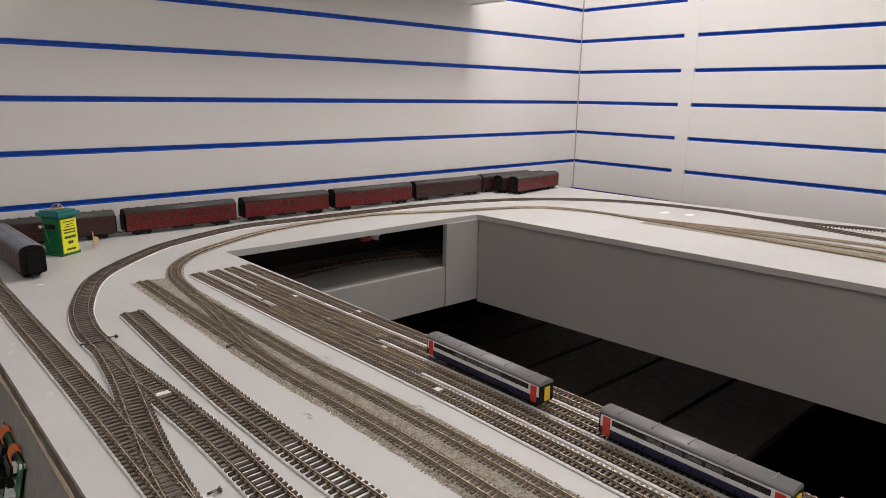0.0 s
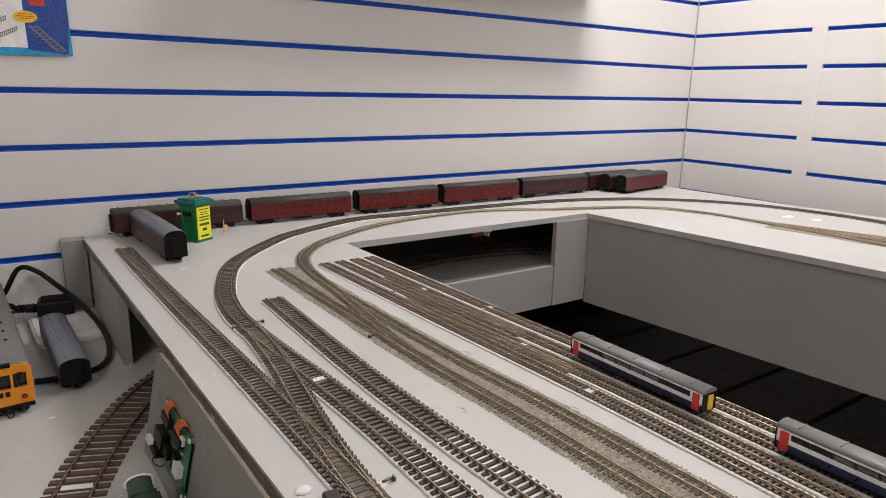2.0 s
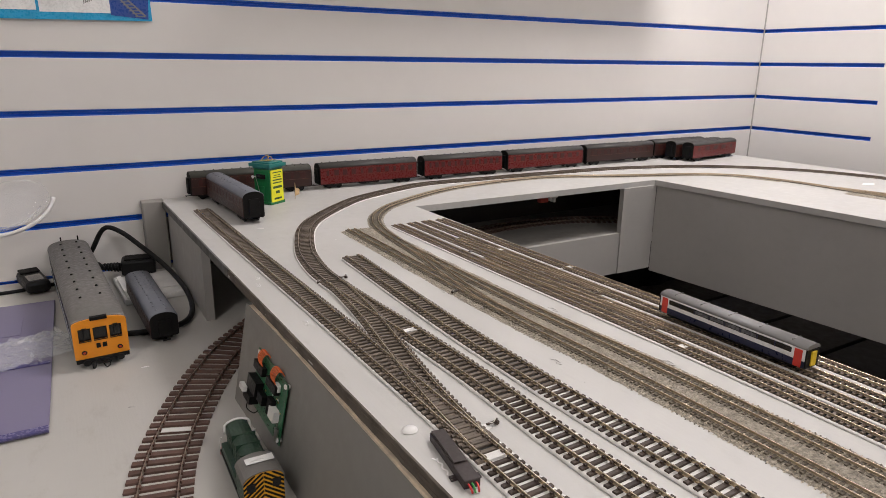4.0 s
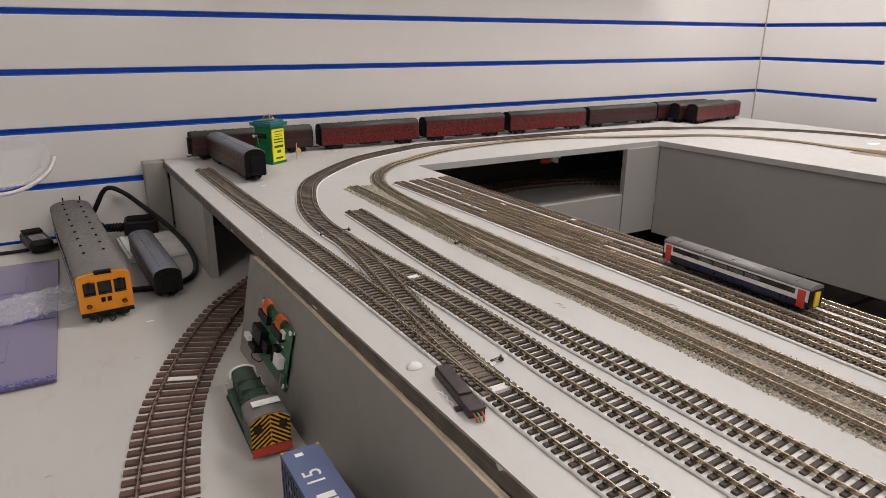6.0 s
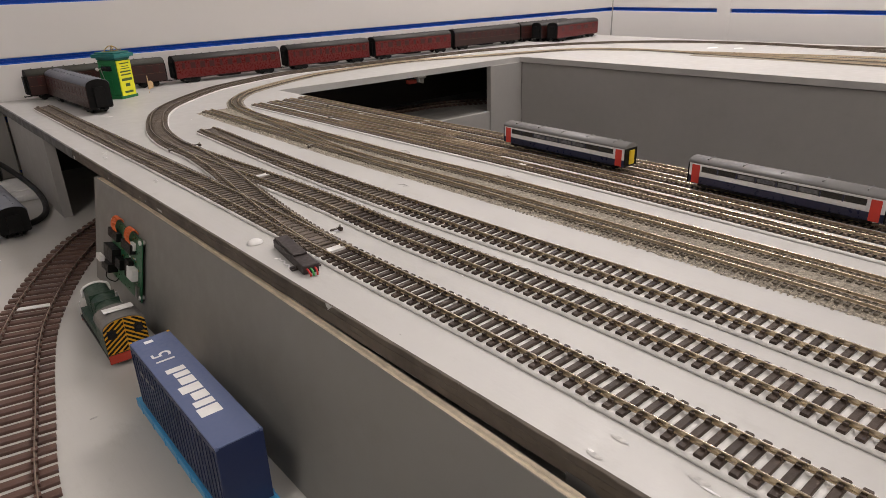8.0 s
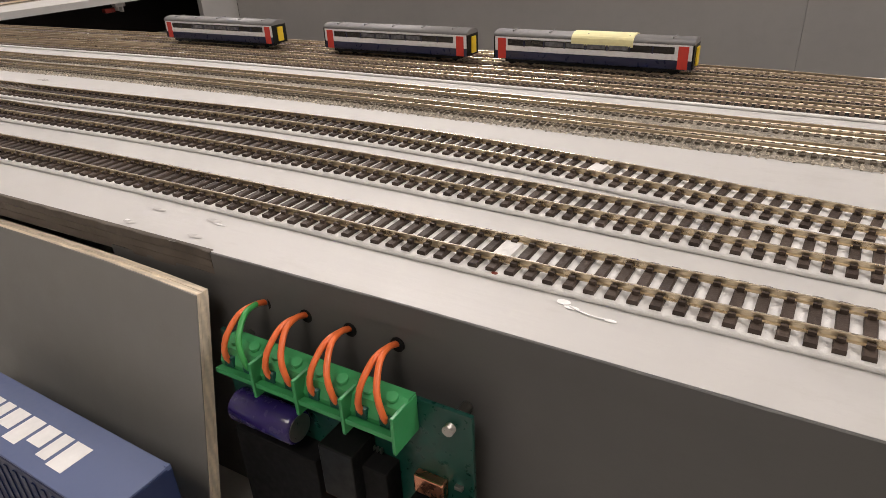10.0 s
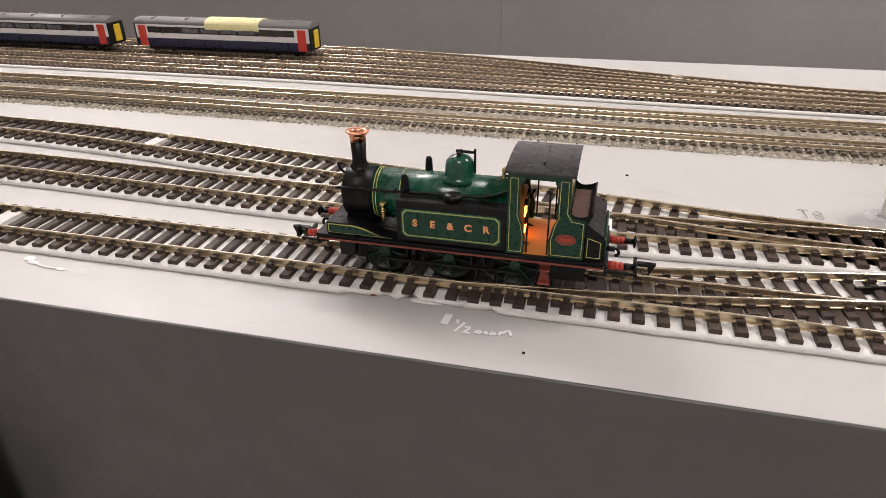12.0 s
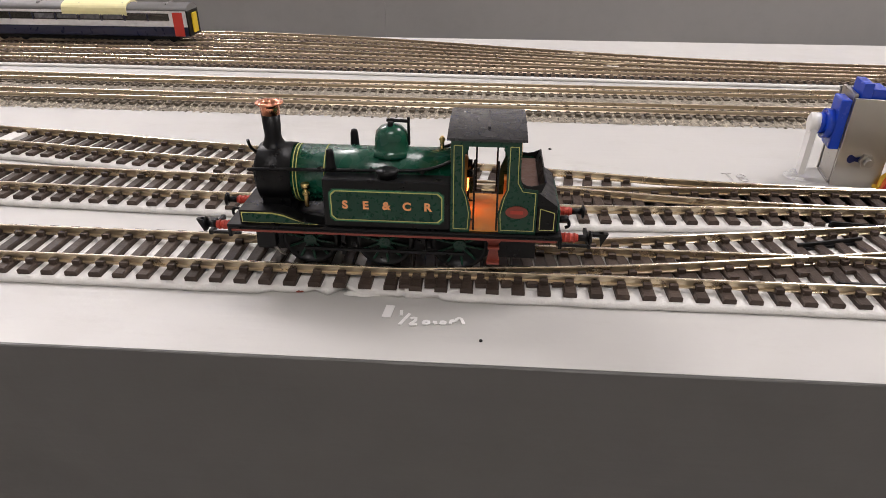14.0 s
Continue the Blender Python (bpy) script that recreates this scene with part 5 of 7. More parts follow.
        prism(bm, [(0.0205, FP + 0.0004), (0.0420, FP + 0.0004), (0.0420, FP + 0.0036), (0.0332, FP + 0.0037), (0.0302, FP + 0.0031), (0.0252, FP + 0.0010)], *sorted((s * 0.0137, s * 0.01392)), "x")
        p("splasher_line", bm, "gold", spl)
        bm = bmesh.new()
        prism(bm, [(0.0215, FP + 0.0006), (0.0417, FP + 0.0006), (0.0417, FP + 0.0034), (0.0333, FP + 0.0033), (0.0304, FP + 0.0027), (0.0254, FP + 0.0010)], *sorted((s * 0.0138, s * 0.01402)), "x")
        p("splasher_panel", bm, "loco_green", spl)
    # cab: sides with a shaped doorway, ends with round windows, bunker, roof
    EZ = 0.0428
    for s in (-1, 1):
        xs = sorted((s * 0.0136, s * 0.0142))
        bm = bmesh.new()
        prism(bm, [(-0.0160, FP), (-0.0212, FP), (-0.0216, FP + 0.006), (-0.0206, FP + 0.0105), (-0.0196, FP + 0.0130), (-0.0196, EZ - 0.0045), (-0.0206, EZ - 0.0030), (-0.0206, EZ), (-0.0160, EZ)], *xs, "x")
        side = p("cab_side_front", bm, "loco_green")
        bm = bmesh.new()
        prism(bm, [(-0.0290, FP), (-0.0390, FP), (-0.0390, FP + 0.0135), (-0.0352, FP + 0.0140), (-0.0343, FP + 0.0160), (-0.0340, EZ - 0.003), (-0.0340, EZ), (-0.0296, EZ), (-0.0296, EZ - 0.0030), (-0.0306, EZ - 0.0045), (-0.0306, FP + 0.0130), (-0.0296, FP + 0.0105), (-0.0286, FP + 0.006)], *xs, "x")
        rear = p("cab_side_rear", bm, "loco_green")
        p("cab_head", boxes((xs[0], xs[1], -0.0298, -0.0204, EZ - 0.0022, EZ)), "loco_green")
        for pts, who in (([(-0.0168, FP + 0.001), (-0.0168, EZ - 0.002), (-0.0190, EZ - 0.002), (-0.0190, FP + 0.0135), (-0.0200, FP + 0.0108), (-0.0209, FP + 0.006), (-0.0206, FP + 0.001), (-0.0168, FP + 0.001)], side),
                         ([(-0.0296, FP + 0.001), (-0.0293, FP + 0.006), (-0.0302, FP + 0.0108), (-0.0312, FP + 0.0135), (-0.0312, EZ - 0.002), (-0.0334, EZ - 0.002), (-0.0336, FP + 0.0155), (-0.0350, FP + 0.0130), (-0.0384, FP + 0.0126), (-0.0384, FP + 0.001), (-0.0296, FP + 0.001)], rear)):
            bm = bmesh.new()
            for (ya, za), (yb, zb) in zip(pts, pts[1:]):
                cyl(bm, (s * 0.01425, ya, za), (s * 0.01425, yb, zb), 0.00011, seg=5)
            p("lining", bm, "gold", who)
        bm = bmesh.new()
        lathe(bm, (s * 0.0142, -0.0337, FP + 0.0068), [(0.0030, 0), (0.0030, s * 0.0003)], 24, "x")
        bmesh.ops.scale(bm, vec=(1, 1, 0.62), verts=bm.verts, space=Matrix.Translation((0, 0.0337, -FP - 0.0068)))
        plate = p("number_plate", bm, "red_lining", rear, "oval red plate with illegible raised marks")
        bm = bmesh.new()
        box(bm, *sorted((s * 0.0144, s * 0.01462)), -0.0354, -0.0320, FP + 0.0063, FP + 0.0073)
        p("plate_bar", bm, "red", plate)
        bm = bmesh.new()
        cyl(bm, (s * 0.0144, -0.0222, FP + 0.001), (s * 0.0144, -0.0222, EZ - 0.006), 0.0003, seg=6)
        cyl(bm, (s * 0.0144, -0.0284, FP + 0.001), (s * 0.0144, -0.0284, EZ - 0.006), 0.0003, seg=6)
        p("grab_rail", bm, "loco_black")
    for y, who in ((-0.0163, "cab_front"), (-0.0338, "cab_back")):
        bm = bmesh.new()
        holes = [(-0.0080, 0.0375), (0.0080, 0.0375)]
        ring = 20
        # two-pane wall with round openings, made of a frame of strips
        z0 = 0.0310 if who == "cab_front" else FP + 0.0125
        for hx, hz in holes:
            lo, hi = (-0.0136, 0.0) if hx < 0 else (0.0, 0.0136)
            outer = []
            for i in range(ring):
                a = 2 * math.pi * i / ring
                c, s_ = math.cos(a), math.sin(a)
                k = min((hi - hx) / c if c > 1e-6 else (lo - hx) / c if c < -1e-6 else 9, (EZ - hz) / s_ if s_ > 1e-6 else (z0 - hz) / s_ if s_ < -1e-6 else 9)
                outer.append((hx + c * k, hz + s_ * k))
            for yy, flip in ((y - 0.0003, False), (y + 0.0003, True)):
                vi = [bm.verts.new((hx + 0.0034 * math.cos(2 * math.pi * i / ring), yy, hz + 0.0034 * math.sin(2 * math.pi * i / ring))) for i in range(ring)]
                vo = [bm.verts.new((ox, yy, oz)) for ox, oz in outer]
                for i in range(ring):
                    f = (vi[i], vo[i], vo[(i + 1) % ring], vi[(i + 1) % ring])
                    bm.faces.new(f[::-1] if flip else f)
        if who == "cab_front":
            box(bm, -0.0136, 0.0136, y - 0.0003, y + 0.0003, FP, z0)
        wall = p(who, bm, "loco_green")
        for hx, hz in holes:
            bm = bmesh.new()
            lathe(bm, (hx, y, hz), [(0.0033, -0.0005), (0.0039, -0.0005), (0.0039, 0.0005), (0.0033, 0.0005)], 24, "y")
            p("spectacle_ring", bm, "brass", wall)
    bm = bmesh.new()
    n = 12
    prof = [(0.0148 * (1 - 2 * i / n), EZ + 0.0002 + 0.0012 * (1 - (1 - 2 * i / n) ** 2)) for i in range(n + 1)]
    prism(bm, prof + [(x, z - 0.0007) for x, z in prof[::-1]], -0.0354, -0.0150, "y")
    p("cab_roof", bm, "loco_grey")
    p("roof_rib", boxes((-0.0080, 0.0080, -0.0259, -0.0253, EZ + 0.0008, EZ + 0.0016)), "loco_grey")
    # Floor, backhead and benches carry the fire's orange glow as colour.
    p("cab_floor", boxes((-0.0135, 0.0135, -0.0385, -0.0166, FP, FP + 0.0006)), "orange_cab")
    bm = bmesh.new()
    lathe(bm, (0, -0.0200, BC - 0.001), [(0.0074, 0), (0.0078, 0.0006), (0.0078, 0.0038)], 28, "y")
    box(bm, -0.0076, 0.0076, -0.0200, -0.0166, FP + 0.0006, BC - 0.001)
    back = p("backhead", bm, "orange_cab", e, "boiler backhead with the orange firebox glow in its colour")
    bm = bmesh.new()
    box(bm, -0.0022, 0.0022, -0.0206, -0.0200, FP + 0.0050, FP + 0.0085, 0.0003)
    cyl(bm, (-0.0035, -0.0200, BC + 0.0025), (-0.0035, -0.0215, BC + 0.0025), 0.0012, seg=10)
    cyl(bm, (0.0035, -0.0200, BC + 0.0030), (0.0035, -0.0212, BC + 0.0030), 0.0014, seg=10)
    cyl(bm, (0, -0.0204, BC + 0.0010), (0.0030, -0.0222, BC + 0.0045), 0.0004, seg=6)
    p("cab_gear", bm, "loco_black", back)
    p("firehole", boxes((-0.0026, 0.0026, -0.02035, -0.02002, FP + 0.0022, FP + 0.0050), (-0.0040, 0.0030, -0.02035, -0.02002, FP + 0.0086, FP + 0.0120)), "fire", back, "glowing orange firebox opening")
    p("bench", boxes((-0.0132, -0.0085, -0.0334, -0.0306, FP + 0.0006, FP + 0.0075), (0.0085, 0.0132, -0.0334, -0.0306, FP + 0.0006, FP + 0.0075)), "orange_cab")
    bunker = p("bunker", boxes((-0.0136, 0.0136, -0.0446, -0.0390, FP, FP + 0.0085), bevel=0.0004), "loco_black")
    bm = bmesh.new()
    prism(bm, [(-0.0446, FP + 0.0085), (-0.0390, FP + 0.0085), (-0.0390, FP + 0.0128)], -0.0136, 0.0136, "x")
    p("bunker_slope", bm, "loco_black", bunker)
    bm = bmesh.new()
    for a, b in ((-0.0140, -0.0136), (0.0136, 0.0140)):
        prism(bm, [(-0.0340, FP + 0.0128), (-0.0340, FP + 0.0172), (-0.0347, FP + 0.0156), (-0.0358, FP + 0.0148), (-0.0372, FP + 0.0146), (-0.0390, FP + 0.0150), (-0.0410, FP + 0.0160), (-0.0404, FP + 0.0144), (-0.0398, FP + 0.0128)], a, b, "x")
    prism(bm, [(-0.0398, FP + 0.0128), (-0.0404, FP + 0.0144), (-0.0410, FP + 0.0160), (-0.0406, FP + 0.0160), (-0.0400, FP + 0.0144), (-0.0394, FP + 0.0128)], -0.0136, 0.0136, "x")
    p("bunker_rail", bm, "loco_black", bunker)
    p("bunker_floor", boxes((-0.0134, 0.0134, -0.0393, -0.0344, FP + 0.0126, FP + 0.0131)), "sleeper_o", bunker, "brown coal space floor")
    p("tool_box", boxes((-0.0120, 0.0120, -0.0455, -0.0447, FP, FP + 0.0070), bevel=0.0003), "loco_green", bunker)
    for s in (-1, 1):
        bm = bmesh.new()
        pts = [(-0.0438, FP + 0.0012), (-0.0400, FP + 0.0012), (-0.0400, FP + 0.0078), (-0.0438, FP + 0.0066), (-0.0438, FP + 0.0012)]
        for (ya, za), (yb, zb) in zip(pts, pts[1:]):
            cyl(bm, (s * 0.0137, ya, za), (s * 0.0137, yb, zb), 0.00012, seg=5)
        p("bunker_line", bm, "gold", bunker)
    bm = bmesh.new()
    cyl(bm, (-0.0104, -0.0455, FP + 0.0035), (-0.0104, -0.0480, FP + 0.0035), 0.0009, seg=10)
    p("lamp_bracket", bm, "loco_black")
    return e


ENGINE_S = 0.973
make_engine(Matrix.Translation((-1.6715, -1.5980, TOP + 0.0065)) @ Matrix.Rotation(radians(-0.6), 4, "Z") @ Matrix.Diagonal((ENGINE_S * 0.90, ENGINE_S, ENGINE_S * 0.955, 1)))


# ---- other things on the upper board ----
def make_tower():
    t = thing("signal_tower", "green model tower with teal roof and bright yellow sign board", "model building", pose(-1.571, -0.131, TOP, 0, 0, -58))
    part("base", boxes((-0.021, 0.021, -0.019, 0.019, 0.0, 0.005), bevel=0.0008), "tower_green", t)
    body = part("body", boxes((-0.0185, 0.0185, -0.017, 0.017, 0.005, 0.064), bevel=0.0015), "tower_green", t)
    part("door", boxes((-0.0055, 0.0055, -0.0182, -0.0169, 0.008, 0.033), bevel=0.0004), "tower_green", body)
    part("window", boxes((-0.011, 0.009, -0.0179, -0.0169, 0.046, 0.054)), "glass_dark", body)
    part("window_frame", boxes((-0.0125, 0.0105, -0.0183, -0.0168, 0.0545, 0.056), (-0.0125, 0.0105, -0.0183, -0.0168, 0.044, 0.0455)), "tower_green", body)
    bm = bmesh.new()
    cyl(bm, (-0.013, -0.018, 0.050), (-0.013, -0.026, 0.050), 0.0008, seg=8)
    cyl(bm, (-0.013, -0.024, 0.0485), (-0.013, -0.0265, 0.0515), 0.0022, seg=12)
    part("lamp", bm, "white", t)
    bm = bmesh.new()
    cyl(bm, (-0.012, -0.019, 0.049), (-0.004, -0.019, 0.020), 0.0006, seg=6)
    part("stay", bm, "steel", t)
    bm = bmesh.new()
    for k, (a, z0, z1) in enumerate(((0.0195, 0.064, 0.0675), (0.0245, 0.0675, 0.0735), (0.020, 0.0735, 0.0765))):
        box(bm, -a, a, -a * 0.9, a * 0.9, z0, z1, 0.0006)
    roof = part("roof", bm, "tower_teal", t)
    for i in range(7):
        bm = bmesh.new()
        y = -0.010 + i * 0.0033
        cyl(bm, (-0.010, y, 0.0765), (0.010, y + 0.001, 0.0785), 0.0007, seg=6)
        part("roof_rod", bm, "brass", roof)
    for pts in ([(-0.010, -0.006, 0.0770), (-0.004, 0.0, 0.0850), (0.006, 0.004, 0.0830), (0.011, 0.002, 0.0775)], [(-0.008, 0.008, 0.0770), (0.0, 0.003, 0.0860), (0.008, -0.004, 0.0800)]):
        bm = bmesh.new()
        tube(bm, pts, 0.0008)
        part("twisted_wire", bm, "brass", roof)
    sign = part("sign_board", boxes((0.0187, 0.0208, -0.0155, 0.0155, 0.004, 0.062), bevel=0.0003), "sign_yellow", t, "bright yellow sign with dark printed bars")
    for z, w, h in ((0.0575, 0.011, 0.0016), (0.0525, 0.008, 0.0012), (0.0490, 0.010, 0.0012), (0.0440, 0.012, 0.0022), (0.0390, 0.0115, 0.0022), (0.0310, 0.0115, 0.0042), (0.0220, 0.005, 0.0050), (0.0105, 0.0095, 0.0034)):
        part("sign_bar", boxes((0.0208, 0.0211, -w, w, z - h / 2, z + h / 2)), "sign_ink", sign)
    return t


make_tower()
flag = thing("card_marker", "small tan card marker standing beside the tower", "marker", pose(-1.520, -0.122, TOP, 0, 0, 20))
bm = bmesh.new()
cyl(bm, (0, 0, 0), (0.0006, 0, 0.031), 0.0005, 0.0002, 6)
part("pin", bm, "wood_tan", flag)
bm = bmesh.new()
prism(bm, [(0.0006, 0.006), (0.010, 0.008), (0.011, 0.017), (0.006, 0.021), (0.0025, 0.020), (0.0014, 0.030), (0.0004, 0.029)], -0.0004, 0.0004, "y")
part("card", bm, "wood_tan", flag)

motor = thing("point_motor", "black plastic point motor with red and green wires", "point motor")
part("case", boxes((-0.0068, 0.0068, -0.0300, 0.0310, 0.0004, 0.0098), bevel=0.0008), "motor_case", motor)
part("cover", boxes((-0.0058, 0.0058, -0.0290, 0.0120, 0.0098, 0.0122), bevel=0.0006), "motor_case", motor)
for s, y in ((-1, 0.021), (-1, -0.016), (1, 0.018)):
    bm = bmesh.new()
    box(bm, *sorted((s * 0.0066, s * 0.0118)), y - 0.0026, y + 0.0026, 0.0004, 0.0024, 0.0003)
    cyl(bm, (s * 0.0098, y, 0.0024), (s * 0.0098, y, 0.0034), 0.0016, seg=10)
    part("lug", bm, "motor_case", motor)
for k, (x, mat) in enumerate(((-0.003, "wire_red"), (0.0005, "wire_green"), (0.0035, "wire_red"))):
    bm = bmesh.new()
    tube(bm, [(x, 0.031, 0.006), (x, 0.0335, 0.0058), (x * 0.9, 0.036, 0.0035), (x * 0.8, 0.0365, 0.0006)], 0.0008)
    ob = part("wire", bm, mat, motor)
motor.matrix_world = between(-1.6945, -0.958, -1.7035, -1.0200, TOP) @ Matrix.Diagonal((0.82, 0.96, 0.66, 1))

# servo on a bent steel bracket
servo = thing("servo_mount", "blue servo motor on a bent steel bracket with white horn", "servo", pose(-1.5850, -1.7585, TOP, 0, 0, -10))
part("bracket", boxes((-0.0075, 0.0075, -0.0125, 0.0010, 0.0, 0.0010), (-0.0075, 0.0075, -0.0010, 0.0004, 0.0, 0.0350), bevel=0.0002), "steel", servo)
part("side_plate", boxes((-0.0100, -0.0088, -0.0160, 0.0006, 0.0, 0.0340), bevel=0.0002), "steel_dark", servo)
part("far_plate", boxes((0.0088, 0.0100, -0.0160, 0.0006, 0.0, 0.0340), bevel=0.0002), "steel_dark", servo)
bm = bmesh.new()
prism(bm, [(-0.0040 - 0.0014 * math.cos(a), 0.0112 + 0.0017 * math.sin(a)) for a in [math.pi * (-0.5 + k / 6) + math.pi for k in range(7)]] + [(-0.0092, 0.0129), (-0.0092, 0.0095)], -0.01012, -0.0099, "x")
part("slot", bm, "servo_dark", servo, "dark slot in the steel plate")
bm = bmesh.new()
cyl(bm, (-0.0100, -0.0090, 0.0112), (-0.0118, -0.0090, 0.0112), 0.0026, seg=6)
nut = part("nut", bm, "steel", servo)
bm = bmesh.new()
cyl(bm, (-0.0118, -0.0090, 0.0112), (-0.0146, -0.0090, 0.0112), 0.0014, seg=14)
part("stud", bm, "steel", nut)
case = part("servo_case", boxes((-0.0090, 0.0010, 0.0008, 0.0046, 0.0140, 0.0330), bevel=0.0006), "servo", servo, "translucent blue plastic servo case")
part("case_top", boxes((-0.0075, 0.0030, -0.0105, -0.0050, 0.0330, 0.0372), bevel=0.0005), "servo", case)
part("case_tab", boxes((-0.0082, 0.0030, -0.0050, -0.0016, 0.0330, 0.0392), bevel=0.0004), "servo", case)
bm = bmesh.new()
cyl(bm, (-0.004, 0.0046, 0.0225), (-0.004, 0.0072, 0.0225), 0.0056, seg=24)
cyl(bm, (-0.004, 0.0072, 0.0225), (-0.004, 0.0088, 0.0225), 0.0040, seg=20)
part("gear_boss", bm, "servo", case)
bm = bmesh.new()
lathe(bm, (-0.004, 0.0086, 0.0225), [(0.0038, 0), (0.0038, 0.0030), (0.0030, 0.0036)], 18, "y")
prism(bm, [(-0.0074, 0.0225), (-0.0006, 0.0225), (-0.0018, 0.0020), (-0.0062, 0.0020)], 0.0092, 0.0114, "y")
part("horn", bm, "white", servo, "white plastic servo horn")
for k, mat in enumerate(("wire_yellow", "wire", "wire_red", "wire_brown")):
    bm = bmesh.new()
    y = -0.0172 - 0.0013 * k
    tube(bm, [(-0.0050, y + 0.001, 0.0120), (-0.0105, y - 0.001, 0.0135), (-0.0135, y - 0.0005, 0.0095), (-0.0112, y + 0.001, 0.0055), (-0.0120, y + 0.002, 0.0018), (-0.0070, y + 0.003, 0.0012)], 0.0008)
    part("wire", bm, mat, servo)
part("back_case", boxes((-0.0068, 0.0068, -0.0240, -0.0012, 0.0135, 0.0325), bevel=0.0006), "servo", servo)


def blob(name, label, x, y, rx, ry, h, mat, seed, cat="glue"):
    rnd = random.Random(seed)
    bm = bmesh.new()
    n = 18
    top = bm.verts.new((0, 0, h))
    rings = []
    for f, z in ((0.55, 0.85), (0.88, 0.45), (1.0, 0.02)):
        rings.append([bm.verts.new((rx * f * math.cos(2 * math.pi * i / n) * (1 + 0.16 * noise.noise(Vector((i * 0.7, seed, f)))), ry * f * math.sin(2 * math.pi * i / n) * (1 + 0.16 * noise.noise(Vector((seed, i * 0.7, f)))), h * z)) for i in range(n)])
    for i in range(n):
        bm.faces.new((top, rings[0][i], rings[0][(i + 1) % n]))
        for a, b in zip(rings, rings[1:]):
            bm.faces.new((a[i], b[i], b[(i + 1) % n], a[(i + 1) % n]))
    for f in bm.faces:
        f.smooth = True
    ob = part(name, bm, mat)
    ob.location = (x, y, TOP + 0.0003)
    return tagged(ob, label, cat)


blob("glue_blob", "round white glue blob on the grey board", -1.7065, -0.942, 0.0062, 0.0052, 0.0030, "white", 1)
blob("glue_blob", "clear glue smear beside the turnout on the board", -1.6585, -0.965, 0.006, 0.004, 0.0015, "white", 2)
for k, (x, y, rx, ry, h) in enumerate(((-1.5870, -1.7440, 0.0040, 0.0022, 0.0012), (-1.5905, -1.7465, 0.0022, 0.0028, 0.0009), (-1.5845, -1.7465, 0.0016, 0.0020, 0.0022))):
    blob("glue_blob", "clear hardened glue under the white servo horn", x, y, rx, ry, h, "bag", 50 + k)
blob("paint_chip", "small white chip lying on the grey board", -1.640, -0.318, 0.006, 0.003, 0.0010, "white", 4, "debris")
blob("paint_chip", "pale chip lying on the board beside the far track", -0.345, -0.545, 0.020, 0.010, 0.0012, "chalk", 6, "debris")
blob("paint_chip", "pale chip lying on the board beside the far track", -0.325, -0.60, 0.016, 0.010, 0.0012, "chalk", 7, "debris")


def strokes(name, label, lines, mat, w=0.0006, cat="writing"):
    """Hand-drawn marks on the board: short flat ribbons."""
    bm = bmesh.new()
    for line in lines:
        pts = spline(line, 0.0008)
        if len(pts) > 1:
            sweep(bm, pts, [(-w, 0.0), (w, 0.0), (w, 0.0002), (-w, 0.0002)])
    ob = part(name, bm, mat)
    ob.location.z = TOP + 0.0003
    return tagged(ob, label, cat)


strokes("chalk_mark", "white hand-painted block mark on the board", [[(-1.6905, -1.5978), (-1.6965, -1.5972)]], "chalk", 0.0012)
H0 = (-1.6966, -1.6004)


def hand(pts):
    return [(H0[0] + v, H0[1] - u) for u, v in pts]


strokes("chalk_note", "white handwritten note 1/2000m on the grey board", [hand([(0.0006, 0.0040), (0.0008, 0.0012)]), hand([(0.0030, 0.0026), (0.0006, -0.0030)]),
        hand([(0.0034, 0.0004), (0.0048, 0.0008), (0.0046, -0.0008), (0.0034, -0.0024), (0.0054, -0.0022)]),
        hand([(0.0070, -0.0008), (0.0082, -0.0004), (0.0084, -0.0016), (0.0072, -0.0018), (0.0070, -0.0008)]), hand([(0.0094, -0.0008), (0.0104, -0.0008), (0.0102, -0.0016), (0.0094, -0.0014)]),
        hand([(0.0114, -0.0006), (0.0126, -0.0004), (0.0126, -0.0014), (0.0114, -0.0014), (0.0114, -0.0006)]),
        hand([(0.0140, -0.0014), (0.0144, 0.0006), (0.0152, -0.0004), (0.0156, 0.0008), (0.0166, 0.0014), (0.0176, -0.0012)])], "chalk", 0.00042)
for x, y, rx, ry, mat in ((-1.6890, -1.4415, 0.0016, 0.0024, "chalk"), (-1.6912, -1.4450, 0.0010, 0.0026, "chalk"), (-1.6930, -1.4580, 0.0008, 0.0022, "chalk"), (-1.7095, -1.2490, 0.0014, 0.0040, "smudge"), (-1.6945, -1.2500, 0.0014, 0.0042, "smudge"), (-1.6925, -1.2835, 0.0016, 0.0045, "smudge"), (-1.7070, -1.2880, 0.0014, 0.0042, "smudge"), (-1.7085, -1.2465, 0.0008, 0.0016, "chalk"), (-1.6945, -1.2890, 0.0006, 0.0040, "chalk")):
    blob("paint_mark", "white paint dab on the grey board" if mat == "chalk" else "grey rubbed smudge on the grey board", x, y, rx, ry, 0.00006, mat, int(-y * 1000), "paint mark")
strokes("paint_drip", "white paint streak on the grey board near its edge", [[(-1.6905, -1.4440), (-1.6925, -1.4490), (-1.6932, -1.4540), (-1.6930, -1.4570)]], "chalk", 0.0003, "paint mark")
strokes("paint_scribble", "white scribble beside the point motor", [[(-1.7065, -0.981), (-1.708, -0.985), (-1.7068, -0.988), (-1.709, -0.992), (-1.7078, -0.996), (-1.7100, -1.000)], [(-1.7095, -0.979), (-1.7070, -0.984)]], "chalk", 0.0006, "paint mark")
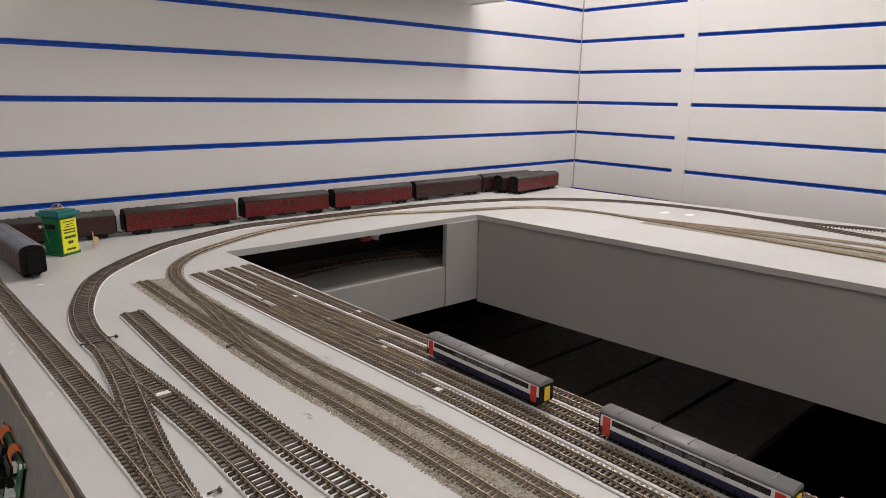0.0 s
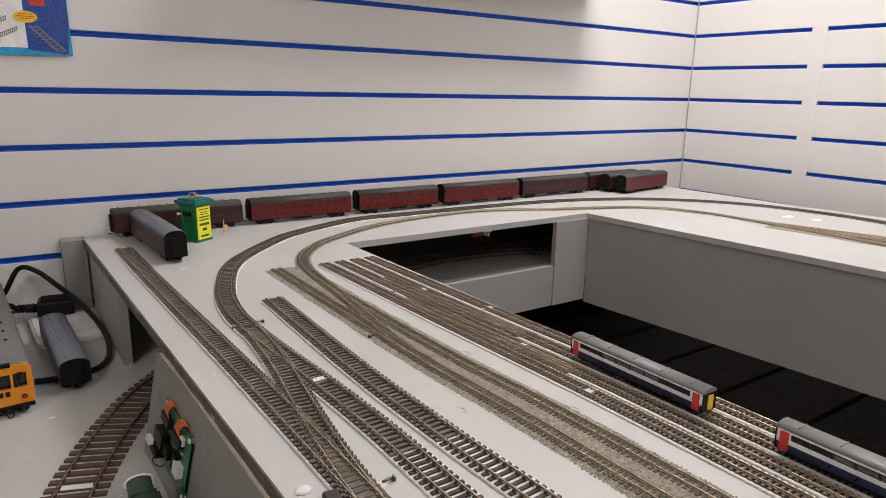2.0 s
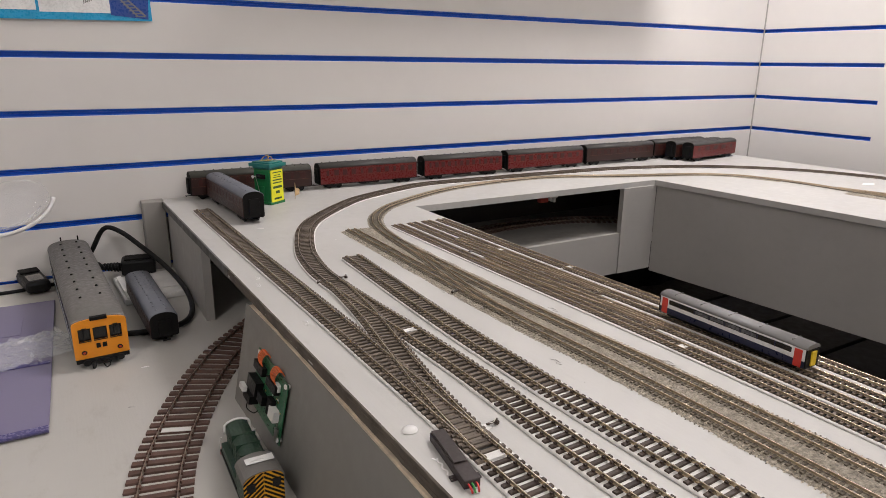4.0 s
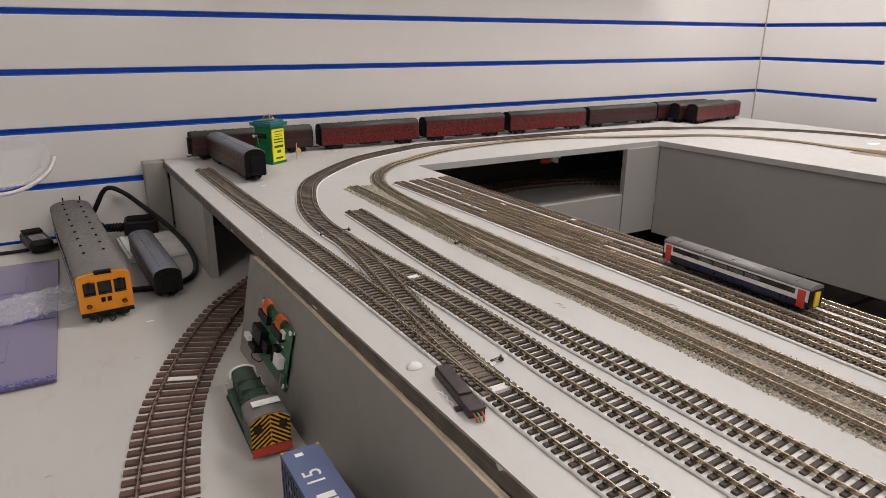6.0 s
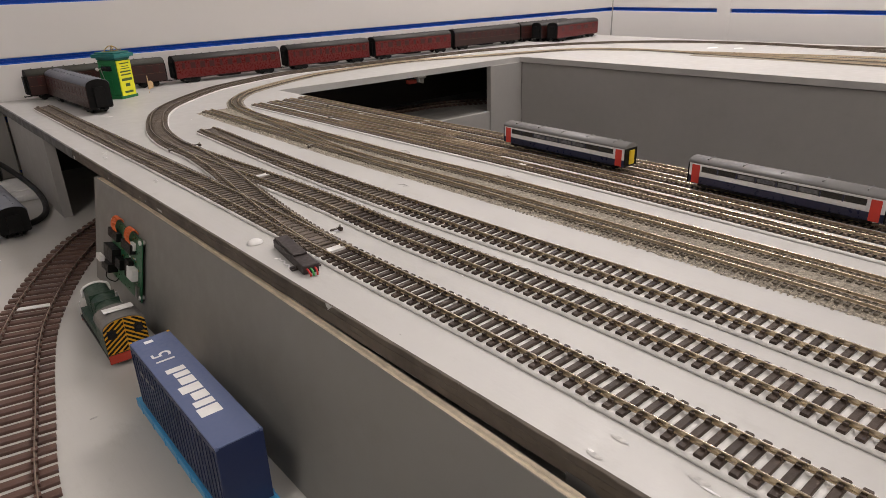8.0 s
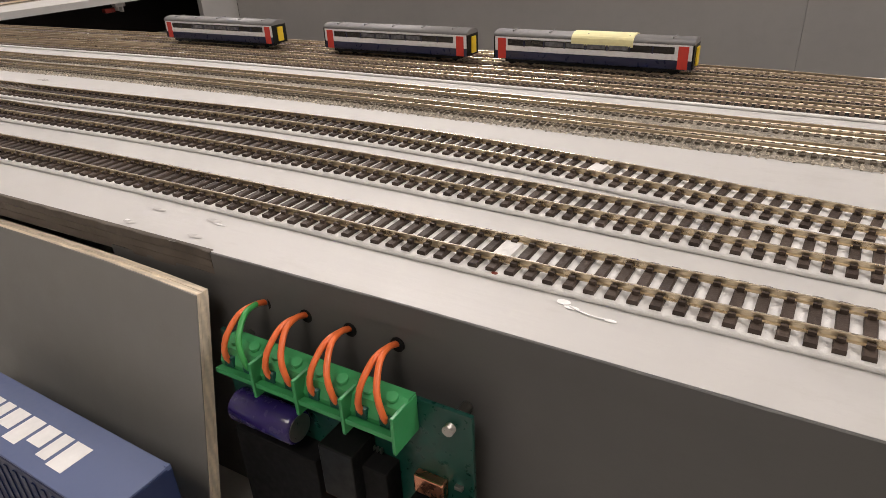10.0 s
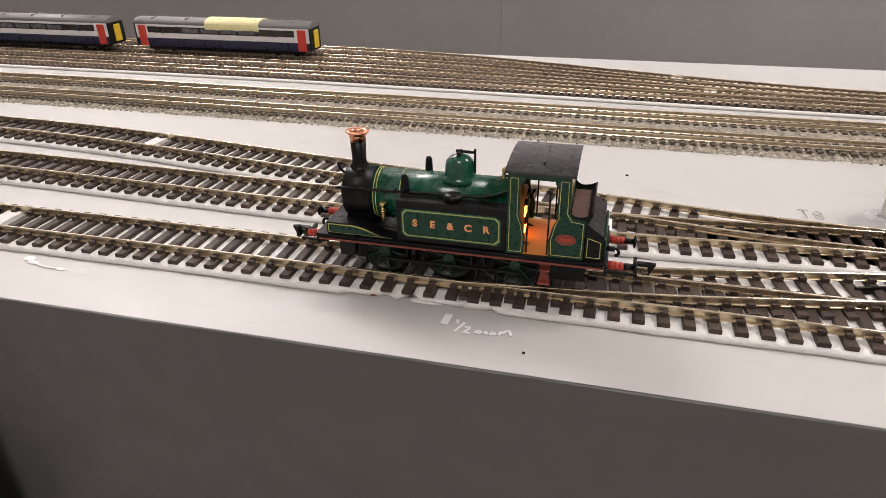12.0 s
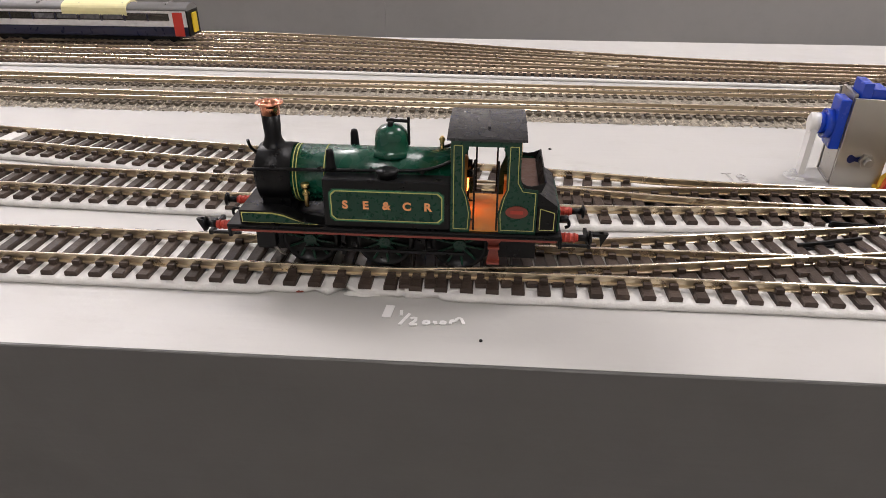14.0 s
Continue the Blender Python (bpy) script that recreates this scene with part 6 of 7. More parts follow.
strokes("pencil_note", "faint pencil letters on the grey board", [[(-1.5865, -1.7175), (-1.5865, -1.7215)], [(-1.5865, -1.7195), (-1.5940, -1.7200)], [(-1.5865, -1.7245), (-1.5890, -1.7262), (-1.5905, -1.7235), (-1.5890, -1.7228), (-1.5865, -1.7245)], [(-1.5905, -1.7235), (-1.5930, -1.7262), (-1.5945, -1.7240), (-1.5925, -1.7230), (-1.5905, -1.7235)]], "pencil", 0.00014)
for k, (x, y) in enumerate(((-1.539, -0.695), (-1.466, -0.80), (-1.545, -0.90), (-1.46, -0.95), (-1.710, -0.550), (-1.706, -0.712), (-1.716, -0.575))):
    strokes("pencil_note", "faint pencil scrawl on the grey board", [[(x, y), (x + 0.003, y - 0.006), (x - 0.001, y - 0.009), (x + 0.002, y - 0.014)], [(x + 0.004, y - 0.002), (x + 0.003, y - 0.010)]], "pencil" if k < 4 else "chalk", 0.00022)
for x, y in ((-1.7045, -1.6225), (-1.563, -1.651)):
    bm = bmesh.new()
    cyl(bm, (0, 0, 0.0001), (0, 0, 0.0004), 0.00045 if x < -1.6 else 0.0007, seg=12)
    ob = part("board_hole", bm, "black_matt")
    ob.location = (x, y, TOP)
    tagged(ob, "small dark drilled hole in the grey board", "hole", group="drilled holes")

for k, (x, y, rx, ry) in enumerate(((-1.6852, -1.5890, 0.0014, 0.0055), (-1.6848, -1.6040, 0.0013, 0.0042), (-1.6838, -1.5960, 0.0010, 0.0060))):
    blob("foam_scrap", "torn white foam shred at the track side", x, y, rx, ry, 0.0007, "foam", 30 + k, "foam scrap")
blob("orange_fleck", "dull orange fleck stuck to the foam edge", -1.6848, -1.5710, 0.0009, 0.0017, 0.0016, "red_lining", 40, "debris")
blob("orange_fleck", "dull orange fleck stuck to the foam edge", -1.6845, -1.4145, 0.0012, 0.0022, 0.0024, "red_lining", 41, "debris")

# red and white sensor under the roof of the tunnel mouth
sensor = thing("tunnel_sensor", "small white sensor with a red lamp hung under the board", "sensor", pose(-1.005, HOLE_N + 0.035, TOP - BOARD_T))
part("body", boxes((-0.010, 0.012, -0.006, 0.006, -0.010, -0.0002), bevel=0.0008), "white", sensor)
part("prong", boxes((0.004, 0.007, -0.005, 0.005, -0.020, -0.010)), "white", sensor)
part("prong", boxes((-0.006, -0.003, -0.005, 0.005, -0.017, -0.010)), "white", sensor)
part("red_plug", boxes((-0.034, -0.012, -0.005, 0.005, -0.018, -0.010), bevel=0.0008), "red", sensor)

# ---- on the lower board ----
def make_old_railcar():
    car = thing("old_railcar", "orange-fronted diesel railcar with grey roof on the lower board", "model railcar", between(-1.900, -0.026, -1.878, -0.431, LOW) @ Matrix.Diagonal((1.63, 1.446, 1.34, 1)))
    # local y runs from the rear to the front
    w, l, zf, eave, top = 0.0190, 0.140, 0.0115, 0.0435, 0.0545
    part("body", boxes((-w, w, -l, l - 0.004, zf, eave), bevel=0.001), "rail_blue", car)
    bm = bmesh.new()
    rows = []
    stations = [-l - 0.0008, l - 0.030, l - 0.016, l - 0.006, l - 0.0022]
    drops = [0, 0, 0.0008, 0.0026, 0.0048]
    for y, d in zip(stations, drops):
        rows.append([bm.verts.new(((w + 0.0004) * math.cos(math.pi * i / 14), y, eave - 0.0004 + (top - d - eave) * math.sin(math.pi * i / 14) ** 0.75)) for i in range(15)])
    for a, b in zip(rows, rows[1:]):
        for i in range(14):
            bm.faces.new((a[i], a[i + 1], b[i + 1], b[i])).smooth = True
    bm.faces.new(rows[0])
    bm.faces.new(rows[-1][::-1])
    bmesh.ops.recalc_face_normals(bm, faces=bm.faces)
    roof = part("roof", bm, "dmu_grey_roof", car)
    for i in range(9):
        for x in (-0.0075, 0.0075):
            y = -l + 0.014 + i * 0.0265 + (0.004 if x > 0 else 0)
            bm = bmesh.new()
            z = eave + (top - eave) * (1 - (x / w) ** 2) ** 0.45
            cyl(bm, (x, y, z - 0.0010), (x, y, z + 0.0010), 0.0012, 0.0009, 8)
            part("vent", bm, "black_matt", roof)
    for x in (-0.010, 0.006):
        bm = bmesh.new()
        cyl(bm, (x, -l + 0.001, eave), (x, -l - 0.0005, top + 0.004), 0.0007, seg=6)
        part("exhaust", bm, "black_matt", car)
    # orange cab front with three windows
    f0, f1 = l - 0.004, l - 0.0002
    bm = bmesh.new()
    strip = [(-w, w, zf - 0.001, 0.0270), (-w, -0.0150, 0.0270, 0.0400), (-0.0066, -0.0048, 0.0270, 0.0400), (0.0048, 0.0066, 0.0270, 0.0400), (0.0150, w, 0.0270, 0.0400)]
    for a, b, c, d in strip:
        box(bm, a, b, f0, f1, c, d)
    prism(bm, [(-w, 0.0400), (w, 0.0400), (w, eave)] + [(w * math.cos(math.pi * i / 12), eave + (top - 0.0055 - eave) * math.sin(math.pi * i / 12) ** 0.75) for i in range(1, 12)] + [(-w, eave)], f0, f1, "y")
    front = part("front", bm, "orange", car, "orange-yellow cab front")
    for x0, x1 in ((-0.0150, -0.0066), (-0.0048, 0.0048), (0.0066, 0.0150)):
        part("window", boxes((x0, x1, f0 + 0.0002, f0 + 0.0012, 0.0270, 0.0400)), "glass_dark", front)
        bm = bmesh.new()
        for a, b, c, d in ((x0, x1, 0.0270, 0.0276), (x0, x1, 0.0394, 0.0400), (x0, x0 + 0.0005, 0.0276, 0.0394), (x1 - 0.0005, x1, 0.0276, 0.0394)):
            box(bm, a, b, f1 - 0.0006, f1 + 0.0003, c, d)
        part("window_frame", bm, "black", front)
    for x in (-0.0108, 0.0108):
        bm = bmesh.new()
        box(bm, x - 0.0016, x + 0.0016, f1, f1 + 0.0012, 0.0392, 0.0408)
        cyl(bm, (x, f1 + 0.0008, 0.0395), (x + 0.0010, f1 + 0.0008, 0.0300), 0.0003, seg=6)
        part("wiper", bm, "black", front)
        bm = bmesh.new()
        cyl(bm, (x * 1.15, f1, 0.0170), (x * 1.15, f1 + 0.0014, 0.0170), 0.0019, seg=14)
        part("lamp", bm, "black", front)
        bm = bmesh.new()
        cyl(bm, (x * 1.15, f1 + 0.0014, 0.0170), (x * 1.15, f1 + 0.0018, 0.0170), 0.0011, seg=12)
        part("lens", bm, "red", front)
    for x in (-0.0022, 0.0022):
        part("code_window", boxes((x - 0.0015, x + 0.0015, f1 - 0.0004, f1 + 0.0004, 0.0195, 0.0240)), "black", front)
    part("destination_box", boxes((-0.0060, 0.0060, f0 - 0.006, f1 + 0.0006, 0.0470, 0.0502), bevel=0.0004), "black_matt", front)
    for s in (-1, 1):
        for i in range(8):
            y = -l + 0.020 + i * 0.031
            x0, x1 = sorted((s * (w + 0.0003), s * (w - 0.0006)))
            part("window", boxes((x0, x1, y - 0.011, y + 0.011, 0.0275, 0.0385), bevel=0.0003), "glass_dark", car)
        x0, x1 = sorted((s * (w + 0.0002), s * (w - 0.0004)))
        part("lining", boxes((x0, x1, -l + 0.002, l - 0.006, 0.0235, 0.0245)), "dmu_white", car)
    part("underframe", boxes((-w * 0.9, w * 0.9, -l + 0.002, l - 0.003, zf - 0.003, zf + 0.0002), (-w * 0.7, w * 0.7, -0.05, 0.05, 0.004, zf - 0.003)), "black_matt", car)
    part("buffer_beam", boxes((-w * 0.98, w * 0.98, l - 0.004, l + 0.0006, 0.0065, zf - 0.0012), bevel=0.0003), "black", car)
    for x in (-0.0115, 0.0115):
        bm = bmesh.new()
        cyl(bm, (x, l, 0.0085), (x, l + 0.005, 0.0085), 0.0011, seg=10)
        cyl(bm, (x, l + 0.005, 0.0085), (x, l + 0.006, 0.0085), 0.0029, seg=16)
        part("buffer", bm, "black", car)
    bm = bmesh.new()
    tube(bm, [(-0.003, l, 0.008), (-0.004, l + 0.004, 0.003), (-0.001, l + 0.005, 0.0012), (0.001, l + 0.003, 0.006)], 0.0005)
    tube(bm, [(0.005, l, 0.008), (0.006, l + 0.004, 0.003), (0.008, l + 0.004, 0.0015), (0.008, l + 0.001, 0.006)], 0.0005)
    box(bm, -0.0050, 0.0050, l + 0.004, l + 0.005, 0.005, 0.0066)
    part("coupling", bm, "black", car)
    for s in (-1, 1):
        bm = bmesh.new()
        bogie(bm, s * (l - 0.040), w * 0.72, 0.0060, 0.0)
        part("bogie", bm, "black", car)
    return car


make_old_railcar()
make_coach("short_coach", "short dark coach with blue-grey roof on the lower board", between(-1.8085, -0.178, -1.7990, -0.394, LOW), 0.213, "maroon_dark", "coach_roof_blue", "", width=0.0370, height=0.0455, windows=8, ends="black_matt", lining=False, seed=21)


def make_shunter():
    e = thing("diesel_shunter", "faded green diesel shunter with wasp-striped end on the lower board", "model locomotive", between(-1.7785, -0.713, -1.7810, -0.820, LOW) @ Matrix.Diagonal((1.0, 1.0, 0.95, 1)))
    # local y: bonnet at -, cab end at +
    part("frame", boxes((-0.0175, 0.0175, -0.052, 0.053, 0.0105, 0.0135), bevel=0.0004), "black", e)
    bm = bmesh.new()
    prism(bm, [(-0.0105, 0.0135), (0.0105, 0.0135), (0.0105, 0.0360)] + [(0.0105 * math.cos(math.pi * i / 10), 0.0360 + 0.0070 * math.sin(math.pi * i / 10)) for i in range(1, 10)] + [(-0.0105, 0.0360)], -0.0500, 0.0230, "y")
    hood = part("bonnet", bm, "shunter_green", e)
    for y in (-0.030, -0.012, 0.006):
        for s in (-1, 1):
            x0, x1 = sorted((s * 0.0104, s * 0.0109))
            part("bonnet_door", boxes((x0, x1, y - 0.0075, y + 0.0075, 0.0160, 0.0345), bevel=0.0002), "shunter_green", hood)
        part("bonnet_strap", boxes((-0.0108, 0.0108, y + 0.0084, y + 0.0090, 0.0362, 0.0433)), "shunter_green", hood)
    bm = bmesh.new()
    tube(bm, [(-0.0120, -0.0500, 0.0300), (-0.0110, -0.0500, 0.0400), (0.0, -0.0500, 0.0440), (0.0110, -0.0500, 0.0400), (0.0120, -0.0500, 0.0300)], 0.0012)
    part("radiator_rim", bm, "white", hood, "white radiator rim")
    part("radiator", boxes((-0.0102, 0.0102, -0.0520, -0.0500, 0.0150, 0.0400), bevel=0.0004), "black_matt", hood)
    for s in (-1, 1):
        x0, x1 = sorted((s * 0.0105, s * 0.0165))
        part("side_box", boxes((x0, x1, -0.046, 0.020, 0.0135, 0.0235), bevel=0.0006), "shunter_green", e)
        part("rail", (lambda bm: tube(bm, [(s * 0.0168, -0.050, 0.0140), (s * 0.0168, -0.050, 0.0250), (s * 0.0160, -0.046, 0.0300)], 0.0006))(bmesh.new()), "white", e)
    bm = bmesh.new()
    outline = [(-0.0172, 0.0135), (0.0172, 0.0135), (0.0172, 0.0390)] + [(0.0172 * math.cos(math.pi * i / 12), 0.0390 + 0.0090 * math.sin(math.pi * i / 12) ** 0.9) for i in range(1, 12)] + [(-0.0172, 0.0390)]
    prism(bm, outline, 0.0232, 0.0520, "y")
    cab = part("cab", bm, "shunter_green", e)
    bm = bmesh.new()
    prof = [(0.0178 * math.cos(math.pi * i / 12), 0.0388 + 0.0098 * math.sin(math.pi * i / 12) ** 0.9) for i in range(13)]
    prism(bm, prof + [(x * 0.97, z - 0.001) for x, z in prof[::-1]], 0.0222, 0.0534, "y")
    part("cab_roof", bm, "dmu_grey_roof", cab, "worn grey cab roof")
    bm = bmesh.new()
    for k in range(2):
        tube(bm, [(-0.012 + 0.0007 * k, 0.036, 0.0474), (-0.004, 0.0345 + 0.002 * k, 0.0496), (0.004, 0.0365, 0.0500), (0.011, 0.0350 + 0.002 * k, 0.0478)], 0.0011)
    box(bm, -0.013, 0.011, 0.031, 0.040, 0.0492, 0.0498)
    part("paper_tag", bm, "white", cab, "crumpled white paper tag on the roof")
    # striped end: yellow sheet with black chevrons
    end = part("end_sheet", (lambda bm: prism(bm, [(x * 0.985, z if z > 0.02 else z + 0.0015) for x, z in outline], 0.0520, 0.0527, "y"))(bmesh.new()), "wasp_yellow", cab, "yellow end with black wasp stripes")
    lim = lambda x: 0.0388 + 0.0078 * max(0.0, 1 - (x / 0.0172) ** 2) ** 0.5
    for s in (-1, 1):
        for k in range(9):
            z0 = 0.0070 + k * 0.0046
            pts = []
            for x in [0.0002 + 0.00168 * j for j in range(11)]:
                za, zb = z0 + (0.0165 - x) * 0.80 - 0.002, z0 + (0.0165 - x) * 0.80 + 0.0004
                za, zb = max(za, 0.0152), min(zb, lim(x))
                if zb - za > 0.0002:
                    pts.append((x, za, zb))
            if len(pts) > 1:
                bm = bmesh.new()
                poly = [(s * x, a) for x, a, b in pts] + [(s * x, b) for x, a, b in pts[::-1]]
                prism(bm, poly, 0.0526, 0.0530, "y")
                part("stripe", bm, "black", end)
    for x in (-0.0108, 0.0108):
        part("window", boxes((x - 0.0036, x + 0.0036, 0.0527, 0.0536, 0.0300, 0.0385), bevel=0.0004), "glass_dark", cab)
    part("buffer_beam", boxes((-0.0172, 0.0172, 0.0520, 0.0540, 0.0060, 0.0140), bevel=0.0004), "red", e)
    part("front_beam", boxes((-0.0172, 0.0172, -0.0540, -0.0520, 0.0060, 0.0140), bevel=0.0004), "red", e)
    for y in (-0.030, -0.003, 0.024):
        for s in (-1, 1):
            bm = bmesh.new()
            cyl(bm, (s * 0.0075, y, 0.0085), (s * 0.0100, y, 0.0085), 0.0085, seg=20)
            part("wheel", bm, "black", e)
    part("outside_frame", boxes((-0.0140, -0.0128, -0.045, 0.045, 0.0045, 0.0110), (0.0128, 0.0140, -0.045, 0.045, 0.0045, 0.0110)), "black_matt", e)
    return e


make_shunter()


def make_container_wagon(m, digits, label):
    w = thing("container_wagon", label, "model wagon", m, "container wagons")
    # local +y is the end with the number
    L, W = 0.0785, 0.0146
    part("deck", boxes((-W - 0.001, W + 0.001, -L - 0.012, L + 0.010, 0.0085, 0.0115), bevel=0.0004), "wagon_blue", w)
    for s in (-1, 1):
        x0, x1 = sorted((s * (W + 0.0006), s * (W + 0.0022)))
        part("side_sill", boxes((x0, x1, -L - 0.012, L + 0.010, 0.0050, 0.0120), bevel=0.0004), "wagon_blue", w)
        for k in range(7):
            y = -L + 0.006 + k * 0.0245
            part("rib", boxes((x0 - 0.0004 if s < 0 else x1, x0 if s < 0 else x1 + 0.0004, y - 0.001, y + 0.001, 0.0050, 0.0120)), "wagon_blue", w)
        bm = bmesh.new()
        bogie(bm, s * (L - 0.016), 0.0115, 0.0056, 0.0)
        part("bogie", bm, "wagon_blue", w)
    for k in range(3):
        part("end_step", boxes((-0.012 + k * 0.009, -0.007 + k * 0.009, L + 0.010, L + 0.013, 0.0085, 0.0150), bevel=0.0004), "wagon_blue", w)
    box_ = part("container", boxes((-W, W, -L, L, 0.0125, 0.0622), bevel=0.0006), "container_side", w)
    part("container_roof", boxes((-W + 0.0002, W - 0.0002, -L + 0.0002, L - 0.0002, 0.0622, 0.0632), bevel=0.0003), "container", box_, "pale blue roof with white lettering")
    for x in (-W + 0.0012, W - 0.0012):
        for y in (-L + 0.0010, L - 0.0010):
            part("corner_casting", boxes((x - 0.0010, x + 0.0010, y - 0.0010, y + 0.0010, 0.0612, 0.0637), bevel=0.0003), "wasp_yellow" if y > 0 else "container", box_)
    for s in (-1, 1):
        for k in range(24):
            y = -L + 0.004 + k * (2 * L - 0.008) / 23
            x0, x1 = sorted((s * W, s * (W + 0.0005)))
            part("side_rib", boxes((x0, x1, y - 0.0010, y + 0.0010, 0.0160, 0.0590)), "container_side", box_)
        x0, x1 = sorted((s * (W + 0.0005), s * (W + 0.0008)))
        for k in range(3):
            part("side_bar", boxes((x0, x1, L - 0.026 - k * 0.012, L - 0.020 - k * 0.012, 0.046 + 0.001 * k, 0.0495)), "poster_grey", box_)
    # roof lettering: the number, then plain bars where the name stands
    up = Matrix.Translation((0, 0, 0.0633))
    lettering(digits, 0.0185, "white", box_, up @ Matrix.Translation((-0.0015, L - 0.0370, 0)) @ Matrix.Rotation(radians(90), 4, "Z"), "roof_number", 0.0001, spacing=1.05)
    y = L - 0.0560
    for k in range(7):
        wd = (0.0058, 0.0062, 0.0090, 0.0092, 0.0090, 0.0066, 0.0098)[k]
        tall = 0.0125 if k in (0, 5) else 0.0098 if k in (1, 2, 4) else 0.0135
        part("roof_bar", boxes((0.0048 - tall, 0.0048, y - wd, y, 0.0632, 0.06335), bevel=0.00005), "white", box_)
        y -= wd + 0.0020
    part("roof_small_bar", boxes((-0.006, 0.000, L - 0.010, L - 0.006, 0.0632, 0.06335)), "chalk", box_)
    return w


make_container_wagon(between(-1.7822, -1.061, -1.7822, -0.904, LOW), "15", "blue container wagon numbered 15 standing against the plywood panel")
make_container_wagon(between(-1.7765, -1.318, -1.7745, -1.161, LOW), "38", "blue container wagon numbered 38 standing against the plywood panel")

# circuit board fixed to the plywood, with looped ribbon wires
pcb = thing("relay_board", "green circuit board with black relays and orange wires on plywood", "circuit board")
board = part("board", boxes((-0.0012, 0.0004, -0.052, 0.046, -0.042, 0.044), bevel=0.0002), "pcb", pcb)
pcb.matrix_world = pose(-1.7425, -0.701, 0.9255, 0, 12, 0) @ Matrix.Diagonal((0.62, 1.02, 0.72, 1))
for y in (0.026, -0.018):
    part("header", boxes((-0.010, -0.0012, y - 0.016, y + 0.014, 0.018, 0.030), bevel=0.0006), "black", board)
    for k in range(6):
        bm = bmesh.new()
        a = y - 0.009 + 0.0027 * k
        tube(bm, [(-0.006, a, 0.029), (-0.0085, a + 0.001, 0.038), (-0.0065, a - 0.002, 0.048), (-0.001, a - 0.004, 0.050), (0.004, a - 0.005, 0.044)], 0.00075)
        part("ribbon_wire", bm, "wire", board)
for y, z, a, b, d, mat in ((0.028, -0.004, 0.018, 0.010, 0.014, "black"), (0.004, -0.010, 0.010, 0.007, 0.010, "black"), (-0.022, -0.006, 0.008, 0.012, 0.008, "black_matt"), (0.034, -0.026, 0.014, 0.006, 0.016, "black"), (-0.034, -0.008, 0.010, 0.008, 0.010, "white"), (-0.030, 0.028, 0.006, 0.005, 0.005, "white"), (-0.044, -0.030, 0.004, 0.008, 0.004, "steel")):
    part("component", boxes((-0.0012 - d, -0.0012, y - a / 1.2, y + a / 1.2, z - b, z + b), bevel=0.0005), mat, board)
part("relay_tag", boxes((-0.0240, -0.0162, 0.036, 0.050, -0.020, -0.012), bevel=0.0002), "white", board)
for y, z in ((0.041, 0.039), (-0.047, 0.039), (-0.047, -0.037)):
    bm = bmesh.new()
    cyl(bm, (0.006, y, z), (-0.003, y, z), 0.0032, seg=12)
    part("standoff", bm, "white", board)
rnd = random.Random(5)
for k in range(26):
    y, z = rnd.uniform(-0.046, 0.040), rnd.uniform(-0.038, 0.012)
    part("chip", boxes((-0.0024, -0.0012, y - rnd.uniform(0.0006, 0.002), y + rnd.uniform(0.0006, 0.002), z - 0.0009, z + 0.0009)), rnd.choice(("black", "steel", "white", "brass")), board)
bm = bmesh.new()
tube(bm, [(-0.012, 0.030, -0.020), (-0.016, 0.030, -0.040), (-0.006, 0.024, -0.046), (-0.001, 0.020, -0.040)], 0.0008)
part("lead", bm, "black", board)

# larger board further along, screw terminals along its top
con = thing("terminal_board", "dark green controller board with green screw terminals and orange wires", "circuit board", pose(-1.7235, -1.366, 0.930))
board = part("board", boxes((-0.0010, 0.0006, -0.060, 0.052, -0.052, 0.043), bevel=0.0002), "pcb_dark", con)
for k in range(4):
    y1 = 0.0420 - k * 0.0204
    y0 = y1 - 0.0200
    bm = bmesh.new()
    prism(bm, [(-0.001, 0.030), (-0.0100, 0.030), (-0.0112, 0.0380), (-0.0092, 0.0436), (-0.0050, 0.0455), (-0.001, 0.0455)], y0, y1, "y")
    prism(bm, [(-0.0112, 0.0330), (-0.0142, 0.0345), (-0.0142, 0.0365), (-0.0112, 0.0360)], y0, y1, "y")
    term = part("terminal", bm, "terminal", board)
    part("terminal_wall", boxes((-0.0150, -0.001, y0 - 0.0004, y0 + 0.0010, 0.0300, 0.0450), bevel=0.0003), "terminal", term)
    for j in (0.25, 0.73):
        yy = y0 + (y1 - y0) * (1 - j)
        bm = bmesh.new()
        cyl(bm, (-0.0060, yy, 0.0440), (-0.0066, yy, 0.0462), 0.0021, seg=12)
        part("terminal_screw", bm, "terminal", term)
        part("wire_mouth", boxes((-0.0120, -0.0100, yy - 0.0022, yy + 0.0022, 0.0370, 0.0412), bevel=0.0002), "pcb_dark", term)
        bm = bmesh.new()
        hy = y1 - 0.0062
        tube(bm, [(-0.0100, yy, 0.0370), (-0.0125, yy, 0.0430), (-0.0105, yy + (hy - yy) * 0.35, 0.0500), (-0.0030, yy + (hy - yy) * 0.75, 0.0555), (0.0050, hy, 0.0552), (0.0110, hy, 0.0530)], 0.0012)
        part("wire", bm, "wire_green" if (k == 0 and j > 0.5) else "wire", term)
    bm = bmesh.new()
    cyl(bm, (0.0096, hy, 0.0530), (0.0106, hy, 0.0530), 0.0028, seg=14)
    part("wire_hole", bm, "black_matt", board)
bm = bmesh.new()
lathe(bm, (-0.0090, 0.0090, 0.0165), [(0.0060, 0), (0.0068, 0.0010), (0.0068, 0.0300), (0.0060, 0.0310)], 28, "y")
can = part("capacitor", bm, "capacitor", board, "purple capacitor")
bm = bmesh.new()
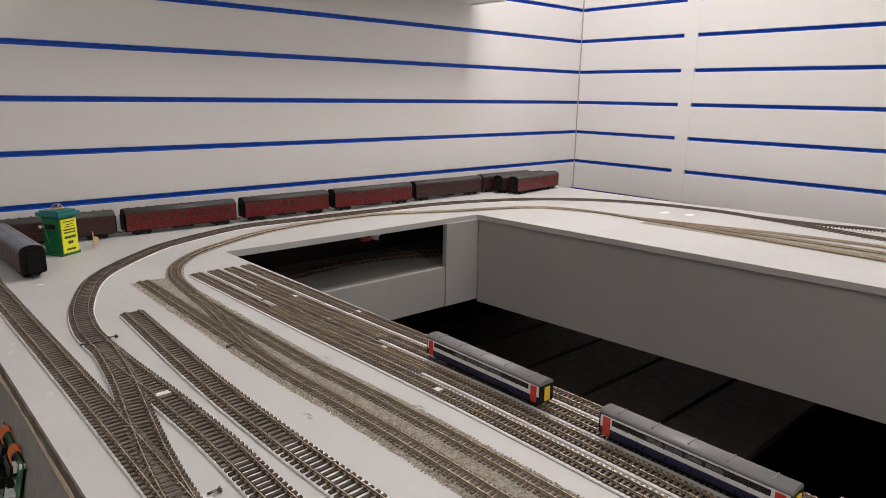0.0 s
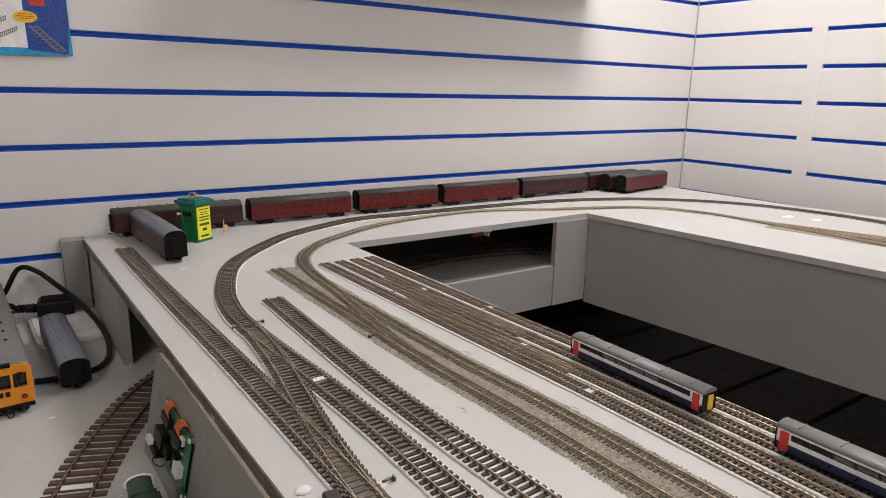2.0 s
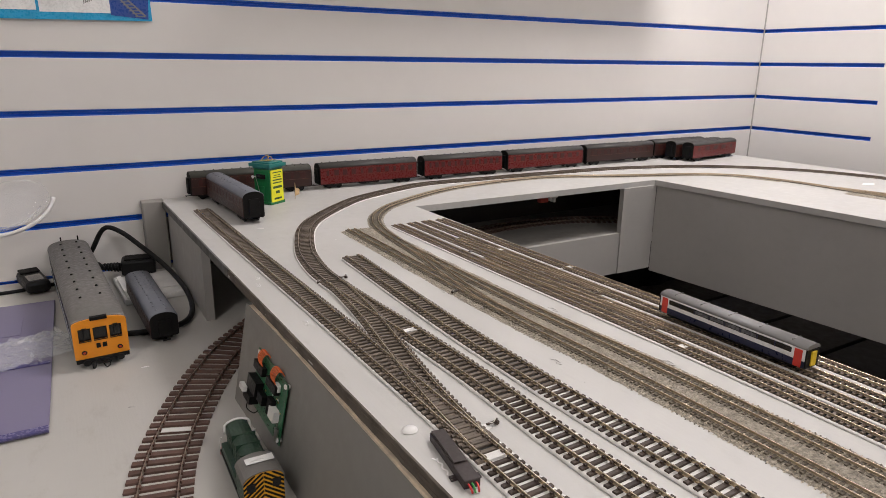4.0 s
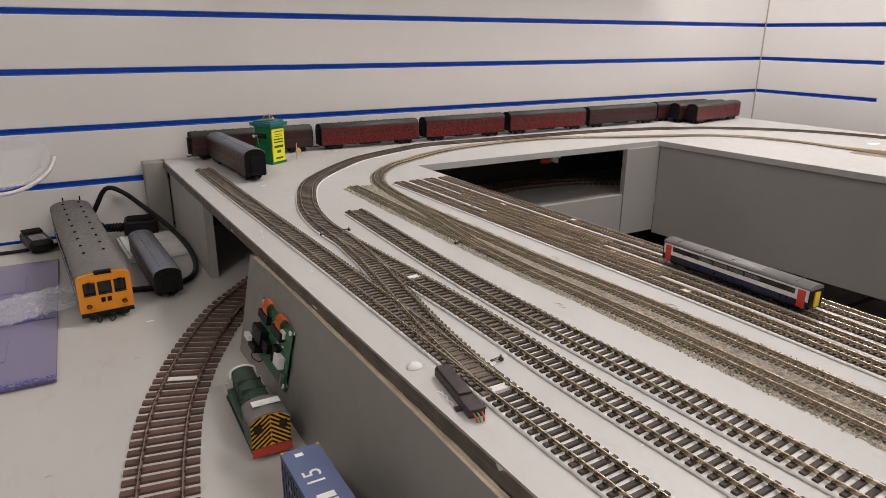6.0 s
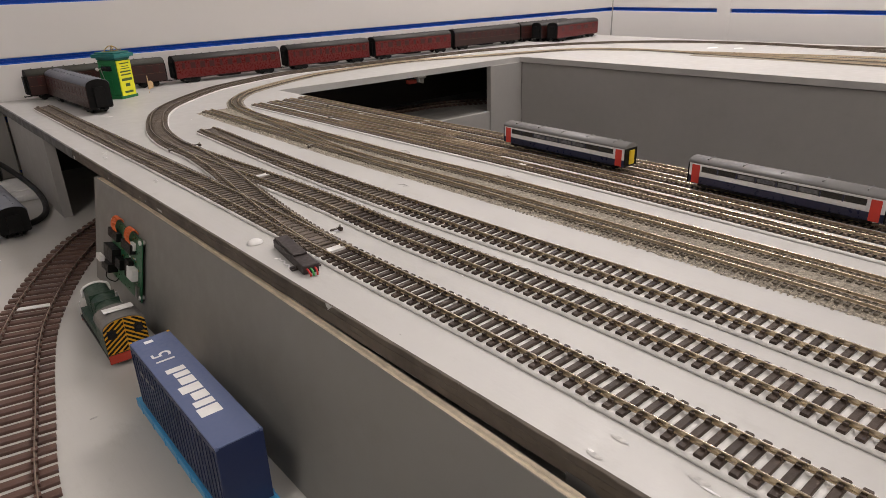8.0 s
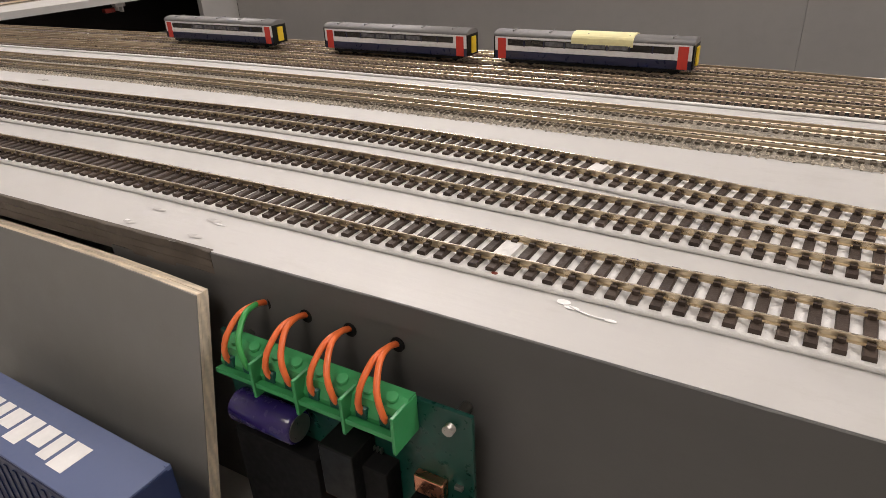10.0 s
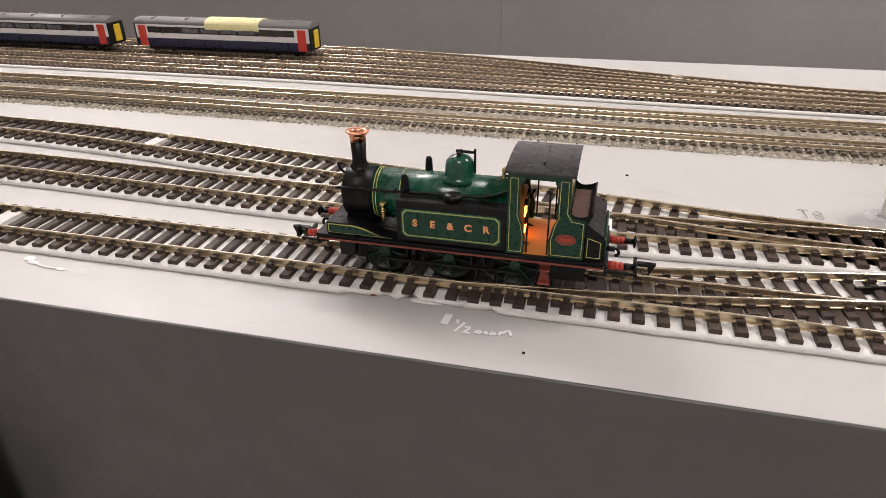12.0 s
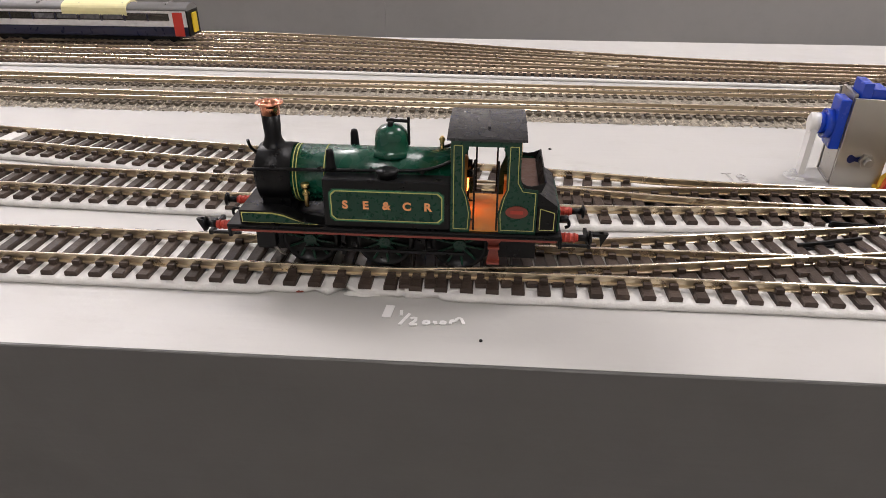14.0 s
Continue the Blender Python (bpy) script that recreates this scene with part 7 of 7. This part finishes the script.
cyl(bm, (-0.0090, 0.0088, 0.0165), (-0.0090, 0.0091, 0.0165), 0.0056, seg=24)
part("end_cap", bm, "steel", can)
bm = bmesh.new()
for k in range(9):
    box(bm, -0.0030, -0.0018, -0.0100 - 0.0017 * k, -0.0092 - 0.0017 * k, 0.0130, 0.0150)
part("pin_row", bm, "steel", board)
for y0, y1, z0, z1, d, mat in ((-0.020, -0.005, -0.004, 0.020, 0.014, "black"), (-0.030, -0.010, -0.010, 0.012, 0.009, "black_matt"), (-0.060, -0.036, -0.046, 0.000, 0.019, "black"), (0.002, 0.044, -0.050, 0.004, 0.010, "black_matt"), (-0.008, 0.010, -0.028, -0.024, 0.011, "copper"), (-0.016, 0.012, -0.052, -0.040, 0.008, "terminal"), (-0.046, -0.030, -0.052, -0.043, 0.008, "terminal"), (-0.050, -0.038, 0.004, 0.012, 0.004, "copper")):
    part("component", boxes((-0.001 - d, -0.001, y0, y1, z0, z1), bevel=0.0006), mat, board)
for k in range(40):
    y, z = rnd.uniform(-0.056, 0.0), rnd.uniform(-0.046, 0.014)
    part("chip", boxes((-0.0024, -0.001, y - rnd.uniform(0.0005, 0.002), y + rnd.uniform(0.0005, 0.002), z - 0.0008, z + 0.0008)), rnd.choice(("black", "steel", "white", "copper")), board)
for y in (0.047, -0.052):
    bm = bmesh.new()
    cyl(bm, (-0.0035, y, 0.036), (0.0105, y, 0.036), 0.0020, seg=12)
    part("standoff", bm, "steel", board)

# loose items by the wall
pad = thing("white_block", "white plastic block lying on the lower board by the wall", "plastic block", pose(-1.788, -0.150, LOW, 0, 0, 3))
part("body", boxes((-0.048, 0.048, -0.060, 0.070, 0.0, 0.010), bevel=0.002), "white", pad)
part("rib", boxes((-0.044, -0.036, -0.058, 0.066, 0.010, 0.0125), (0.010, 0.044, -0.030, 0.060, 0.010, 0.0115), bevel=0.0006), "white", pad)
plug = thing("power_plug", "black mains plug and lead lying on the white block", "power plug", pose(-1.795, -0.066, LOW + 0.010, 0, 0, -8))
part("body", boxes((-0.028, 0.028, -0.022, 0.022, 0.0, 0.026), bevel=0.004), "black", plug)
part("lid", boxes((-0.022, 0.022, -0.016, 0.016, 0.026, 0.0285), bevel=0.002), "black_matt", plug)
bm = bmesh.new()
cyl(bm, (-0.028, 0, 0.012), (-0.058, 0.004, 0.014), 0.0075, 0.0052, 14)
for k in range(5):
    cyl(bm, (-0.033 - 0.005 * k, 0.0006 * k, 0.0122 + 0.0003 * k), (-0.0352 - 0.005 * k, 0.0006 * k, 0.0122 + 0.0003 * k), 0.0086 - 0.0004 * k, seg=14)
part("strain_relief", bm, "black", plug)


def make_cable(label, pts, r):
    bm = bmesh.new()
    tube(bm, pts, r, 10)
    return tagged(part("cable", bm, "black"), label, "cable", group="black cables")


make_cable("thick black cable looping over the lower board by the wall", [(-1.925, -0.030, LOW + 0.008), (-1.890, -0.020, LOW + 0.012), (-1.866, -0.022, LOW + 0.045), (-1.842, -0.028, LOW + 0.086), (-1.818, -0.040, LOW + 0.082), (-1.790, -0.075, LOW + 0.060), (-1.763, -0.130, LOW + 0.038), (-1.747, -0.190, LOW + 0.022), (-1.742, -0.250, LOW + 0.012), (-1.750, -0.310, LOW + 0.006), (-1.772, -0.345, LOW + 0.005), (-1.810, -0.352, LOW + 0.005), (-1.85, -0.345, LOW + 0.005)], 0.0042)
make_cable("black cable curling from the plug to the wall", [(-1.852, -0.064, LOW + 0.024), (-1.862, -0.070, LOW + 0.036), (-1.868, -0.090, LOW + 0.030), (-1.866, -0.110, LOW + 0.006), (-1.860, -0.140, LOW + 0.005)], 0.0042)
make_cable("thin black cable lying along the foot of the wall", [(-2.10, -0.055, LOW + 0.003), (-2.0, -0.062, LOW + 0.003), (-1.955, -0.055, LOW + 0.003), (-1.92, -0.045, LOW + 0.003)], 0.0030)
wrap = thing("foil_scrap", "crumpled white plastic scrap beside the black cable", "scrap", pose(-1.862, -0.045, LOW + 0.002))
bm = bmesh.new()
bmesh.ops.create_icosphere(bm, subdivisions=2, radius=0.012)
for v in bm.verts:
    v.co *= 1 + 0.45 * noise.noise(v.co * 160)
    v.co.z = abs(v.co.z) * 0.8
part("body", bm, "white", wrap)

hs = thing("handheld_controller", "black handheld controller with a silver label", "controller", pose(-1.958, -0.052, LOW + 0.004, 0, 0, 12))
part("body", boxes((-0.018, 0.018, -0.042, 0.042, 0.0, 0.020), bevel=0.006), "black", hs)
part("label_plate", boxes((-0.011, 0.011, -0.030, 0.004, 0.0198, 0.0206)), "steel", hs)
part("grip", boxes((-0.015, 0.015, 0.016, 0.040, 0.0195, 0.0235), bevel=0.002), "black_matt", hs)
bm = bmesh.new()
for k in range(5):
    box(bm, -0.008, 0.008, -0.026 + 0.005 * k, -0.024 + 0.005 * k, 0.0206, 0.0208)
part("label_bar", bm, "poster_grey", hs)

sheet = thing("plastic_sheet", "translucent violet plastic sheet folded on the lower board", "plastic sheet", pose(-2.034, -0.335, LOW, 0, 0, -1.5))
part("sheet", boxes((-0.10, 0.100, -0.240, 0.20, 0.0004, 0.0034), bevel=0.0008), "sheet", sheet)
part("edge_strip", boxes((-0.10, 0.100, -0.243, -0.232, 0.0034, 0.0062), bevel=0.0006), "sheet_edge", sheet)
part("fold", boxes((-0.10, 0.098, -0.060, -0.052, 0.0034, 0.0050), bevel=0.0006), "sheet_edge", sheet)
part("window", boxes((-0.010, 0.050, -0.170, -0.115, 0.0034, 0.0042), bevel=0.0003), "sheet", sheet)
part("window", boxes((-0.020, 0.060, 0.060, 0.130, 0.0034, 0.0042), bevel=0.0003), "sheet", sheet)

bag = thing("plastic_bag", "crinkled clear plastic bag lying on the violet sheet", "plastic bag", pose(-1.972, -0.355, LOW + 0.005, 0, 0, 20))
bm = bmesh.new()
n = 26
grid = [[bm.verts.new((-0.065 + 0.13 * i / n, -0.045 + 0.09 * j / n, 0.003 + 0.012 * max(0, 1 - abs(2 * i / n - 1)) * max(0, 1 - abs(2 * j / n - 1)) + 0.009 * abs(noise.noise(Vector((i * 0.33, j * 0.41, 3)))) + 0.006 * noise.noise(Vector((i * 0.9, j * 1.1, 8))))) for j in range(n + 1)] for i in range(n + 1)]
for i in range(n):
    for j in range(n):
        bm.faces.new((grid[i][j], grid[i + 1][j], grid[i + 1][j + 1], grid[i][j + 1]))
part("film", bm, "bag", bag, smooth=True)

cup = thing("clear_tray", "clear moulded plastic tray hanging on the slatwall", "plastic tray", pose(-1.976, -0.045, 1.014, 66, -18, 8) @ Matrix.Scale(0.85, 4))
bm = bmesh.new()
lathe(bm, (0, 0, 0), [(0.040, 0.0), (0.052, 0.002), (0.060, 0.016), (0.064, 0.018), (0.064, 0.0195), (0.058, 0.0175), (0.050, 0.0035), (0.040, 0.0015)], 40)
bmesh.ops.scale(bm, vec=(1.15, 0.7, 1), verts=bm.verts)
part("tray", bm, "clear", cup)
# Two pale part-arcs modelled as tubes: the highlights on the clear plastic.
bm = bmesh.new()
tube(bm, [(0.080 * math.cos(a), 0.0515 * math.sin(a), 0.019) for a in [radians(190 + 12 * k) for k in range(14)]], 0.0042)
part("rim", bm, "white", cup)
bm = bmesh.new()
tube(bm, [(0.060 * math.cos(a), 0.036 * math.sin(a), 0.004) for a in [radians(185 + 12 * k) for k in range(13)]], 0.0016)
part("glint_arc", bm, "bag", cup)
for k, (x, y, r) in enumerate(((-1.860, -0.560, 0.004), (-1.834, -0.460, 0.005), (-1.868, -0.700, 0.003), (-1.828, -0.880, 0.003), (-1.95, -0.75, 0.003))):
    ob = blob("dirt_speck", "small dark flake lying on the lower board", x, y, r, r * 0.35, 0.0006, ("smudge", "chalk", "black_matt", "smudge", "smudge")[k], 70 + k, "debris")
    ob.location.z = LOW + 0.0002
rnd = random.Random(77)
for k in range(26):
    x, y = rnd.uniform(-1.712, -1.53), rnd.uniform(-1.9, -0.3)
    blob("dirt_speck", "tiny speck of dirt on the grey board", x, y, rnd.uniform(0.0004, 0.0010), rnd.uniform(0.0004, 0.0012), 0.0002, rnd.choice(("smudge", "chalk", "smudge")), 90 + k, "debris")

# poster on the wall
post = thing("wall_poster", "glossy blue and white track poster pinned to the slatwall", "poster", pose(-1.722, -0.004, 1.314, 0, -1.0, 0))
part("sheet", boxes((-0.42, 0.0, -0.0015, 0.0, 0.0, 0.30)), "poster_cyan", post)
part("white_field", boxes((-0.168, -0.064, -0.0022, -0.0015, 0.0115, 0.30)), "poster_white", post)
part("white_field", boxes((-0.42, -0.172, -0.0022, -0.0015, 0.0140, 0.30)), "poster_white", post)
bm = bmesh.new()
prism(bm, [(-0.064, 0.0085), (-0.006, 0.0025), (-0.0005, 0.060), (-0.0005, 0.30), (-0.064, 0.30)], -0.0022, -0.0015, "y")
part("blue_field", bm, "poster_blue", post)
bm = bmesh.new()
for k in range(9):
    a = k / 8
    prism(bm, [(-0.060 + 0.034 * a, 0.044 - 0.036 * a), (-0.046 + 0.036 * a, 0.046 - 0.038 * a), (-0.046 + 0.036 * a, 0.0445 - 0.038 * a), (-0.060 + 0.034 * a, 0.0425 - 0.036 * a)], -0.0026, -0.0022, "y")
prism(bm, [(-0.060, 0.047), (-0.057, 0.047), (-0.021, 0.008), (-0.025, 0.008)], -0.0028, -0.0024, "y")
prism(bm, [(-0.050, 0.047), (-0.047, 0.047), (-0.008, 0.008), (-0.012, 0.008)], -0.0028, -0.0024, "y")
part("track_picture", bm, "poster_grey", post)
for x, z, l in ((-0.120, 0.060, 0.040), (-0.105, 0.042, 0.030), (-0.090, 0.026, 0.026), (-0.215, 0.055, 0.04), (-0.15, 0.085, 0.045)):
    bm = bmesh.new()
    for s in (0, 0.005):
        prism(bm, [(x - l / 2, z + s), (x + l / 2, z + s + 0.012), (x + l / 2, z + s + 0.0128), (x - l / 2, z + s + 0.0008)], -0.0026, -0.0022, "y")
    for k in range(10):
        t = k / 9
        xx, zz = x - l / 2 + l * t, z + 0.012 * t
        prism(bm, [(xx, zz - 0.001), (xx + 0.0012, zz - 0.001), (xx + 0.0012, zz + 0.0066), (xx, zz + 0.0066)], -0.0027, -0.0023, "y")
    part("track_drawing", bm, "poster_grey", post)
bm = bmesh.new()
lathe(bm, (-0.062, -0.0031, 0.060), [(0.017, 0), (0.017, 0.0005)], 32, "y")
bmesh.ops.scale(bm, vec=(1, 1, 0.55), verts=bm.verts, space=Matrix.Translation((0, 0, -0.060)))
badge = part("badge", bm, "poster_yellow", post)
bm = bmesh.new()
for k, wd in enumerate((0.010, 0.012, 0.008)):
    box(bm, -0.062 - wd, -0.062 + wd, -0.0034, -0.0031, 0.0635 - 0.0035 * k, 0.0648 - 0.0035 * k)
part("badge_bar", bm, "poster_red", badge)
part("logo_block", boxes((-0.054, -0.032, -0.0026, -0.0022, 0.078, 0.094)), "poster_red", post)
